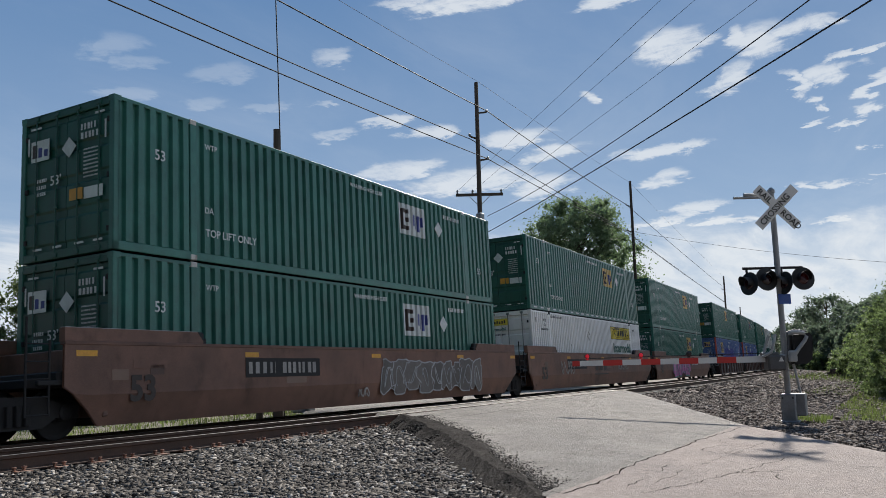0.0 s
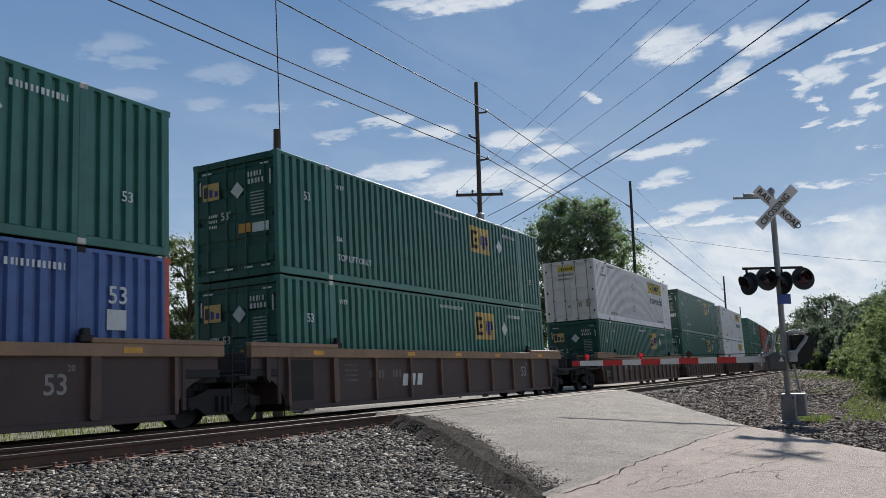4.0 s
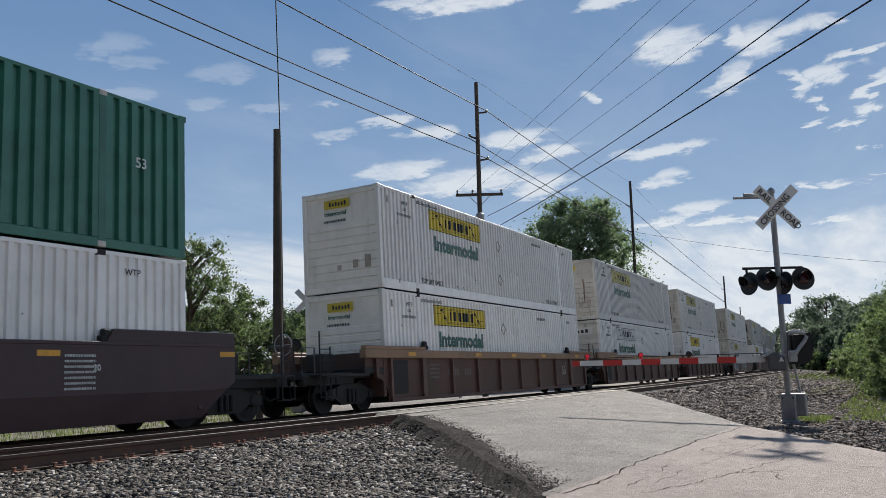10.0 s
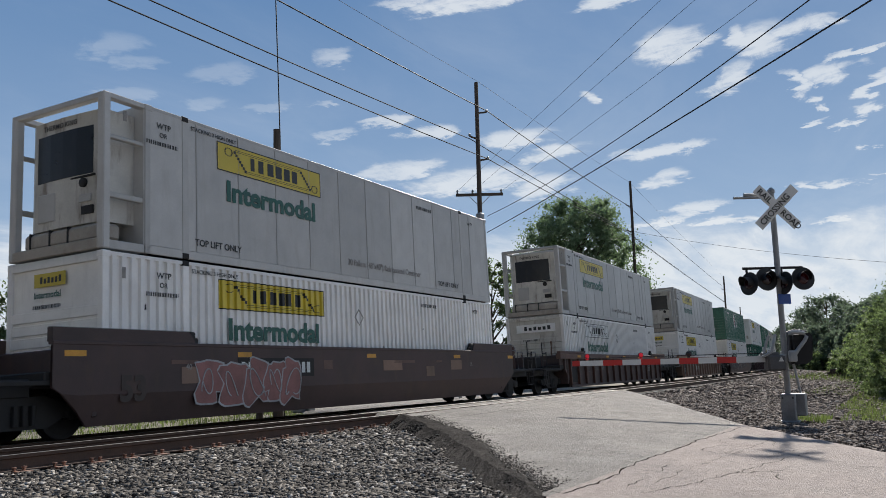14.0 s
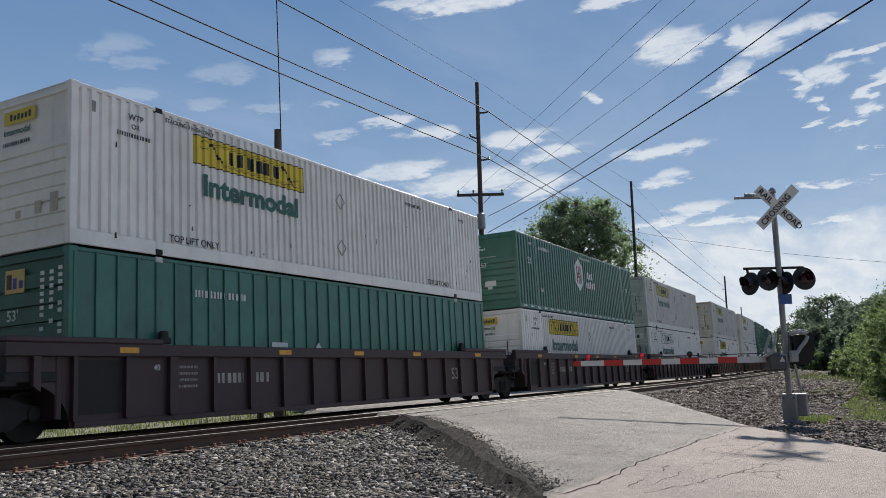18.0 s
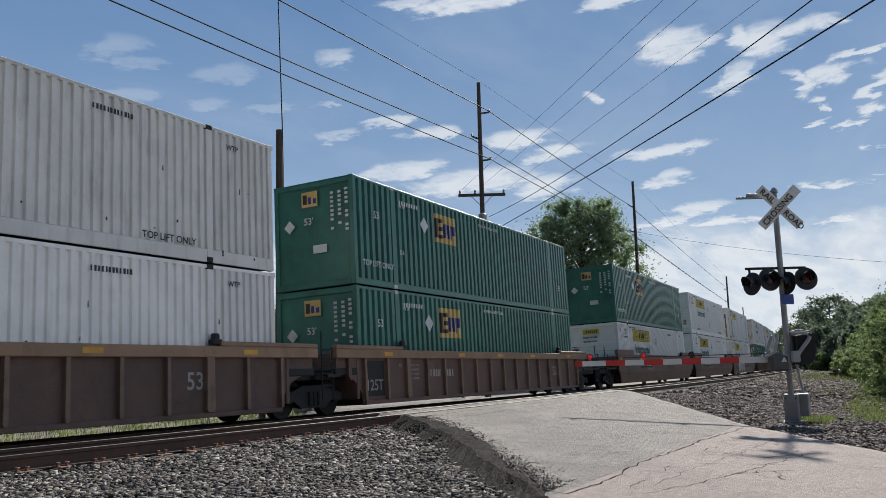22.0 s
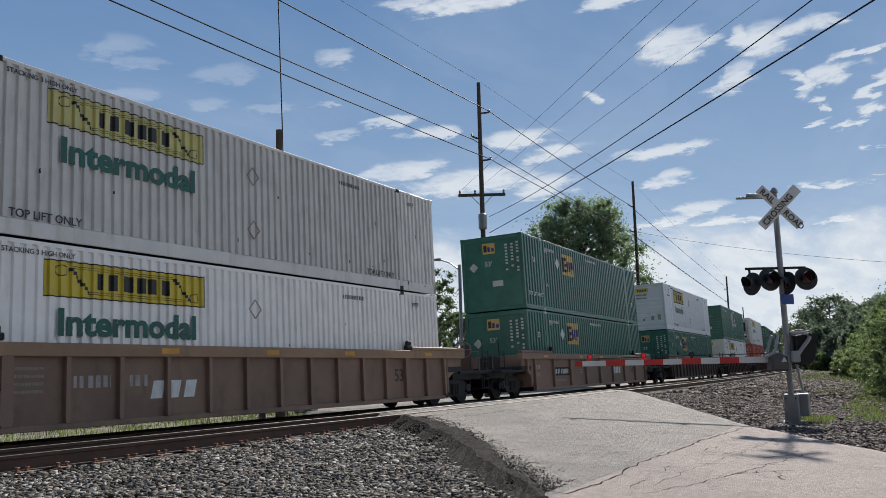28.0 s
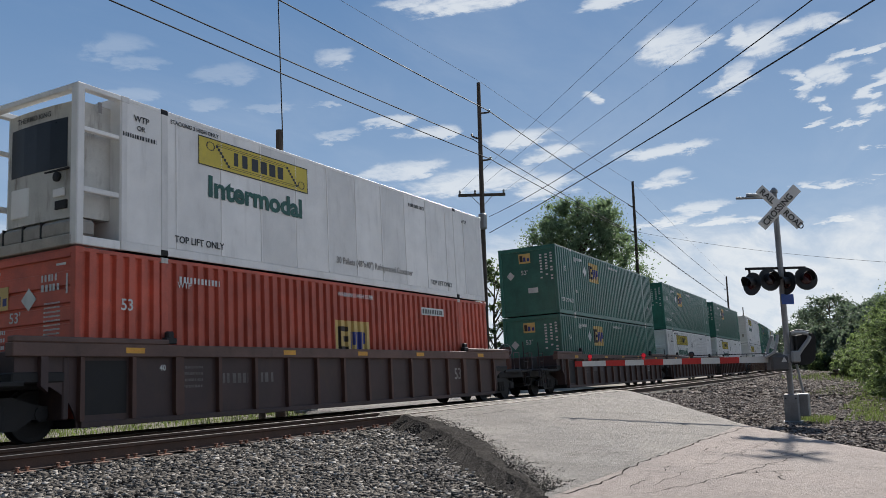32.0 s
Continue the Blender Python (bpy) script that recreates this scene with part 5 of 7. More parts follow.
def side_marks(kind, orient, dash, root, ink, smooth):
    y = -HALF - 0.005
    im = "mark_black" if ink is M["mark_black"] else "mark_white"
    front = orient == "F"
    if kind.startswith("jb") or kind.startswith("reefer"):
        lo = 2.88 if front else 10.6
        lw, lh, lz = 3.62, 0.62, 2.0
        if kind == "jb_new":
            lw, lh, lz = 3.3, 0.82, 1.82
        s = Solid()
        wavy(s, lo, lo + lw, lz, lz + lh, -HALF, -1, 0.004, smooth)
        panel = part("brand_panel", s, M["sign_white"] if kind == "jb_mono" else M["yellow_faded"] if kind == "jb_dirty" else M["yellow"], root, "white panel outlined in black" if kind == "jb_mono" else "yellow panel outlined in black")
        t = 0.07 if kind == "jb_new" else 0.022
        f = Solid()
        for a0, a1, b0, b1 in ((0, lw, 0, t), (0, lw, lh - t, lh), (0, t, t, lh - t), (lw - t, lw, t, lh - t)):
            wavy(f, lo + a0, lo + a1, lz + b0, lz + b1, -HALF, -1, 0.008, smooth)
        def stroke(u0, v0, u1, v1, n=7, thick=0.016):      # a fine line across the folds, in shares of the panel
            for k in range(n):
                ua, ub = sorted((u0 + (u1 - u0) * k / n, u0 + (u1 - u0) * (k + 1) / n))
                v = v0 + (v1 - v0) * (k + 0.5) / n
                half = max(thick / 2, abs(v1 - v0) * lh / n / 2)
                wavy(f, lo + lw * ua, lo + lw * ub + 0.014, lz + lh * v - half, lz + lh * v + half, -HALF, -1, 0.008, smooth)

        stroke(0.14, 0.82, 0.25, 0.14)
        stroke(0.78, 0.84, 0.89, 0.16)
        for v in (0.86, 0.80, 0.2, 0.14):
            stroke(0.25 if v < 0.5 else 0.15, v, 0.87 if v < 0.5 else 0.78, v, 1, 0.009)
        for cu, cv in ((0.095, 0.72), (0.93, 0.27)):         # a curl at either end of the scroll
            for k in range(8):
                a, b = k * math.pi / 4, (k + 1) * math.pi / 4
                stroke(cu + 0.032 * math.cos(a), cv + 0.15 * math.sin(a), cu + 0.032 * math.cos(b), cv + 0.15 * math.sin(b), 2, 0.012)
        part("panel_outline", f, M["mark_black"], panel)
        x = lo + lw * 0.29
        for k, wdt in enumerate((0.15, 0.2, 0.25, 0.25, 0.25, 0.23)):
            b = Solid()
            wavy(b, x, x + wdt * 0.86, lz + lh * 0.28, lz + lh * 0.74, -HALF, -1, 0.008, smooth)
            part("brand_mark", b, M["mark_black"], panel)
            x += wdt + (0.11 if k < 2 else 0.045)
        if kind != "jb_smooth" and kind != "jb_plate":
            word(root, "Intermodal", lo + 0.25, lz - 0.62, 0.44, "ink_green", y - 0.004, 1.16 if kind != "jb_new" else 0.95, "word_mark")
        for x0, x1, x2 in ((LIFT_A + 0.25, LIFT_A - 0.75, LIFT_A + 0.15), (LIFT_B - 1.75, LIFT_B + 0.5, LIFT_B - 1.6)):
            word(root, "TOP LIFT ONLY", x0, 0.3, 0.14, "mark_black", y - 0.003)
            word(root, "WTP", x1, 2.48, 0.12, "mark_black", y - 0.003)
            if x2 < 8:
                word(root, "STACKING 3 HIGH ONLY", x2, 2.66, 0.085, "mark_black", y - 0.003)
        word(root, "OR", LIFT_A - 0.68, 2.31, 0.1, "mark_black", y - 0.003)
        part("placard_clip", Solid().box(0.42, 0.5, y - 0.006, y, 2.42, 2.62), M["mark_grey"], root)
        rows_of_bars(root, ink, [(11.3, 2.5, 0.9, 0.1), (LIFT_A - 1.0, 2.14, 0.8, 0.08)], side_y=y)
        if kind.startswith("reefer"):
            word(root, "30 Pallets (48\"x40\") Refrigerated Container", 7.6, 0.45, 0.17, "mark_grey", y - 0.003, 0.9)
        if not smooth:
            d = 8.0 if front else 7.0
            for zz in (2.05, 0.85):
                f, pts = Solid(), [(d - 0.19, zz), (d, zz - 0.2), (d + 0.19, zz), (d, zz + 0.2)]
                for (xa, za), (xb, zb) in zip(pts, pts[1:] + pts[:1]):
                    n = Vector((zb - za, xa - xb)).normalized() * 0.012
                    f.prism([(xa - n.x, za - n.y), (xb - n.x, zb - n.y), (xb + n.x, zb + n.y), (xa + n.x, za + n.y)], 1, y - 0.012, y)
                part("placard_frame", f, M["mark_grey"], root, "thin diamond placard frame")
            scuff(root, y, hash_of(kind, orient))
        if kind == "jb_smooth":
            for k, (x, z, w, h) in enumerate(((LIFT_A - 0.1, 2.2, 0.42, 0.6), (LIFT_A - 0.02, 0.95, 0.3, 1.0), (LIFT_A - 0.12, 0.2, 0.4, 0.7), (LIFT_B - 0.05, 1.0, 0.2, 1.5), (LIFT_B - 0.08, 0.25, 0.3, 0.6), (0.02, 0.1, 0.12, 1.9), (0.1, 0.18, 1.2, 0.14))):
                part("rust_stain", Solid().prism(ragged(x, z, w, h, k), 1, y - 0.012, y - 0.006), M["rust_dark" if k % 2 else "plate"], root, "flaking brown rust")
            for k, (u, z, w, h) in enumerate(((-1.12, 0.2, 0.16, 2.1), (-0.75, 1.4, 0.2, 0.75), (0.95, 0.25, 0.14, 1.2), (-0.9, 0.18, 1.8, 0.16))):
                part("rust_stain", Solid().prism(ragged(u, z, w, h, 20 + k), 0, 0.010, 0.016), M["rust_dark"], root, "flaking brown rust")
            scuff(root, y - 0.01, 77)
    elif kind.startswith("hub"):
        hexagon(root, 7.25, 1.85, 0.66, y - 0.003)
        sp = [(8.45 + k * 0.27, 1.75) for k in range(3)] + [(8.2 + k * 0.28, 1.32) for k in range(5)]
        blocks(root, sp, 0.19, 0.34, M["mark_white"], side_y=y - 0.003)
        word(root, "WARNING HIGH CUBE", 7.4, 2.58, 0.11, "mark_white", y - 0.003)
        word(root, "53", 1.05, 1.75, 0.26, "mark_white", y - 0.003)
        word(root, "53", 14.9, 1.6, 0.2, "mark_white", y - 0.003)
        word(root, "WTP", 1.25, 2.5, 0.11, "mark_white", y - 0.003)
        word(root, "DA", 2.3, 0.72, 0.15, "mark_white", y - 0.003)
        rows_of_bars(root, ink, [(2.3, 2.42, 1.25, 0.13)], side_y=y, seed=9)
    else:
        if kind == "emp_wide":
            word(root, "53'", 0.3, 0.95, 0.22, "mark_white", y - 0.003)
            part("white_plate", Solid().box(5.2, 5.75, y - 0.008, y - 0.004, 1.0, 1.35), M["mark_white"], root)
            diamond(root, 6.9, 1.15, 0.26, y - 0.01)
            rows_of_bars(root, ink, [(2.9, 2.2, 1.5, 0.14)], side_y=y - 0.006, seed=4)
        else:
            lo = {"emp": 4.43 if front else 10.05, "emp_mid": 7.22, "emp_worn": 9.6, "emp_white": 10.05, "emp_blue": 2.65, "emp_red": 7.45}[kind]
            square_mark(root, lo, 1.05 if kind == "emp_red" else 1.65, 1.5, M["faded"] if kind == "emp_worn" else M["mark_white"] if kind == "emp_white" else M["cream"], side_y=-HALF)
            if kind in EMP:
                diamond(root, 3.78 if front else 12.4, 2.05, 0.3, y - 0.004)
            if kind == "emp_red":
                plate = part("number_panel", Solid().box(11.75, 13.1, y - 0.005, y - 0.002, 2.28, 2.5), M["mark_white"], root, "white panel with dark print")
                rows_of_bars(plate, M["mark_black"], [(11.82, 2.32, 1.2, 0.13)], side_y=y - 0.009, seed=2)
            if kind == "emp_blue":
                pt = Solid()
                wavy(pt, 5.0, 11.05, 0.55, 2.1, -HALF, -1, 0.004)
                part("repainted_patch", pt, M["blue_patch"], root, "deep blue overpainted rectangle")
                part("white_plate", Solid().box(7.6, 8.1, y - 0.006, y - 0.002, 1.95, 2.35).box(14.7, 15.12, y - 0.006, y - 0.002, 1.48, 1.84), M["mark_white"], root)
            rows_of_bars(root, ink, [(2.35 if front else 12.75, 2.45, 1.1, 0.12)], side_y=y - 0.003, seed=6)
            word(root, "WARNING HIGH CUBE", 7.6, 2.55, 0.11, "mark_white", y - 0.003)
            word(root, "53", 0.95, 1.85, 0.21, "mark_white", y - 0.003)
            word(root, "53", *((14.72, 1.95, 0.32) if kind == "emp_blue" else (15.0, 0.9, 0.2)), "mark_white", y - 0.003)
            word(root, "WTP", 2.3, 2.35, 0.12, "mark_white", y - 0.003)
            word(root, "TOP LIFT ONLY", 2.3 if not front else 0.35, 0.52, 0.16, "mark_white", y - 0.003)
            word(root, "DA", LIFT_A + 0.3, 1.0, 0.13, "mark_white", y - 0.003)
    if dash:
        s = Solid()
        for x in spread(0.35, LEN - 0.5, 0.74):
            s.box(x, x + 0.34, y - 0.004, y, 0.06, 0.12)
        tagged(part("reflector_row", s, M["mark_white"], root, "row of white reflective dashes"), kind="stuff")


def ragged(u, z, w, h, seed):
    """The outline of a stain that has run down and frayed."""
    rng, n = random.Random(seed), 9
    left = [(u + w * rng.uniform(0.0, 0.35), z + h * k / n) for k in range(n + 1)]
    right = [(u + w * rng.uniform(0.65, 1.0), z + h * k / n) for k in range(n + 1)]
    return left + right[::-1]


def hash_of(kind, orient):
    return sum(ord(c) for c in kind + orient)


def scuff(root, y, seed):
    """Small dark dents and scrapes."""
    rng, s = random.Random(seed), Solid()
    for _ in range(16):
        x, z = rng.uniform(0.6, 15.5), rng.choice((0.25, 0.4, 1.0, 1.6)) + rng.uniform(-0.1, 0.3)
        w, h = rng.uniform(0.02, 0.05), rng.uniform(0.03, 0.14)
        s.prism([(x, z), (x + w, z + 0.01), (x + w * 0.8, z + h), (x + 0.1 * w, z + h * 0.8)], 1, y - 0.003, y)
    part("scrape", s, M["black_steel"], root)


# ------------------------------------------------------------------ well cars
CAR_PAINT = {
    "S_brown": ("car_brown", "rust-streaked brown smooth-sided well car"),
    "S_light": ("car_fade", "weathered brown smooth-sided well car"),
    "S_maroon": ("car_maroon", "dark maroon smooth-sided well car"),
    "S_dark": ("car_dark", "dark brown smooth-sided well car with faded graffiti"),
    "S_low": ("car_red", "low brown smooth-sided well car covered in graffiti"),
    "S_low_maroon": ("car_maroon", "low maroon smooth-sided well car covered in graffiti"),
    "R_dark": ("car_dark", "dark brown ribbed well car"),
    "R_sill": ("car_dark", "dark brown ribbed well car with tan top sill"),
    "R_brown": ("car_red", "red-brown ribbed well car with faded tan top sill"),
    "R_rust": ("car_rust", "rusty brown ribbed well car"),
    "R_tan": ("car_tan", "faded tan ribbed well car"),
    "R_pale": ("car_pale", "pale pinkish tan ribbed well car with dark number panel"),
    "R_maroon": ("car_maroon", "dark maroon ribbed well car"),
}
SHARED = {}


def truck(parent, x):
    """A four-wheel truck under a car's end."""
    if not SHARED:
        f = Solid()
        outline = [(-1.15, 0.36), (-1.15, 0.56), (-0.75, 0.62), (-0.4, 0.74), (0.4, 0.74), (0.75, 0.62), (1.15, 0.56), (1.15, 0.36), (0.72, 0.38), (0.45, 0.22), (-0.45, 0.22), (-0.72, 0.38)]
        f.prism(outline, 1, -0.06, 0.06)
        for u in (-0.89, 0.89):
            f.lathe([(0.12, -0.1), (0.13, -0.08), (0.13, 0.08), (0.08, 0.1)], (u, 0, 0.46), (0, -1, 0), 12)
        for u in (-0.16, 0.0, 0.16):
            f.tube([(u, -0.08, 0.28), (u, -0.08, 0.6)], 0.06, 8)
        SHARED["side_frame"] = f.mesh("side_frame", M["black_steel"])
        w = Solid().lathe([(0.1, -0.09), (0.16, -0.07), (0.34, -0.05), (0.40, -0.065), (0.42, -0.06), (0.425, 0.05), (0.45, 0.065), (0.45, 0.09), (0.36, 0.09), (0.16, 0.07), (0.1, 0.1)], (0, 0, 0), (0, 1, 0), 26)
        SHARED["wheel"] = w.mesh("wheel", M["black_steel"])
        SHARED["axle"] = Solid().lathe([(0.08, -0.95), (0.08, 0.95)], (0, 0, 0), (0, 1, 0), 10).mesh("axle", M["black_steel"])
        SHARED["bolster"] = Solid().block(-0.2, 0.2, -1.05, 1.05, 0.42, 0.72, 0.03).mesh("bolster", M["black_steel"])
    t = part("truck", SHARED["bolster"], None, parent, "sooty cast steel truck", at=Matrix.Translation((x, 0, 0)))
    for y in (-1.0, 1.0):
        part("side_frame", SHARED["side_frame"], None, t, at=Matrix.Translation((0, y, 0)))
    for u in (-0.89, 0.89):
        part("axle", SHARED["axle"], None, t, at=Matrix.Translation((u, 0, 0.43)))
        for y, r in ((-0.77, 0), (0.77, 180)):
            part("wheel", SHARED["wheel"], None, t, at=Matrix.Translation((u, y, 0.43)) @ Euler((0, 0, radians(r))).to_matrix().to_4x4())


def well_car(style, near, far, scrawl=0):
    """One well between x = 0 and LEN. near and far ends: 'joint' (shared truck) or 'coupler'."""
    key, label = CAR_PAINT[style]
    body = M[key]
    root = thing("well_car", label, "rail car", "well cars of the train")
    smooth = style[0] == "S"
    rib_paint = M[{"R_rust": "car_tan", "R_tan": "car_pale", "R_sill": "car_rust", "R_brown": "car_rust", "R_dark": "car_red"}.get(style, key)]
    # R_dark's paler brown sill paints in sunlight along its top face
    sill = M["sill_tan"] if style in ("R_sill", "R_brown", "R_rust", "R_tan") else M["car_rust"] if style == "R_dark" else body
    step, ribs = {"R_pale": (2.012, 9), "R_sill": (1.79, 10), "R_brown": (1.79, 10)}.get(style, (1.073, 16))
    for sign in (-1, 1):
        if smooth:
            s = Solid()
            e0, e1 = -1.12, LEN + 1.12
            # the plate folds inwards below; its lower corners are cut away over the trucks
            top_z, mid_z, low_z = (1.32 if "low" in style else 1.6), 0.72, 0.2
            yo, yi = sign * 1.5, sign * 1.36
            fold = lambda z: yo - sign * 0.15 * max(0.0, (mid_z - z) / (mid_z - low_z))
            for yy in (0.0, -sign * 0.05):
                base = len(s.v)
                cols = [e0, -0.95, -0.62, -0.35, LEN + 0.35, LEN + 0.62, LEN + 0.95, e1]
                lows = [0.86, 0.76, 0.48, low_z, low_z, 0.48, 0.76, 0.86]
                for x, z in zip(cols, lows):
                    zm = max(z, mid_z)
                    s.v += [(x, fold(z) + yy, z), (x, yo + yy, zm + (0.001 if z >= mid_z else 0)), (x, yo + yy, top_z)]
                for i in range(len(cols) - 1):
                    for k in (0, 1):
                        q = (base + 3 * i + k, base + 3 * i + 3 + k, base + 3 * i + 4 + k, base + 3 * i + 1 + k)
                        s.f.append(q if (sign < 0) == (yy == 0.0) else q[::-1])
            part("side_plate", s, body, root)
            part("top_chord", Solid().block(e0, e1, min(yo + sign * 0.012, yo - sign * 0.12), max(yo + sign * 0.012, yo - sign * 0.12), top_z - 0.05, top_z + 0.015, 0.01), body, root)
            for a, b in ((-1.12, 1.85), (LEN - 1.85, LEN + 1.12)):
                zt = top_z
                slope = [(a, zt), (a, zt + 0.23), (b, zt + 0.23), (b + 0.15, zt + 0.06), (b + 0.15, zt)] if a < 5 else [(a - 0.15, zt), (a - 0.15, zt + 0.06), (a, zt + 0.23), (b, zt + 0.23), (b, zt)]
                part("raised_end", Solid().prism(slope, 1, min(yo, yo - sign * 0.14), max(yo, yo - sign * 0.14)), body, root)
                part("step_strip", Solid().box(a, b, min(yo, yo - sign * 0.12), max(yo, yo - sign * 0.12), zt + 0.232, zt + 0.242), M["grey_steel"], root)
        else:
            yo = sign * 1.5
            lo_y, hi_y = min(yo - sign * 0.1, yo - sign * 0.13), max(yo - sign * 0.1, yo - sign * 0.13)
            arch = [(-1.0 + 0.98 * math.sin(q * 0.1745), 0.2 + 0.78 * math.cos(q * 0.1745)) for q in range(10)]      # cut away in a curve over the truck
            poly = [(-1.15, 1.4), (-1.15, 0.98)] + arch + [(LEN - x, z) for x, z in arch[::-1]] + [(LEN + 1.15, 0.98), (LEN + 1.15, 1.4)]
            part("side_plate", Solid().prism(poly, 1, lo_y, hi_y), body, root)
            part("top_chord", Solid().block(-1.25, LEN + 1.25, min(yo, yo - sign * 0.2), max(yo, yo - sign * 0.2), 1.36, 1.58, 0.012), sill, root, "tan painted top sill" if sill is M["sill_tan"] else "")
            part("bottom_chord", Solid().block(0.02, LEN - 0.02, min(yo - sign * 0.03, yo - sign * 0.2), max(yo - sign * 0.03, yo - sign * 0.2), 0.2, 0.3, 0.01), body, root)
            xs = [0.02 + k * step for k in range(ribs)]
            if sign < 0:
                for k, x in enumerate(xs):
                    w = 0.11 if k in (2, 13) and ribs == 16 or k in (1, 8) and ribs == 10 else 0.046
                    part("rib", Solid().prism([(x - w * 0.7, 0.3), (x + w * 0.7, 0.3), (x + w, 0.36), (x + w * 0.9, 1.36), (x - w * 0.9, 1.36), (x - w, 0.36)], 1, yo + 0.006, yo + 0.115), rib_paint, root)
                part("rib", Solid().prism([(-0.75, 0.9), (-0.62, 0.8), (-0.62, 1.36), (-0.75, 1.36)], 1, yo + 0.012, yo + 0.11), body, root)
            else:
                far_ribs = Solid()
                for x in xs:
                    far_ribs.box(x - 0.05, x + 0.05, yo - 0.115, yo - 0.012, 0.24, 1.36)
                part("far_rib_row", far_ribs, body, root)
            for a, b in ((-1.25, 1.9), (LEN - 1.9, LEN + 1.25)):
                part("raised_end", Solid().block(a, b, min(yo + sign * 0.006, yo - sign * 0.16), max(yo + sign * 0.006, yo - sign * 0.16), 1.58, 1.68, 0.02), sill, root)
        if sign < 0:
            for x in (1.98, 14.17):
                part("corner_guide", Solid().block(x - 0.14, x + 0.14, yo + 0.02, yo + 0.16, 1.6, 1.72, 0.02).block(x - 0.09, x + 0.09, yo + 0.03, yo + 0.15, 1.68, 1.84, 0.03), M["black_steel"], root)
            amber = Solid()
            for x in (0.9, 5.2, 8.1, 11.0, 14.9) if not smooth else (-0.9, 3.2, 8.0, 12.8, LEN + 0.7):
                z = 1.42 if not smooth else top_z - 0.24
                amber.box(x, x + 0.42, yo - 0.004, yo + 0.002, z, z + 0.1)
            tagged(part("reflector_row", amber, M["amber"], root, "amber reflective patches"), kind="stuff")
    part("well_floor", Solid().box(0.0, LEN, -1.34, 1.34, 0.2, 0.34), M["black_steel"], root)
    for flip, kind in ((False, near), (True, far)):
        car_end(root, body, flip, kind, style)
    car_marks(root, style, scrawl)
    return root


def car_end(root, body, flip, kind, style):
    fx = (lambda x: LEN - x) if flip else (lambda x: x)

    def blk(s, a, b, *rest):
        a, b = sorted((fx(a), fx(b)))
        return s.block(a, b, *rest)

    reach = -1.5 if kind == "joint" else -3.35
    deck = Solid()
    blk(deck, -0.25, reach, -1.05, 1.05, 0.86, 1.02, 0.02)
    blk(deck, -0.25, -1.2, -1.42, 1.42, 0.95, 1.12, 0.02)
    part("end_deck", deck, M["black_steel"], root)
    part("end_bulkhead", blk(Solid(), -0.18, -0.3, -1.42, 1.42, 0.35, 1.55, 0.02), body, root)
    if kind == "joint":
        if not flip:
            truck(root, -1.635)
        part("joint_casting", blk(Solid(), -1.3, -1.66, -0.4, 0.4, 0.55, 0.98, 0.05), M["black_steel"], root)
    else:
        truck(root, fx(-1.3))
        c = Solid()
        blk(c, -3.2, -3.5, -0.16, 0.16, 0.68, 0.98, 0.04)
        blk(c, -2.6, -3.3, -0.1, 0.1, 0.74, 0.92, 0.02)
        part("coupler", c, M["black_steel"], root)
        part("air_hose", Solid().tube([(fx(-3.25), -0.35, 0.8), (fx(-3.35), -0.36, 0.5), (fx(-3.55), -0.3, 0.42), (fx(-3.65), -0.15, 0.5)], 0.028, 7), M["black_steel"], root)
        ring = [(fx(-2.35), 0.25 + 0.27 * math.cos(q * math.pi / 8), 1.78 + 0.27 * math.sin(q * math.pi / 8)) for q in range(17)]
        wheel = part("brake_wheel", Solid().tube(ring, 0.016, 6), M["grey_steel"], root, "round steel hand brake wheel")
        part("spoke", Solid().tube([ring[0], ring[8]], 0.012, 5), M["grey_steel"], wheel)
        part("spoke", Solid().tube([ring[4], ring[12]], 0.012, 5), M["grey_steel"], wheel)
        part("brake_post", blk(Solid(), -2.1, -2.32, 0.1, 0.4, 1.0, 1.95, 0.04), M["car_red"], root, "rusty brake gear post")
        part("stirrup_step", Solid().tube([(fx(-2.95), -1.42, 0.95), (fx(-2.95), -1.44, 0.42), (fx(-2.5), -1.44, 0.42), (fx(-2.5), -1.42, 0.95)], 0.02, 6), M["black_steel"], root)
        part("cross_step", blk(Solid(), -2.35, -3.1, -1.46, -1.1, 0.93, 0.975, 0.01), M["black_steel"], root, "worn steel cross-over step")
        for y in (-1.0, 1.0):
            part("handrail", Solid().tube([(fx(-3.25), y, 1.0), (fx(-3.25), y, 1.62), (fx(-2.75), y, 1.62), (fx(-2.75), y, 1.0)], 0.018, 7), M["dark_steel"], root)
            part("end_sill", blk(Solid(), -1.2, -3.3, y - 0.08, y + 0.08, 0.72, 0.95, 0.02), M["black_steel"], root)
        part("brake_housing", blk(Solid(), -1.5, -2.1, -0.75, -0.2, 1.02, 1.5, 0.05), M["black_steel"], root)
    lad = Solid()
    lx = fx(-1.55) if kind == "joint" else fx(-2.9)
    w = 0.42
    for dx in (-w / 2, w / 2):
        lad.tube([(lx + dx, -1.42, 0.42), (lx + dx, -1.42, 1.98 if dx < 0 else 1.62)], 0.02, 6)
    for z in (0.44, 0.72, 1.0, 1.28, 1.56):
        lad.tube([(lx - w / 2, -1.42, z), (lx + w / 2, -1.42, z)], 0.014, 6)
    if (kind == "joint" and not flip) or kind == "coupler":
        lad.block(min(lx, fx(-1.0)), max(lx, fx(-1.0)), -1.44, -1.36, 0.9, 0.98, 0.01)
        part("ladder", lad, M["black_steel"], root, "dark steel end ladder")


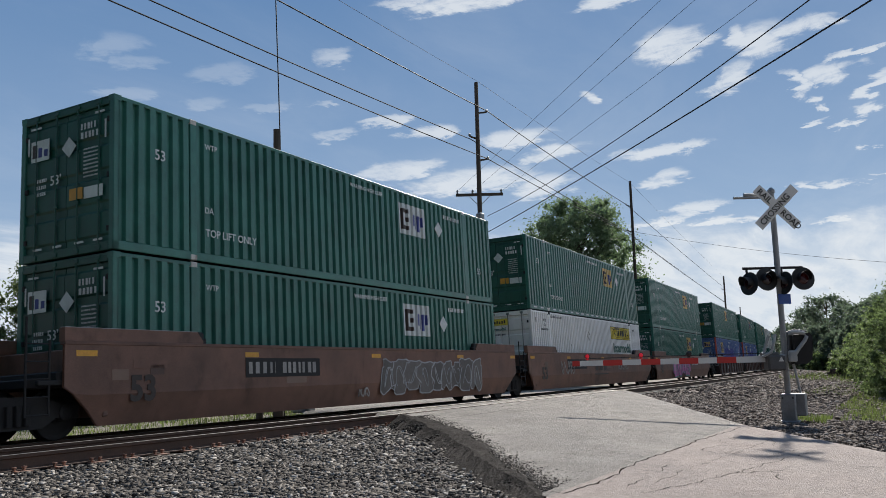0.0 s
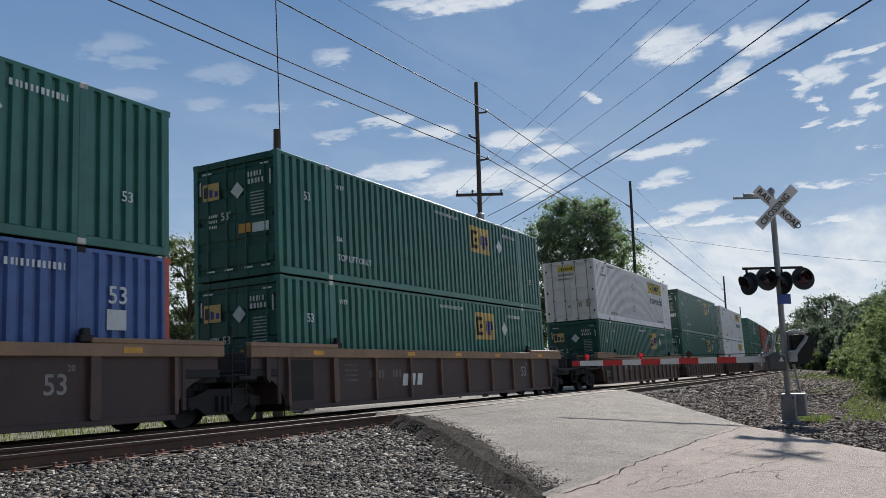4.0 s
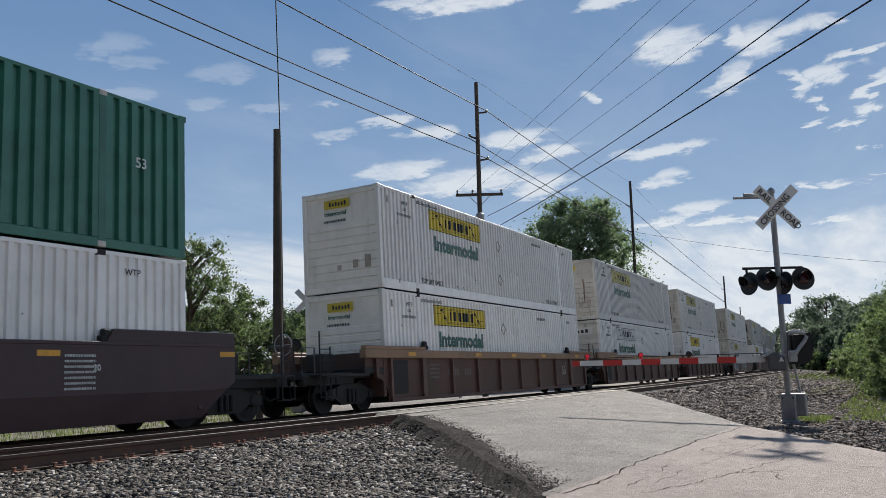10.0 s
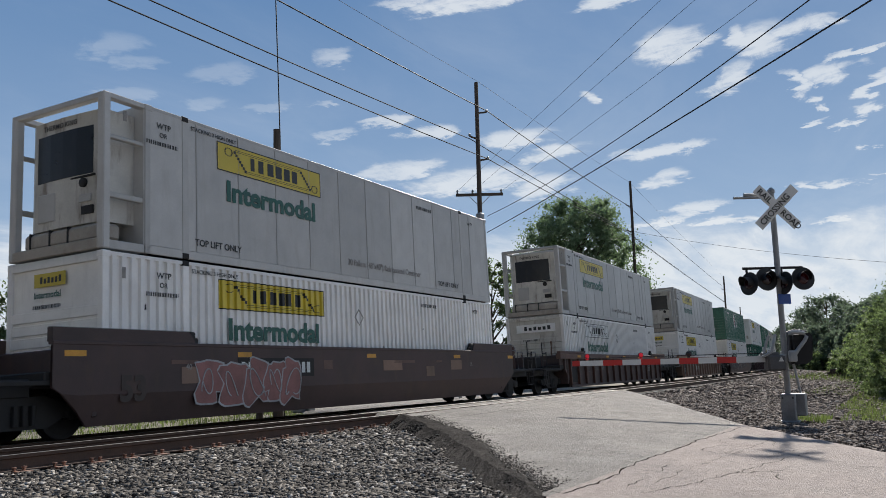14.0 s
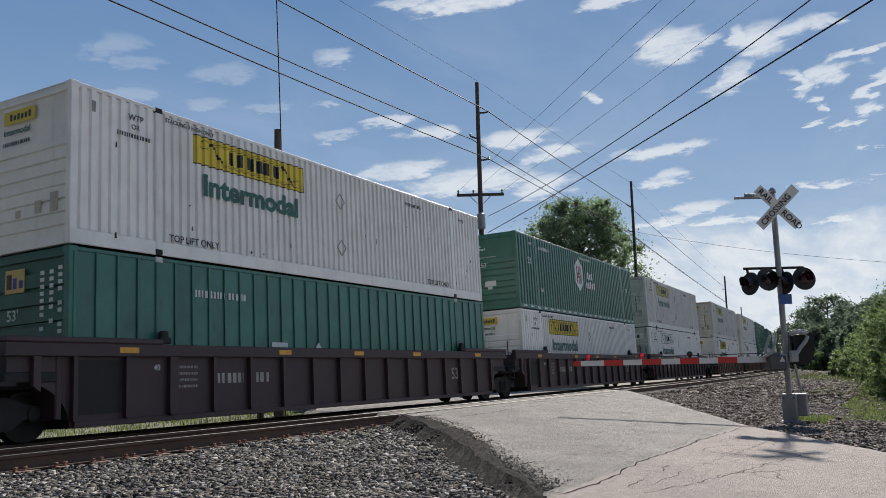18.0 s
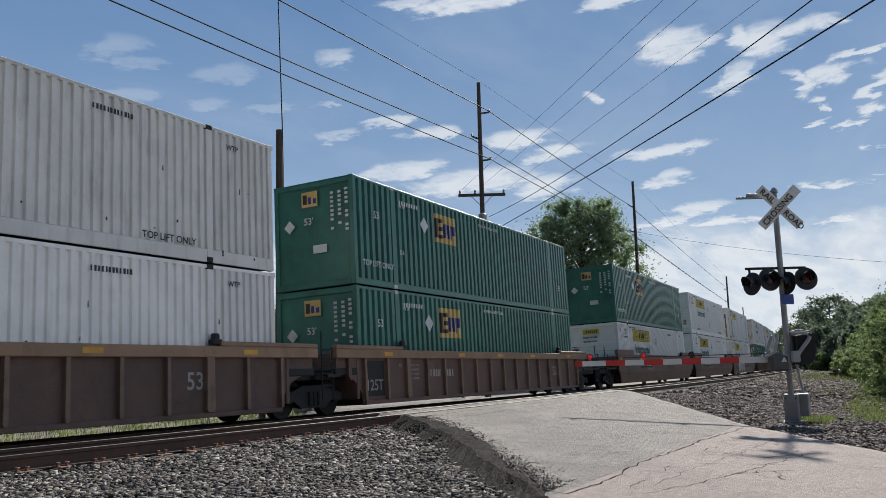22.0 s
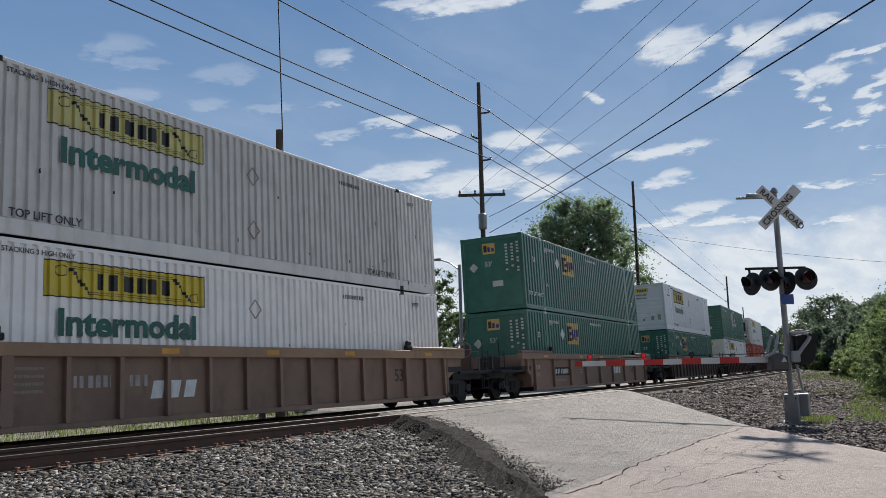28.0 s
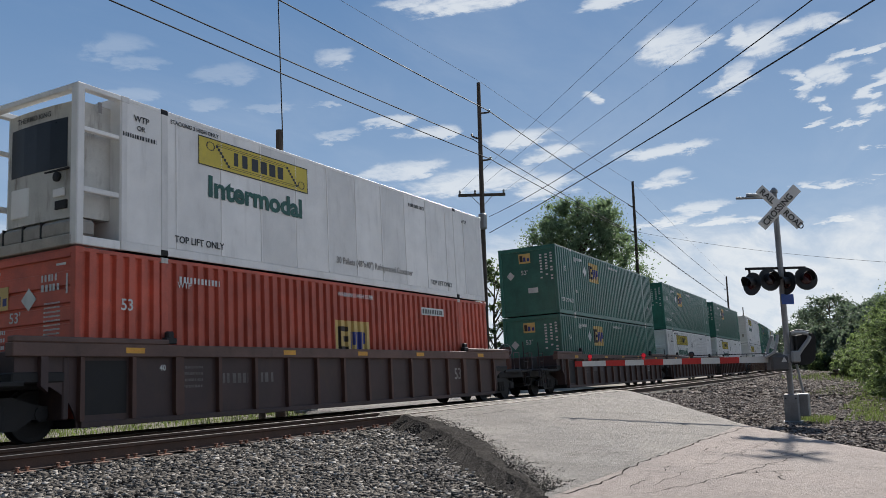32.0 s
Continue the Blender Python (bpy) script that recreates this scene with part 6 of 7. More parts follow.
def car_marks(root, style, scrawl):
    y = -1.512 if style[0] == "S" else -1.402
    grey = M["mark_white"] if style != "S_brown" else M["mark_grey"]
    if style[0] == "S":
        word(root, "53", 0.2, 0.6, 0.44, "mark_white" if style == "S_maroon" else "ink_brown", y)
        if style == "S_maroon":
            for k in range(4):
                u = 9.4 + k * 0.64
                part("brand_mark", Solid().prism([(u, 0.85), (u + 0.5, 0.85), (u + 0.6, 1.16), (u + 0.1, 1.16)], 1, y, y + 0.003), M["mark_white"], root)
            part("underline", Solid().prism([(9.2, 0.72), (12.0, 0.76), (12.0, 0.8), (9.25, 0.78)], 1, y, y + 0.003), M["mark_white"], root)
            rows_of_bars(root, grey, [(4.6, 0.9, 1.1, 0.24), (6.0, 0.9, 1.2, 0.24), (8.1, 1.0, 0.8, 0.08)], side_y=y, seed=5)
            rows_of_bars(root, grey, [(13.3, 1.35 - k * 0.09, 0.6, 0.04) for k in range(7)], side_y=y, seed=8)
        else:
            rng = random.Random(17 + scrawl)
            for _ in range(9):      # squares where old marks were painted over
                u, z, w, h = rng.uniform(-0.6, 15.0), rng.uniform(0.75, 1.25), rng.uniform(0.3, 1.1), rng.uniform(0.16, 0.36)
                part("paint_patch", Solid().box(u, u + w, y + 0.006, y + 0.009, z, min(z + h, 1.3)), M[rng.choice(("car_tan", "car_rust", "car_brown", "car_pale"))], root)
            if style == "S_brown" and scrawl == 1:
                rows_of_bars(root, M["mark_white"], [(10.0, 1.0, 0.72, 0.21), (10.95, 1.0, 1.35, 0.21)], side_y=y, seed=5)
                part("data_box", Solid().box(9.35, 9.65, y, y + 0.003, 0.98, 1.24), M["black_steel"], root)
            else:
                rows_of_bars(root, grey, [(3.3, 1.02, 0.85, 0.24), (4.4, 1.02, 1.2, 0.24)], side_y=y, seed=5)
                part("dark_plate", Solid().box(3.2, 5.75, y + 0.0025, y + 0.006, 0.94, 1.34), M["black_steel"], root)
            if style == "S_light":
                blocks(root, [(9.6 + k * 0.55, 0.85) for k in range(3)], 0.45, 0.42, M["ink_brown"], side_y=y)
    else:
        word(root, "53", 13.4, 0.75, 0.34, "ink_brown" if style in ("R_tan", "R_pale") else "mark_grey", y)
        if style == "R_pale":
            part("dark_plate", Solid().box(2.15, 3.98, y - 0.0005, y + 0.004, 0.72, 1.05), M["black_steel"], root, "black panel for the car number")
            rows_of_bars(root, M["mark_white"], [(2.25, 0.79, 0.62, 0.19), (3.0, 0.79, 0.9, 0.19)], side_y=y - 0.004, seed=5)
            rows_of_bars(root, M["mark_grey"], [(0.3, 1.0, 0.4, 0.14), (0.3, 0.72, 0.36, 0.14), (2.4, 0.5, 1.2, 0.06), (5.3, 0.9, 0.5, 0.05), (5.35, 0.8, 0.4, 0.05)], side_y=y, seed=8)
            for k in range(3):
                u = 10.35 + k * 0.42
                part("brand_mark", Solid().prism([(u, 0.72), (u + 0.3, 0.72), (u + 0.38, 1.02), (u + 0.08, 1.02)], 1, y - 0.003, y), M["mark_white"], root)
            if scrawl:
                graffiti(root, scrawl, y)
            return
        if style in ("R_rust", "R_tan"):
            word(root, "125T", 0.12 if style == "R_rust" else 0.15, 0.55, 0.28, "mark_grey", y - 0.002)
        part("dark_plate", Solid().box(0.08, 1.0, y - 0.0005, y + 0.004, 0.4, 1.3), M["black_steel"], root)
        faint = M["spray_dull"] if style in ("R_dark", "R_brown", "R_sill") else M["mark_grey"]
        rows_of_bars(root, faint, [(0.25, 1.12, 0.6, 0.09), (3.4, 0.85, 0.75, 0.2), (4.55, 0.85, 0.5, 0.2)], side_y=y, seed=5)
        rows_of_bars(root, faint, [(2.3, 1.15 - k * 0.12, 0.55, 0.05) for k in range(4)], side_y=y, seed=8)
        if style in ("R_sill", "R_tan"):
            for k in range(3):
                u = 5.02 + k * 0.4
                part("brand_mark", Solid().prism([(u, 0.62), (u + 0.27, 0.62), (u + 0.35, 0.94), (u + 0.08, 0.94)], 1, y - 0.003, y), M["mark_white"], root)
    if scrawl:
        graffiti(root, scrawl, -1.512 if style[0] == "S" else -1.402)
    if style not in ("S_brown", "S_low"):
        mk, zz = "mark_white" if "maroon" in style or style == "R_dark" else "mark_grey", 1.12
        for u, txt in ((LEN - 2.3, "20"), (1.75, "40")):
            word(root, txt, u, zz, 0.11, mk, y - 0.003, name="load_mark")


def blob(u, z, w, h, phase, grow=0.0, lean=0.18):
    """A leaning, pointed letter-like outline with notches."""
    pts = []
    for k in range(18):
        a = k * math.pi / 9
        c, q = math.cos(a), math.sin(a)
        r = 1 + 0.17 * math.sin(3 * a + phase) + 0.14 * math.sin(5 * a + 2 * phase) + 0.12 * math.sin(7 * a + 3 * phase)
        du = (w / 2 * r + grow) * math.copysign(abs(c) ** 0.55, c)
        dz = (h / 2 * min(r, 1.05) + grow) * math.copysign(abs(q) ** 0.55, q)
        pts.append((u + du + lean * dz, z + dz))
    return pts


def graffiti(root, seed, y):
    """Sprayed bubbles, loops and strokes, abstract."""
    rng = random.Random(seed)
    if seed == 1:
        u = 4.2
        for k in range(6):
            w, h, ph = rng.uniform(0.85, 1.1), rng.uniform(1.0, 1.12), rng.uniform(0, 6)
            z = 0.9 + rng.uniform(-0.04, 0.04)
            d = 0.0008 * k
            part("sprayed_outline", Solid().prism(blob(u, z, w, h, ph, 0.07), 1, y - 0.004 - d, y), M["paint_teal"], root)
            part("sprayed_shape", Solid().prism(blob(u, z, w, h, ph), 1, y - 0.0045 - d, y), M["paint_pink"], root)
            part("sprayed_shape", Solid().prism(blob(u + rng.uniform(-0.1, 0.1), z + rng.uniform(-0.15, 0.2), w * 0.28, h * 0.4, ph + 1), 1, y - 0.005 - d, y), M["paint_teal" if k % 2 else "paint_silver"], root)
            part("sprayed_stroke", strokes(rng, u - w * 0.42, 1, z - h * 0.42, h * 0.84, y - 0.003, d, 0.6), M["paint_silver"], root)
            u += w * 0.9
        mats, x0, count, z0, hh = ["car_rust"], 10.3, 4, 1.3, 0.22
    elif seed == 7:
        mats, x0, count, z0, hh = ["paint_silver"], 11.3, 5, 1.36, 0.2
        part("sprayed_stroke", strokes(rng, 8.4, 6, 0.55, 0.42, y, 0.0), M["mark_grey"], root)
    elif seed == 3:       # dull grey bubbles with pale rims
        bubbles(root, rng, 8.4, 14.0, y, "spray_dull", "paint_silver", None)
        mats, x0, count, z0, hh = ["mark_grey"], 7.3, 3, 0.4, 0.2
    elif seed == 9:       # a faded red piece
        bubbles(root, rng, 2.0, 4.6, y, "spray_red", "paint_silver", None)
        return
    elif seed == 4:
        bubbles(root, rng, 2.3, 7.0, y, "paint_silver", "mark_white", None)
        return
    elif seed == 5:       # silver bubbles, then black shapes rimmed in white
        bubbles(root, rng, -0.3, 2.6, y, "paint_silver", "mark_grey", "mark_black")
        bubbles(root, rng, 5.7, 10.0, y, "mark_black", "mark_white", None)
        mats, x0, count, z0, hh = ["mark_grey"], 4.6, 5, 0.3, 0.22
    elif seed == 8:       # pale ghosts of old tags and a dark mark of three shapes
        part("sprayed_stroke", strokes(rng, 2.4, 4, 0.75, 0.5, y, 0.0), M["mark_grey"], root)
        part("sprayed_stroke", strokes(rng, 10.6, 5, 0.85, 0.45, y, 0.0), M["mark_grey"], root)
        for k in range(3):
            u = 6.9 + 0.64 * k
            part("brand_mark", Solid().prism([(u, 0.85), (u + 0.46, 0.85), (u + 0.56, 1.3), (u + 0.1, 1.3)], 1, y - 0.001, y + 0.002), M["ink_brown"], root)
        part("underline", Solid().box(6.8, 8.9, y - 0.001, y + 0.002, 0.66, 0.72), M["ink_brown"], root)
        return
    else:                 # thin pale loops
        for u, n, z, h in ((0.0, 3, 0.35, 1.0), (3.1, 4, 0.45, 0.95), (6.7, 6, 0.5, 0.8)):
            part("sprayed_stroke", strokes(rng, u, n, z, h, y, 0.0, 0.5), M["mark_grey"], root)
        return
    x = x0
    for k in range(count):
        w = hh * rng.uniform(0.6, 0.95)
        part("sprayed_stroke", strokes(rng, x, 1, z0, hh * rng.uniform(0.85, 1.1), y - (0.0 if y < -1.45 or z0 < 1.3 else 0.1), 0.0003 * k), M[mats[-1]], root)
        x += w * rng.uniform(0.95, 1.2)


def bubbles(root, rng, x0, x1, y, fill, rim, line):
    """A row of sprayed bubble shapes between x0 and x1."""
    u, k = x0, 0
    while u < x1:
        w, h, ph, d = rng.uniform(0.55, 0.95), rng.uniform(0.72, 0.98), rng.uniform(0, 6), 0.0007 * k
        z = 0.86 + rng.uniform(-0.05, 0.05)
        part("sprayed_outline", Solid().prism(blob(u + w / 2, z, w, h, ph, 0.035), 1, y - 0.004 - d, y), M[rim], root)
        part("sprayed_shape", Solid().prism(blob(u + w / 2, z, w, h, ph), 1, y - 0.0045 - d, y), M[fill], root)
        part("sprayed_stroke", strokes(rng, u + w * 0.2, 1, z - h * 0.32, h * 0.62, y - 0.001, d, 0.55), M[line or rim], root)
        u += w * 0.88
        k += 1


def strokes(rng, x, count, z0, h, y, out, thin=1.0):
    """Looping hand-drawn lines."""
    s = Solid()
    for k in range(count):
        w, p1, p2, f = h * rng.uniform(0.6, 0.95), rng.uniform(0, 6), rng.uniform(0, 6), rng.uniform(1.2, 1.9)
        pts = [(x + w * (0.5 + 0.5 * math.cos(a + p1)), z0 + h * (0.5 + 0.48 * math.sin(a * f + p2))) for a in [i * 0.3 for i in range(20)]]
        wid = (0.02 + 0.018 * h) * thin
        for p, q in zip(pts, pts[1:]):
            d = Vector((q[0] - p[0], q[1] - p[1]))
            n = Vector((-d.y, d.x)).normalized() * wid * rng.uniform(0.6, 0.9)
            s.prism([(p[0] - n.x, p[1] - n.y), (q[0] - n.x, q[1] - n.y), (q[0] + n.x, q[1] + n.y), (p[0] + n.x, p[1] + n.y)], 1, y - 0.012 - out, y - 0.005)
        x += w * 1.05
    return s


# place on the train at 0 s, car style, scrawl, upper box, lower box
E_, B_, R_, HG, HR = "emp", "emp_blue", "emp_red", "hub_green", "hub_red"
CONSIST = [
    (-9.35, "S_brown", 0, "emp D", "emp D"), (10.20, "S_brown", 3, "emp_white D", "emp_white D"), (29.80, "S_brown", 8, "emp D dash", "jb D"), (49.34, "S_brown", 1, "emp D", "emp D"),
    (72.63, "R_sill", 7, "emp_mid D", "emp_blue D"), (92.30, "R_sill", 0, "emp_worn D", "emp_blue D"), (111.72, "R_sill", 0, "emp D", "emp D"),
    (135.35, "R_rust", 0, "jb D", "emp D"), (154.80, "R_rust", 0, "emp D dash", "emp D"), (174.12, "R_rust", 0, "jb D", "jb_plate D"),
    (197.44, "S_maroon", 0, "hub_green F dash", "hub_green D"), (216.88, "S_maroon", 0, "hub_red F", "emp_red F"), (236.24, "S_maroon", 0, "hub_green F", "jb F"),
    (259.56, "R_brown", 0, "jb F", "jb F"), (278.97, "R_brown", 0, "jb_dirty F", "jb_mono F"), (298.36, "R_brown", 0, "jb_dirty F", "jb F"),
    (321.66, "S_low", 5, "jb_dirty F", "jb_dirty F"), (344.87, "S_dark", 9, "reefer_old F", "jb F"), (368.30, "R_dark", 0, "reefer_old F", "jb_mono F"), (391.30, "R_tan", 0, "reefer_old F", "jb F"),
    (414.43, "S_low_maroon", 2, "hub_green F", "jb F"), (437.64, "R_maroon", 0, "jb F", "emp_wide F"), (457.08, "R_maroon", 0, "hub_green F dash", "jb F"), (476.48, "R_maroon", 0, "jb_dirty F", "jb_mono F"),
    (499.75, "R_rust", 0, "jb_dirty F", "jb F"), (519.25, "R_rust", 0, "jb_dirty F", "jb_mono F"), (538.62, "R_rust", 0, "emp F", "emp F"),
    (562.02, "S_light", 0, "emp F", "jb F"), (581.46, "S_light", 0, "jb F", "jb F"), (600.89, "S_light", 4, "jb_smooth F", "jb F"),
    (623.97, "R_tan", 0, "jb_mono F", "emp F"), (644.10, "R_tan", 0, "jb_dirty F", "jb F"), (663.66, "R_tan", 0, "jb_dirty F", "jb F"), (686.90, "R_pale", 0, "emp F", "emp F"),
    (710.25, "R_dark", 0, "jb_new F", "emp F"), (733.70, "R_dark", 0, "hub_green F dash", "jb F"), (757.17, "R_dark", 0, "reefer F", "emp_red F"),
    (780.57, "R_dark", 0, "emp F", "emp F"), (800.0, "R_dark", 0, "emp F", "jb F"), (819.4, "R_dark", 0, "emp F", "jb F"), (842.7, "R_rust", 0, "jb F", "jb F"),
    (862.1, "R_rust", 0, "emp F", "emp F"), (881.5, "R_rust", 0, "jb F", "emp F"), (904.8, "S_brown", 0, "emp F", "jb F"),
]
SPEED, SLOWING = 24.35, 0.03066
ROLLING = []


def build_train():
    boxes, cars = {}, {}

    def stamped(cache, key, maker):
        if key not in cache:
            cache[key] = maker()
            return cache[key]
        return copy_thing(cache[key], Matrix.Identity(4))

    for i, (s, style, scrawl, upper, lower) in enumerate(CONSIST):
        gap_near = s - CONSIST[i - 1][0] if i else 30
        gap_far = CONSIST[i + 1][0] - s if i + 1 < len(CONSIST) else 30
        near, far = ("joint" if g < 21 else "coupler" for g in (gap_near, gap_far))
        ROLLING.append((stamped(cars, (style, near, far, scrawl), lambda: well_car(style, near, far, scrawl)), s, 0.0))
        for spec, z in ((lower, 0.352), (upper, 3.284)):
            kind, orient, *more = spec.split()
            ROLLING.append((stamped(boxes, spec, lambda: container(kind, orient, bool(more))), s, z))


def motions():
    """The whole train rolls along the curve towards the camera and past it."""
    for ob, s0, z in ROLLING:
        rows = []
        for k in range(33):
            t = float(k)
            s = s0 - (SPEED * t - SLOWING * t * t)
            rows.append((t, rail_pose(s + LEN / 2) @ Matrix.Translation((-LEN / 2, 0, z))))
        walk(ob, rows)


build_train()

# ------------------------------------------------------------------ crossing signals


def crossbuck(parent, x0, y0, z0, turn):
    """Two crossed blades; turn is the way they face, in degrees."""
    m = Matrix.Translation((x0, y0, z0)) @ Euler((0, 0, radians(turn))).to_matrix().to_4x4()
    for k, ang in enumerate((45, -45)):
        r = m @ Euler((0, radians(ang), 0)).to_matrix().to_4x4()
        blade = part("blade", Solid().block(-0.61, 0.61, -0.008 + k * 0.008, 0.0 + k * 0.008, -0.115, 0.115, 0.004), M["sign_white"], parent, "white reflective sign blade", at=r)
        for txt, x in ((("RAIL", -0.55), ("ROAD", 0.14)) if k == 0 else (("CROSSING", -0.53),)):
            part("lettering", lettering(txt, 0.14, M["sign_black"], 0.02), None, blade, at=on_side(x, -0.068, -0.016 + k * 0.006, 0.98))


def flasher(parent, x, y, z, turn, lit, tilt=-6):
    m = Matrix.Translation((x, y, z)) @ Euler((0, 0, radians(turn))).to_matrix().to_4x4() @ Euler((radians(tilt), 0, 0)).to_matrix().to_4x4()
    disc = part("background", Solid().lathe([(0.255, -0.004), (0.255, 0.008), (0.16, 0.03), (0.12, 0.12), (0.06, 0.14)], (0, 0, 0), (0, 1, 0), 28), M["sign_black"], parent, "round black background plate", at=m)
    hood = Solid()
    n = 14
    for r, yy in ((0.135, -0.01), (0.13, -0.26)):
        for k in range(n + 1):
            a = math.pi * (-0.12 + 1.24 * k / n)
            hood.v.append((r * math.cos(a), yy + (0.0 if yy > -0.1 else 0.09 * (1 - math.sin(max(0, min(math.pi, a))))), r * math.sin(a)))
    hood.f = [(k, k + 1, n + 2 + k, n + 1 + k) for k in range(n)]
    part("hood", hood, M["sign_black"], disc)
    part("lens", Solid().lathe([(0.125, 0.0), (0.11, -0.02), (0.06, -0.032), (0.01, -0.036)], (0, -0.006, 0), (0, 1, 0), 22), M["lens_faint"] if lit else M["lens_dim"], disc, "red lens")


def build_signal():
    base = Vector((20.0, -11.02, -0.24))
    sig = thing("crossing_signal", "aluminium crossing signal mast with crossbuck and four flashers", "railway signal", at=Matrix.Translation(base))
    lean = Euler((0, radians(-1.6), 0)).to_matrix().to_4x4()
    part("mast", Solid().tube([(0, 0, 0.55), (0, 0, 5.05)], 0.063, 16), M["aluminium"], sig, at=lean)
    part("mast_cap", Solid().lathe([(0.08, 0), (0.08, 0.06), (0.03, 0.12)], (-0.14, 0, 5.05), (0, 0, 1), 14), M["aluminium"], sig)
    foot = part("junction_base", Solid().block(-0.15, 0.15, -0.15, 0.15, 0.0, 0.6, 0.02).block(-0.2, 0.2, -0.2, 0.2, -0.25, 0.03, 0.02), M["aluminium"], sig, "cast junction box at the foot")
    part("bolt_row", Solid().block(-0.17, -0.15, -0.12, -0.09, 0.5, 0.53, 0.005).block(-0.17, -0.15, 0.09, 0.12, 0.5, 0.53, 0.005), M["black_steel"], foot)
    part("cable_box", Solid().block(0.02, 0.3, -0.34, -0.1, 0.12, 0.6, 0.02), M["grey_steel"], sig, "grey cable box")
    face = -61.0     # turned to the road
    mx = lambda z: -0.0279 * z
    crossbuck(sig, mx(4.7) - 0.06, -0.10, 4.71, face)
    part("bell_arm", Solid().tube([(mx(4.9), 0, 5.0), (mx(4.9) - 0.28, 0.55, 5.02)], 0.04, 10), M["aluminium"], sig)
    part("top_arm", Solid().tube([(mx(4.9) - 0.1, 0.15, 4.95), (mx(4.9) - 0.42, 0.75, 4.95)], 0.03, 10), M["aluminium"], sig)
    z = 3.02
    d = Vector((math.cos(radians(face)), math.sin(radians(face)), 0))
    part("flasher_arm", Solid().tube([Vector((mx(z), 0, z + 0.34)) + d * u for u in (-0.78, 0.55)], 0.03, 10), M["black_steel"], sig)
    for u, lit, turn in ((-0.70, False, -124), (-0.31, False, -52), (0.075, False, -131), (0.495, True, face)):
        p = Vector((mx(z), 0, z)) + d * u
        drop = 0.0 if lit or turn == -52 else 0.09
        q = Vector((-d.y, d.x, 0)) * -0.12
        flasher(sig, p.x + q.x, p.y + q.y, z + 0.08 - drop, turn, lit)
        part("hanger", Solid().tube([p + Vector((0, 0, 0.34)), p + q * 0.5 + Vector((0, 0, 0.1 - drop))], 0.026, 8), M["black_steel"], sig)
    part("notice", Solid().block(-0.15, 0.15, -0.006, 0.0, -0.11, 0.11, 0.004), M["blue_sign"], sig, "small blue notice plate", at=Matrix.Translation((mx(2.6), -0.06, 2.66)) @ Euler((0, 0, radians(face + 10))).to_matrix().to_4x4() @ Matrix.Translation((0, -0.06, 0)))

    gate = thing("crossing_gate", "lowered red and white striped crossing gate arm", "gate", at=Matrix.Translation((19.85, -10.95, 1.12)))
    root, tip = Vector((0, 0, 0)), Vector((-2.2, 4.0, 0.02))
    along = (tip - root).normalized()
    ang = math.atan2(along.y, along.x)
    m = Euler((0, 0, ang)).to_matrix().to_4x4()
    length = (tip - root).length
    arm = part("arm", Solid().prism([(0.35, -0.068), (length, -0.056), (length, 0.056), (0.35, 0.068)], 1, -0.012, 0.012), M["sign_white"], gate, "white arm board", at=m)
    k = 0
    u = length - 0.16
    while u > 1.0:
        w = 0.2 if k == 0 else 0.42
        part("stripe", Solid().box(u - (0.0 if k == 0 else w / 2), u + (0.16 if k == 0 else w / 2), -0.015, 0.015, -0.058 - 0.012 * (length - u) / length, 0.058 + 0.012 * (length - u) / length), M["red_sheet"], arm, "red stripe")
        u -= 0.72 if k == 0 else 0.83
        k += 1
    for u, lit in ((length - 0.33, True), (length - 1.5, True), (length - 2.55, False)):
        lamp = part("arm_lamp", Solid().lathe([(0.03, -0.05), (0.046, -0.03), (0.046, 0.03), (0.03, 0.05)], (u, 0, 0.15), (0, 1, 0), 14).block(u - 0.03, u + 0.03, -0.02, 0.02, 0.07, 0.12, 0.005), M["lamp_red"] if lit else M["lens_dim"], arm, "small red lamp")
        part("lamp_hood", Solid().lathe([(0.06, -0.025), (0.06, 0.025)], (u, 0, 0.15), (0, 1, 0), 14), M["sign_black"], lamp)
    part("arm_cable", Solid().tube([(0.4, -0.02, 0.13), (length - 1.7, -0.02, 0.115), (length - 0.3, -0.02, 0.10)], 0.01, 6), M["sign_black"], arm)
    part("mechanism", Solid().block(-0.06, 0.34, -0.16, 0.16, -0.26, 0.08, 0.04).block(0.06, 0.42, -0.12, 0.12, 0.02, 0.14, 0.03), M["dark_steel"], gate, "dark gate motor housing", at=m)
    part("hazard_mark", Solid().prism([(0.0, -0.06), (0.12, -0.06), (0.06, 0.05)], 1, 0.162, 0.165), M["sign_white"], gate, at=m)
    for yy in (-0.22, 0.22):
        part("lift_arm", Solid().tube([(0.16, yy * 0.8, 0.52), (0.22, yy, 0.34), (0.28, yy, 0.15), (0.44, yy * 0.5, 0.05)], 0.032, 8), M["grey_paint"], gate, at=m)
        part("support_arm", Solid().tube([(-0.16, yy, 0.56), (-0.34, yy, 0.56), (-0.46, yy, 0.53), (-0.5, yy, 0.46), (-0.46, yy, 0.38), (-0.32, yy, 0.22), (-0.19, yy, 0.04)], 0.042, 10), M["grey_paint"], gate, "curved grey support arm", at=m)
        part("pivot_block", Solid().block(-0.26, -0.08, yy - 0.05, yy + 0.05, -0.08, 0.17, 0.025), M["grey_paint"], gate, at=m)
        part("counterweight", Solid().prism([(-0.25, 0.5), (-0.6, 0.55), (-0.66, 0.45), (-0.62, -0.02), (-0.5, -0.12), (-0.26, -0.14)], 1, yy * 0.5 - 0.05, yy * 0.5 + 0.05), M["black_steel"], gate, "black counterweight plate", at=m)
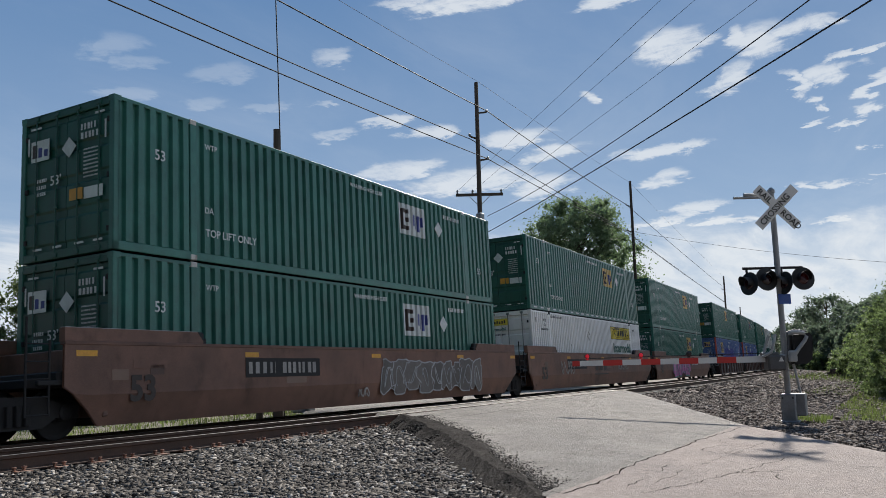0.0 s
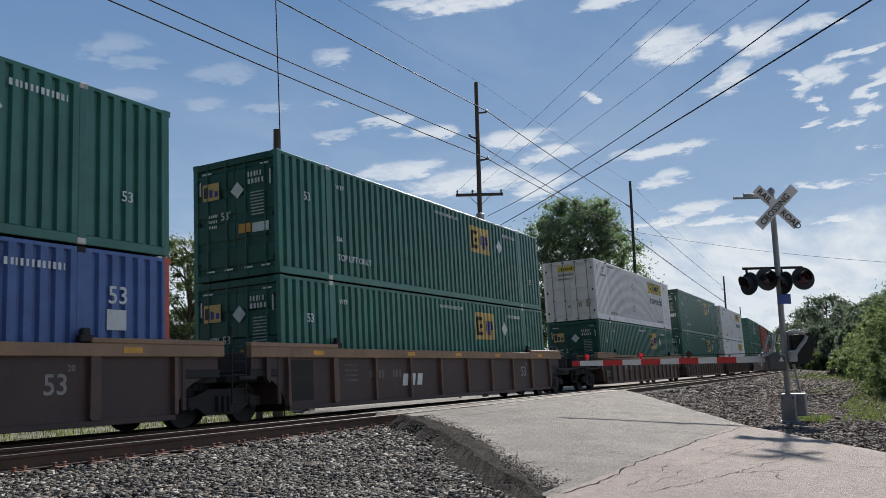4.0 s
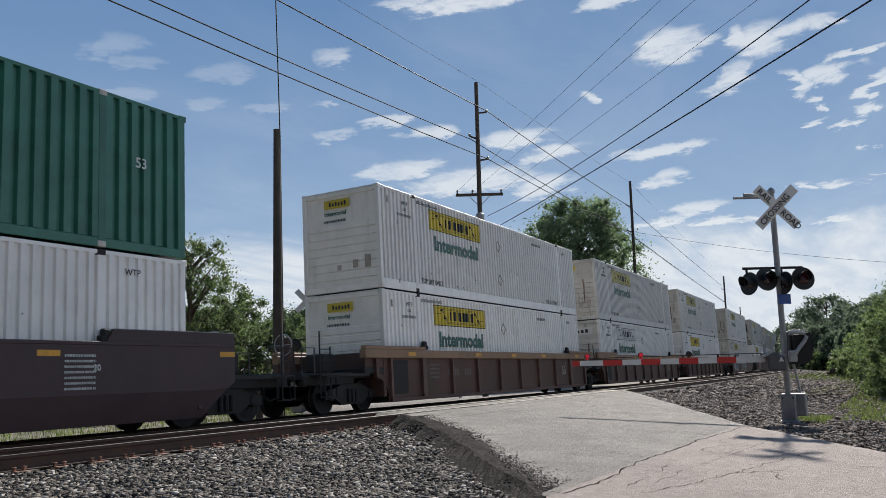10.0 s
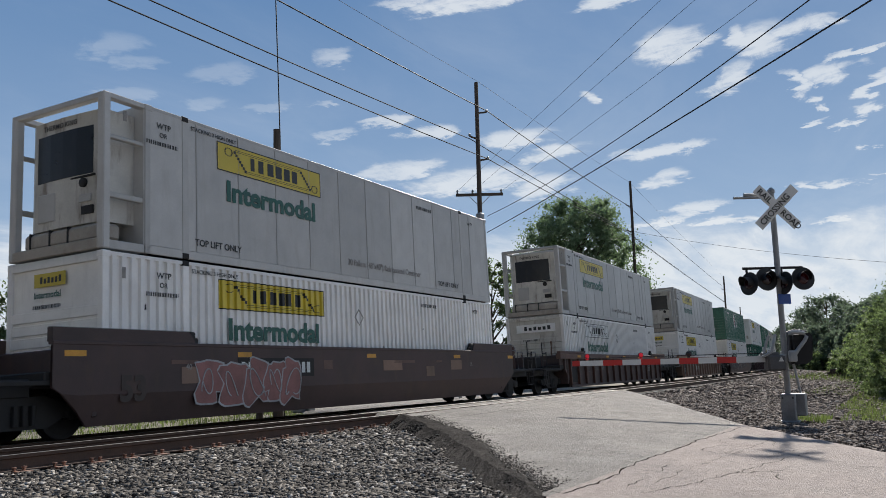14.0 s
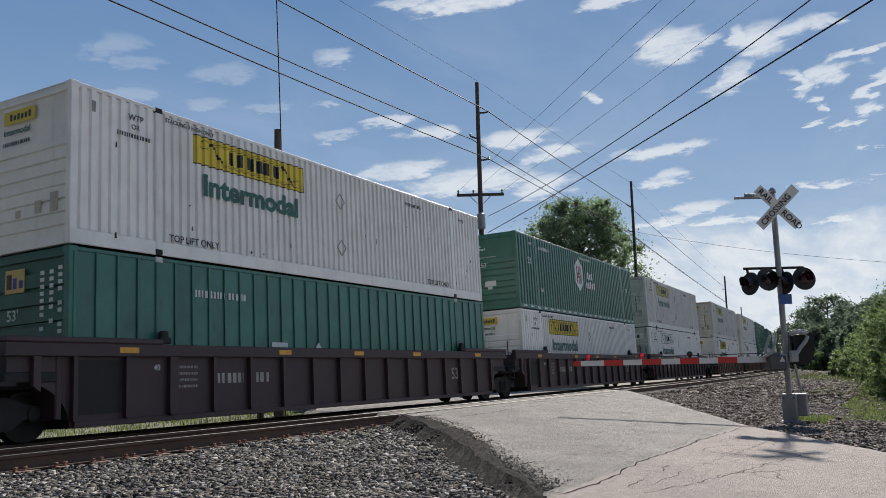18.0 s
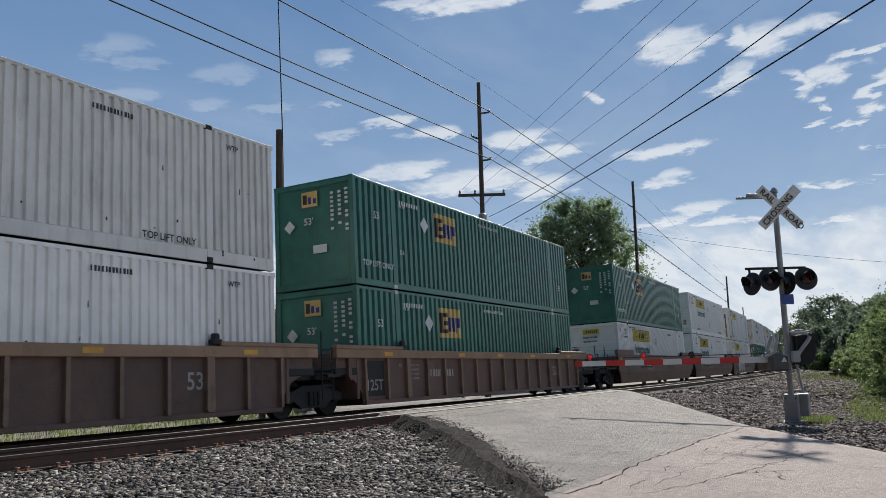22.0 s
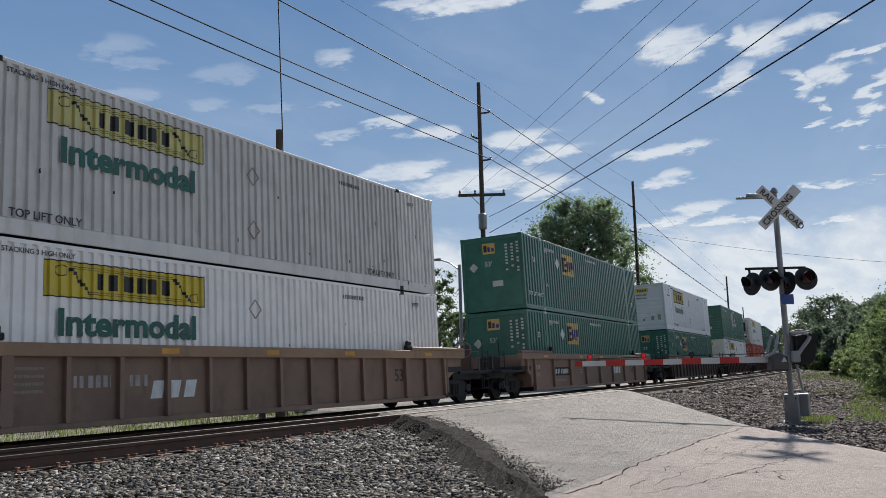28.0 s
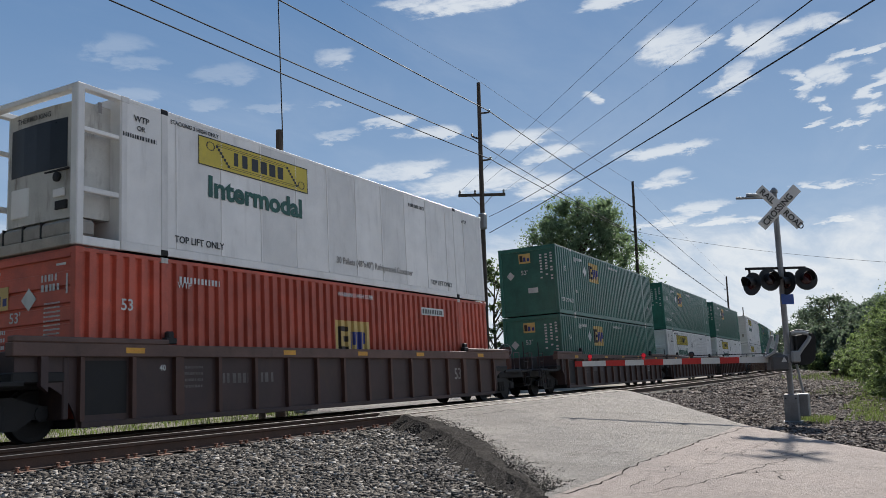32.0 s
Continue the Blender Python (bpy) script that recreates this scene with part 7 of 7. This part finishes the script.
    part("guard_bar", Solid().tube([(-0.13, 0.1, -0.1), (-0.14, 0.1, 0.58), (-0.3, 0.1, 0.62), (-0.56, 0.1, 0.58)], 0.02, 8), M["dark_steel"], gate, at=m)
    part("brace", Solid().tube([(-0.22, 0.1, -0.12), (-0.33, 0.08, -0.74)], 0.028, 8), M["grey_paint"], gate, at=m)
    part("mast_clamp", Solid().block(-0.12, 0.3, -0.14, 0.14, -0.1, 0.1, 0.02), M["grey_paint"], gate)

    far = thing("crossing_signal", "far crossing signal seen from behind", "railway signal", at=Matrix.Translation((27.9, 8.2, -0.5)))
    part("mast", Solid().tube([(0, 0, 0), (0, 0, 5.3)], 0.063, 14), M["aluminium"], far)
    part("mast_foot", Solid().block(-0.2, 0.2, -0.2, 0.2, -0.1, 0.5, 0.02), M["aluminium"], far)
    crossbuck(far, 0.03, 0.10, 4.55, face + 182)
    part("bell_arm", Solid().tube([(0, 0, 5.0), (0.3, -0.62, 5.02)], 0.04, 8), M["aluminium"], far)
    for u in (-0.5, 0.5):
        flasher(far, d.x * u, d.y * u + 0.05, 2.75, face + 178, False)
    part("flasher_arm", Solid().tube([d * -0.55 + Vector((0, 0, 2.95)), d * 0.55 + Vector((0, 0, 2.95))], 0.03, 8), M["black_steel"], far)
    fg = thing("crossing_gate", "far crossing gate arm lowered across the road", "gate", at=Matrix.Translation((27.5, 8.4, 0.65)))
    part("arm", Solid().prism([(0.3, -0.09), (5.5, -0.07), (5.5, 0.07), (0.3, 0.09)], 1, -0.012, 0.012), M["sign_white"], fg, at=Euler((0, 0, ang + math.pi)).to_matrix().to_4x4())
    part("mechanism", Solid().block(-0.25, 0.25, -0.2, 0.2, -1.15, 0.3, 0.05), M["grey_steel"], fg)


# ------------------------------------------------------------------ poles and wires


def utility_pole(x, y, z0, height, label, arms=(), wide_arm=None, r0=0.17, lean=0.0):
    p = thing("utility_pole", label, "utility pole", "wooden poles along the track", at=Matrix.Translation((x, y, z0)))
    part("shaft", Solid().tube([(0, 0, -0.3), (lean * 0.5, 0, height / 2), (lean, 0, height)], r0, 12, r0 * 0.62), M["pole"], p, "weathered brown wooden shaft")
    for z, d in arms:
        e = Vector((d[0], d[1], 0))
        a = part("insulator_arm", Solid().tube([(0, 0, z - 0.12), e * 0.6 + Vector((0, 0, z - 0.06)), e + Vector((0, 0, z))], 0.05, 8), M["pole"], p)
        part("insulator", Solid().lathe([(0.035, 0), (0.07, 0.03), (0.04, 0.06), (0.07, 0.09), (0.03, 0.14)], e + Vector((0, 0, z)), (0, 0, 1), 10), M["grey_steel"], a)
    if wide_arm:
        z, half, turn = wide_arm
        c, s = math.cos(radians(turn)), math.sin(radians(turn))
        m = Matrix.Translation((0, 0, z)) @ Euler((0, 0, radians(turn))).to_matrix().to_4x4()
        ca = part("crossarm", Solid().block(-half, half, -0.06, 0.06, -0.07, 0.07, 0.01), M["pole"], p, at=m)
        part("arm_brace", Solid().tube([(-half * 0.45, 0.07, -0.05), (0, 0.1, -0.6), (half * 0.45, 0.07, -0.05)], 0.02, 6), M["grey_steel"], ca)
        for u in (-half * 0.93, -0.35, half * 0.93):
            part("insulator", Solid().lathe([(0.03, 0), (0.065, 0.04), (0.04, 0.08), (0.07, 0.12), (0.03, 0.2)], (u, 0, 0.07), (0, 0, 1), 10), M["grey_steel"], ca)
    return p


def wire(points, r, mat, label, sag=0.0):
    path = []
    for a, b in zip(points, points[1:]):
        a, b = Vector(a), Vector(b)
        n = 14
        for k in range(n + (b == Vector(points[-1]))):
            t = k / n
            path.append(a.lerp(b, t) - Vector((0, 0, 4 * sag * t * (1 - t))))
    single("power_line", Solid().tube(path, r, 6), M[mat], label, "wire")


def build_poles():
    POLE_A = (38.6, 5.4, -0.5)
    a = utility_pole(*POLE_A, 16.6, "tall weathered pole with insulator arms and a crossarm", [(15.05, (0.45, -0.35)), (13.65, (-0.35, 0.3)), (12.5, (0.45, -0.35))], (10.55, 1.22, -62), 0.16)
    part("transformer", Solid().lathe([(0.2, 0), (0.22, 0.05), (0.22, 0.75), (0.12, 0.82)], (-0.3, -0.15, 8.7), (0, 0, 1), 16), M["grey_steel"], a, "grey transformer can")
    b = utility_pole(69.6, 6.2, -0.5, 17.2, "tall wooden pole farther down the track", [(15.1, (-0.5, 0.3)), (12.9, (-0.5, 0.3))], None, 0.17)
    utility_pole(146, 12.8, -0.5, 16.2, "distant wooden pole beside the track", [(14.0, (-0.6, 0.3)), (12.0, (-0.6, 0.3))], None, 0.2)
    utility_pole(225, 23.5, -0.5, 16.0, "distant wooden pole beside the track", [(14.0, (-0.6, 0.3)), (11.5, (-0.6, 0.3))], None, 0.2)
    utility_pole(22.3, 5.1, -0.5, 9.95, "short wooden guy pole", (), None, 0.19, -0.15)
    single("fence_post", Solid().tube([(21.95, 5.6, -0.7), (21.95, 5.6, 0.9)], 0.12, 10), M["pole"], "short dark wooden post", "post")
    utility_pole(69.4, 30.6, -0.5, 11.4, "distant wooden pole with a crossarm", (), (9.9, 1.1, -50), 0.17)
    utility_pole(7.4, 4.95, -0.5, 16.4, "tall weathered pole beside the track", [(14.6, (0.1, 0.15)), (12.3, (-0.1, -0.1)), (11.7, (0.1, -0.2))], None, 0.2)
    utility_pole(1.75, -24.8, -0.5, 11.3, "wooden pole beside the road", (), (10.6, 1.1, -47), 0.18)
    lamp = thing("street_lamp", "street lamp on a curved metal arm", "street lamp", at=Matrix.Translation((39.9, 7.5, -0.5)))
    part("post", Solid().tube([(0, 0, 0), (0, 0, 7.2)], 0.09, 10), M["grey_steel"], lamp)
    part("arm", Solid().tube([(0, 0, 6.9), (-0.25, 0.45, 7.3), (-0.5, 0.92, 7.5)], 0.035, 8), M["grey_steel"], lamp)
    part("head", Solid().tube([(-0.48, 0.88, 7.5), (-0.78, 1.43, 7.5)], 0.09, 10, 0.05), M["grey_steel"], lamp)
    for line in WIRES:
        wire(*line)


WIRES = [
    ([(7.4, 4.7, 11.1), (38.3, 4.75, 11.82), (68.96, 6.6, 12.3), (145.4, 13.2, 11.6)], 0.022, "wire_thin", "power line along the track", 0.12),
    ([(7.4, 4.9, 11.7), (37.8, 5.4, 12.82), (68.96, 6.64, 12.42), (145.4, 13.2, 11.7)], 0.022, "wire_thin", "power line along the track", 0.12),
    ([(7.4, 5.1, 14.0), (38.04, 4.54, 14.24), (68.73, 6.4, 14.58), (145.2, 13.1, 14.1)], 0.025, "wire", "power line along the track", 0.1),
    ([(7.4, 5.0, 15.3), (37.9, 5.0, 15.9), (69.2, 6.1, 16.5), (145.9, 12.8, 15.6)], 0.008, "wire_thin", "thin ground wire on the pole tops", 0.1),
    ([(37.81, 6.19, 10.25), (19.19, -9.01, 9.62), (1.0, -24.0, 10.4)], 0.0055, "wire_thin", "thin power line crossing over the road", 0.0),
    ([(38.23, 5.39, 10.3), (19.58, -9.72, 9.6), (1.5, -24.4, 10.4)], 0.0055, "wire_thin", "thin power line crossing over the road", 0.0),
    ([(38.9, 4.2, 10.2), (20.29, -11.01, 9.56), (2.5, -25.6, 10.4)], 0.0055, "wire_thin", "thin power line crossing over the road", 0.0),
    ([(38.66, 5.03, 8.88), (18.6, -12.24, 8.6), (2.0, -26.5, 9.0)], 0.014, "wire", "thick black cable crossing over the road", 0.35),
    ([(38.75, 5.1, 8.05), (17.3, -13.37, 7.8), (1.0, -27.4, 8.2)], 0.018, "wire", "thick black cable crossing over the road", 0.1),
    ([(22.0, 5.05, 14.15), (22.2, 5.0, 9.3), (22.75, 5.2, -0.5)], 0.022, "wire", "down wire on the guy pole", 0.0),
    ([(69.0, 6.5, 12.4), (62.0, -12.6, 7.4), (60.0, -24.0, 6.6)], 0.012, "wire_thin", "thin line crossing above the fields", 0.3),
]

# ------------------------------------------------------------------ plants


def leaf_mesh(name, centres, radii, per, size, material, seed, flat=0.75):
    """Many small leaves gathered in uneven clumps."""
    rng = np.random.default_rng(seed)
    C = np.repeat(np.asarray(centres, float), per, 0)
    Rr = np.repeat(np.asarray(radii, float), per)
    n = len(C)
    d = rng.normal(size=(n, 3))
    d /= np.linalg.norm(d, axis=1)[:, None]
    P = C + d * (Rr * np.abs(rng.normal(0.0, 0.62, n)))[:, None] * (1, 1, flat)
    a = rng.normal(size=(n, 3))
    a /= np.linalg.norm(a, axis=1)[:, None]
    b = np.cross(a, rng.normal(size=(n, 3)))
    b /= np.linalg.norm(b, axis=1)[:, None]
    s = size * rng.uniform(0.6, 1.4, n)[:, None]
    V = np.stack([P - a * s, P - b * s * 0.5, P + a * s, P + b * s * 0.5], 1).reshape(-1, 3)
    F = np.arange(4 * n, dtype=np.int32)
    me = bpy.data.meshes.new(name)
    me.vertices.add(4 * n)
    me.vertices.foreach_set("co", V.reshape(-1))
    me.loops.add(4 * n)
    me.loops.foreach_set("vertex_index", F)
    me.polygons.add(n)
    me.polygons.foreach_set("loop_start", np.arange(0, 4 * n, 4, dtype=np.int32))
    me.update(calc_edges=True)
    me.materials.append(material)
    return me


def tree(x, y, height, spread_r, label, mat="leaf", leaves=9000, size=0.14, low=0.25, seed=1, name="tree", clumps=130, ratio=0.15):
    """A forked trunk with limbs and an open crown of leaf clumps."""
    rng = random.Random(seed)
    z0 = ground_z(x, y) - 0.1
    t = thing(name, label, name, at=Matrix.Translation((x, y, z0)))
    trunk = Solid().tube([(0, 0, 0), (0.1, 0.05, height * 0.25), (rng.uniform(-.3, .3), 0.1, height * 0.55), (rng.uniform(-.4, .4), 0, height * 0.86)], 0.03 * height * 0.55 + 0.03, 9, 0.02)
    centres, radii = [], []
    limbs = Solid()
    for k in range(clumps):
        f = rng.random()
        z = height * (low + (0.97 - low) * f)
        w = spread_r * (1.0 - 0.75 * abs(f - 0.42) ** 1.4 * 1.6) * rng.uniform(0.35, 1.0)
        a = rng.uniform(0, 6.283)
        c = Vector((w * math.cos(a), w * math.sin(a), z))
        centres.append(c)
        radii.append(spread_r * ratio * rng.uniform(0.6, 1.25))
        if k % 4 == 0:
            zb = max(0.12 * height, z - w * 0.9)
            limbs.tube([(0, 0, zb), (c.x * 0.5, c.y * 0.5, (zb + z) * 0.5 + 0.1 * w), c], 0.012 * height * 0.5 + 0.015, 6, 0.01)
    part("trunk", trunk, M["bark"], t)
    part("branch_frame", limbs, M["bark"], t)
    part("crown", leaf_mesh("crown", centres, radii, max(1, leaves // clumps), size, M[mat], seed), None, t, "crown of small green leaves")
    return t


def grass_patch(name, spots, label, height=0.35, seed=1, mat="grass"):
    """Blades of grass; spots: x0, x1, y0, y1, number."""
    rng = np.random.default_rng(seed)
    V, n = [], 0
    for x0, x1, y0, y1, m in spots:
        xs, ys = rng.uniform(x0, x1, m), rng.uniform(y0, y1, m)
        for x, y in zip(xs, ys):
            if noise.noise((x * 0.8, y * 0.8, 7)) < -0.25:
                continue
            left, right = lerp_table(y, ROAD_LEFT), lerp_table(y, ROAD_RIGHT)
            if left - 0.3 < x < right + 0.3:
                continue
            h, a, b = height * rng.uniform(0.35, 1.3), rng.uniform(0, 6.28), rng.uniform(-0.5, 0.5)
            w = 0.012 + 0.02 * h
            z = ground_z(x, y) - 0.03
            c, s = math.cos(a), math.sin(a)
            V += [(x - w * c, y - w * s, z), (x + w * c, y + w * s, z), (x + h * b * s, y - h * b * c, z + h)]
            n += 1
    me = bpy.data.meshes.new(name)
    me.from_pydata(V, [], [(3 * i, 3 * i + 1, 3 * i + 2) for i in range(n)])
    me.materials.append(M[mat])
    tagged(new(name, me), label, "grass", kind="stuff")


def build_plants():
    tree(71.8, 11.8, 16.9, 6.6, "tall leafy tree behind the railway", "leaf_grey", 84000, 0.12, 0.2, 3, clumps=520, ratio=0.17)
    tree(26.4, 13.4, 7.7, 2.9, "open young tree with sparse crown behind the track", "leaf_pale", 34000, 0.055, 0.12, 5, clumps=300, ratio=0.15)
    for k, (x, y, h, r) in enumerate(((27.6, 15.2, 4.7, 2.7), (24.4, 15.4, 4.4, 2.6), (32.4, 13.4, 4.7, 2.2), (35.4, 15.2, 5.2, 2.6), (29.6, 15.6, 5.0, 2.6), (21.0, 15.5, 4.6, 2.6))):
        tree(x, y, h, r, "dense leafy bush behind the track", "leaf", 24000, 0.06, 0.0, 90 + k, "bush", 170, 0.2)
    tree(29.5, 13.6, 5.6, 2.4, "bushy young tree behind the track", "leaf_pale", 20000, 0.06, 0.05, 6)
    tree(22.6, 16.8, 6.4, 3.4, "spreading bushy tree behind the track", "leaf_pale", 26000, 0.065, 0.05, 8)
    tree(18.5, 18.5, 6.4, 3.2, "spreading bushy tree behind the track", "leaf_pale", 22000, 0.065, 0.05, 9)
    tree(25.0, 17.0, 6.2, 3.0, "dense bush behind the track", "leaf", 22000, 0.065, 0.03, 10)
    tree(31.5, 16.0, 5.0, 2.6, "dense bush behind the track", "leaf", 20000, 0.07, 0.03, 11)
    tree(54.5, 12.4, 9.6, 2.6, "slender leafy tree by the poles", "leaf_pale", 16000, 0.10, 0.05, 12)
    tree(52.7, 16.6, 9.4, 3.0, "leafy tree behind the railway", "leaf", 16000, 0.10, 0.05, 13)
    tree(75.7, 36.5, 9.0, 4.5, "broad tree beyond the road", "leaf_far_haze", 7000, 0.25, 0.05, 14)
    tree(70.0, 40.5, 8.0, 4.0, "broad tree beyond the road", "leaf_far_haze", 6000, 0.25, 0.05, 15)
    tree(82.0, 30.0, 8.0, 4.0, "broad tree beyond the road", "leaf_far_haze", 6000, 0.25, 0.05, 16)
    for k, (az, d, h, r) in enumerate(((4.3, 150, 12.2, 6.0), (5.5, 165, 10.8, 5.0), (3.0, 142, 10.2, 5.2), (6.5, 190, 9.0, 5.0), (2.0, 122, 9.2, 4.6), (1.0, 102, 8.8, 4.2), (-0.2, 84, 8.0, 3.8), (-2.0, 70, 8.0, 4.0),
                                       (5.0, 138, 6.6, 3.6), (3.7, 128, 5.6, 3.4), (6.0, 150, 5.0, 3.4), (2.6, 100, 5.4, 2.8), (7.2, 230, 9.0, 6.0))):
        tree(d * math.cos(radians(az)), EYE.y + d * math.sin(radians(az)), h, r, "hazy green tree far down the line", "leaf_far_haze", 18000, 0.09 + 0.0005 * d, 0.03, 30 + k, clumps=260, ratio=0.17)
    for k, (az, d, h, r) in enumerate(((3.3, 84, 2.6, 2.0), (2.5, 70, 3.6, 2.0), (4.9, 126, 2.4, 2.2), (1.7, 58, 3.4, 1.9), (0.6, 50, 4.2, 2.0))):
        tree(d * math.cos(radians(az)), EYE.y + d * math.sin(radians(az)), h, r, "low pale green bush beside the gravel", "leaf_bush", 9000, 0.07 + 0.0006 * d, 0.0, 130 + k, "bush", 120, 0.2)
    for k, (x, y, h, r) in enumerate(((33.5, -14.05, 4.9, 1.9), (36, -12.9, 3.6, 1.7), (30.5, -14.6, 4.6, 1.8), (40, -13.2, 4.2, 2.2), (44, -12.6, 3.6, 2.0), (28.5, -14.0, 2.2, 1.2), (46, -15.5, 5.6, 2.6))):
        tree(x, y, h, r, "leafy green shrub beside the gravel", "leaf_bush" if h < 4 else "leaf_pale", 20000, 0.045, 0.02, 60 + k, "shrub", 90, 0.19)
    grass_patch("grass_verge", [(6, 42, 5.0, 12.5, 14000), (8, 30, 4.2, 5.2, 2500)], "rough sunlit grass behind the track", 0.2, 2)
    grass_patch("weeds", [(20.1, 22.0, -11.7, -11.0, 900), (21.5, 27, -13.6, -11.9, 2600), (26, 40, -14.0, -11.5, 7000), (36, 70, -13, -9.6, 6000)], "green weeds in the gravel", 0.17, 3)
    grass_patch("far_grass", [(60, 130, -14, -5.5, 9000)], "thin green grass beside the far track", 0.35, 7)


def build_tie_pile():
    pile = thing("tie_pile", "stack of old dark railway ties", "wood pile", at=Matrix.Translation((78, -8.2, ground_z(78, -8.2))))
    for k, (a, b, c, r) in enumerate(((0, 0, 0, 4), (0.1, -0.4, 0, -3), (-0.1, -0.8, 0, 6), (0.2, -0.2, 0.24, 8), (0, -0.6, 0.24, -5), (0.3, -0.4, 0.48, 14))):
        part("tie", Solid().block(-1.3, 1.3, -0.13, 0.13, 0, 0.22, 0.015), M["tie"], pile, at=Matrix.Translation((a, b, c)) @ Euler((0, 0, radians(r - 70))).to_matrix().to_4x4())


build_signal()
build_poles()
build_plants()
build_tie_pile()
motions()
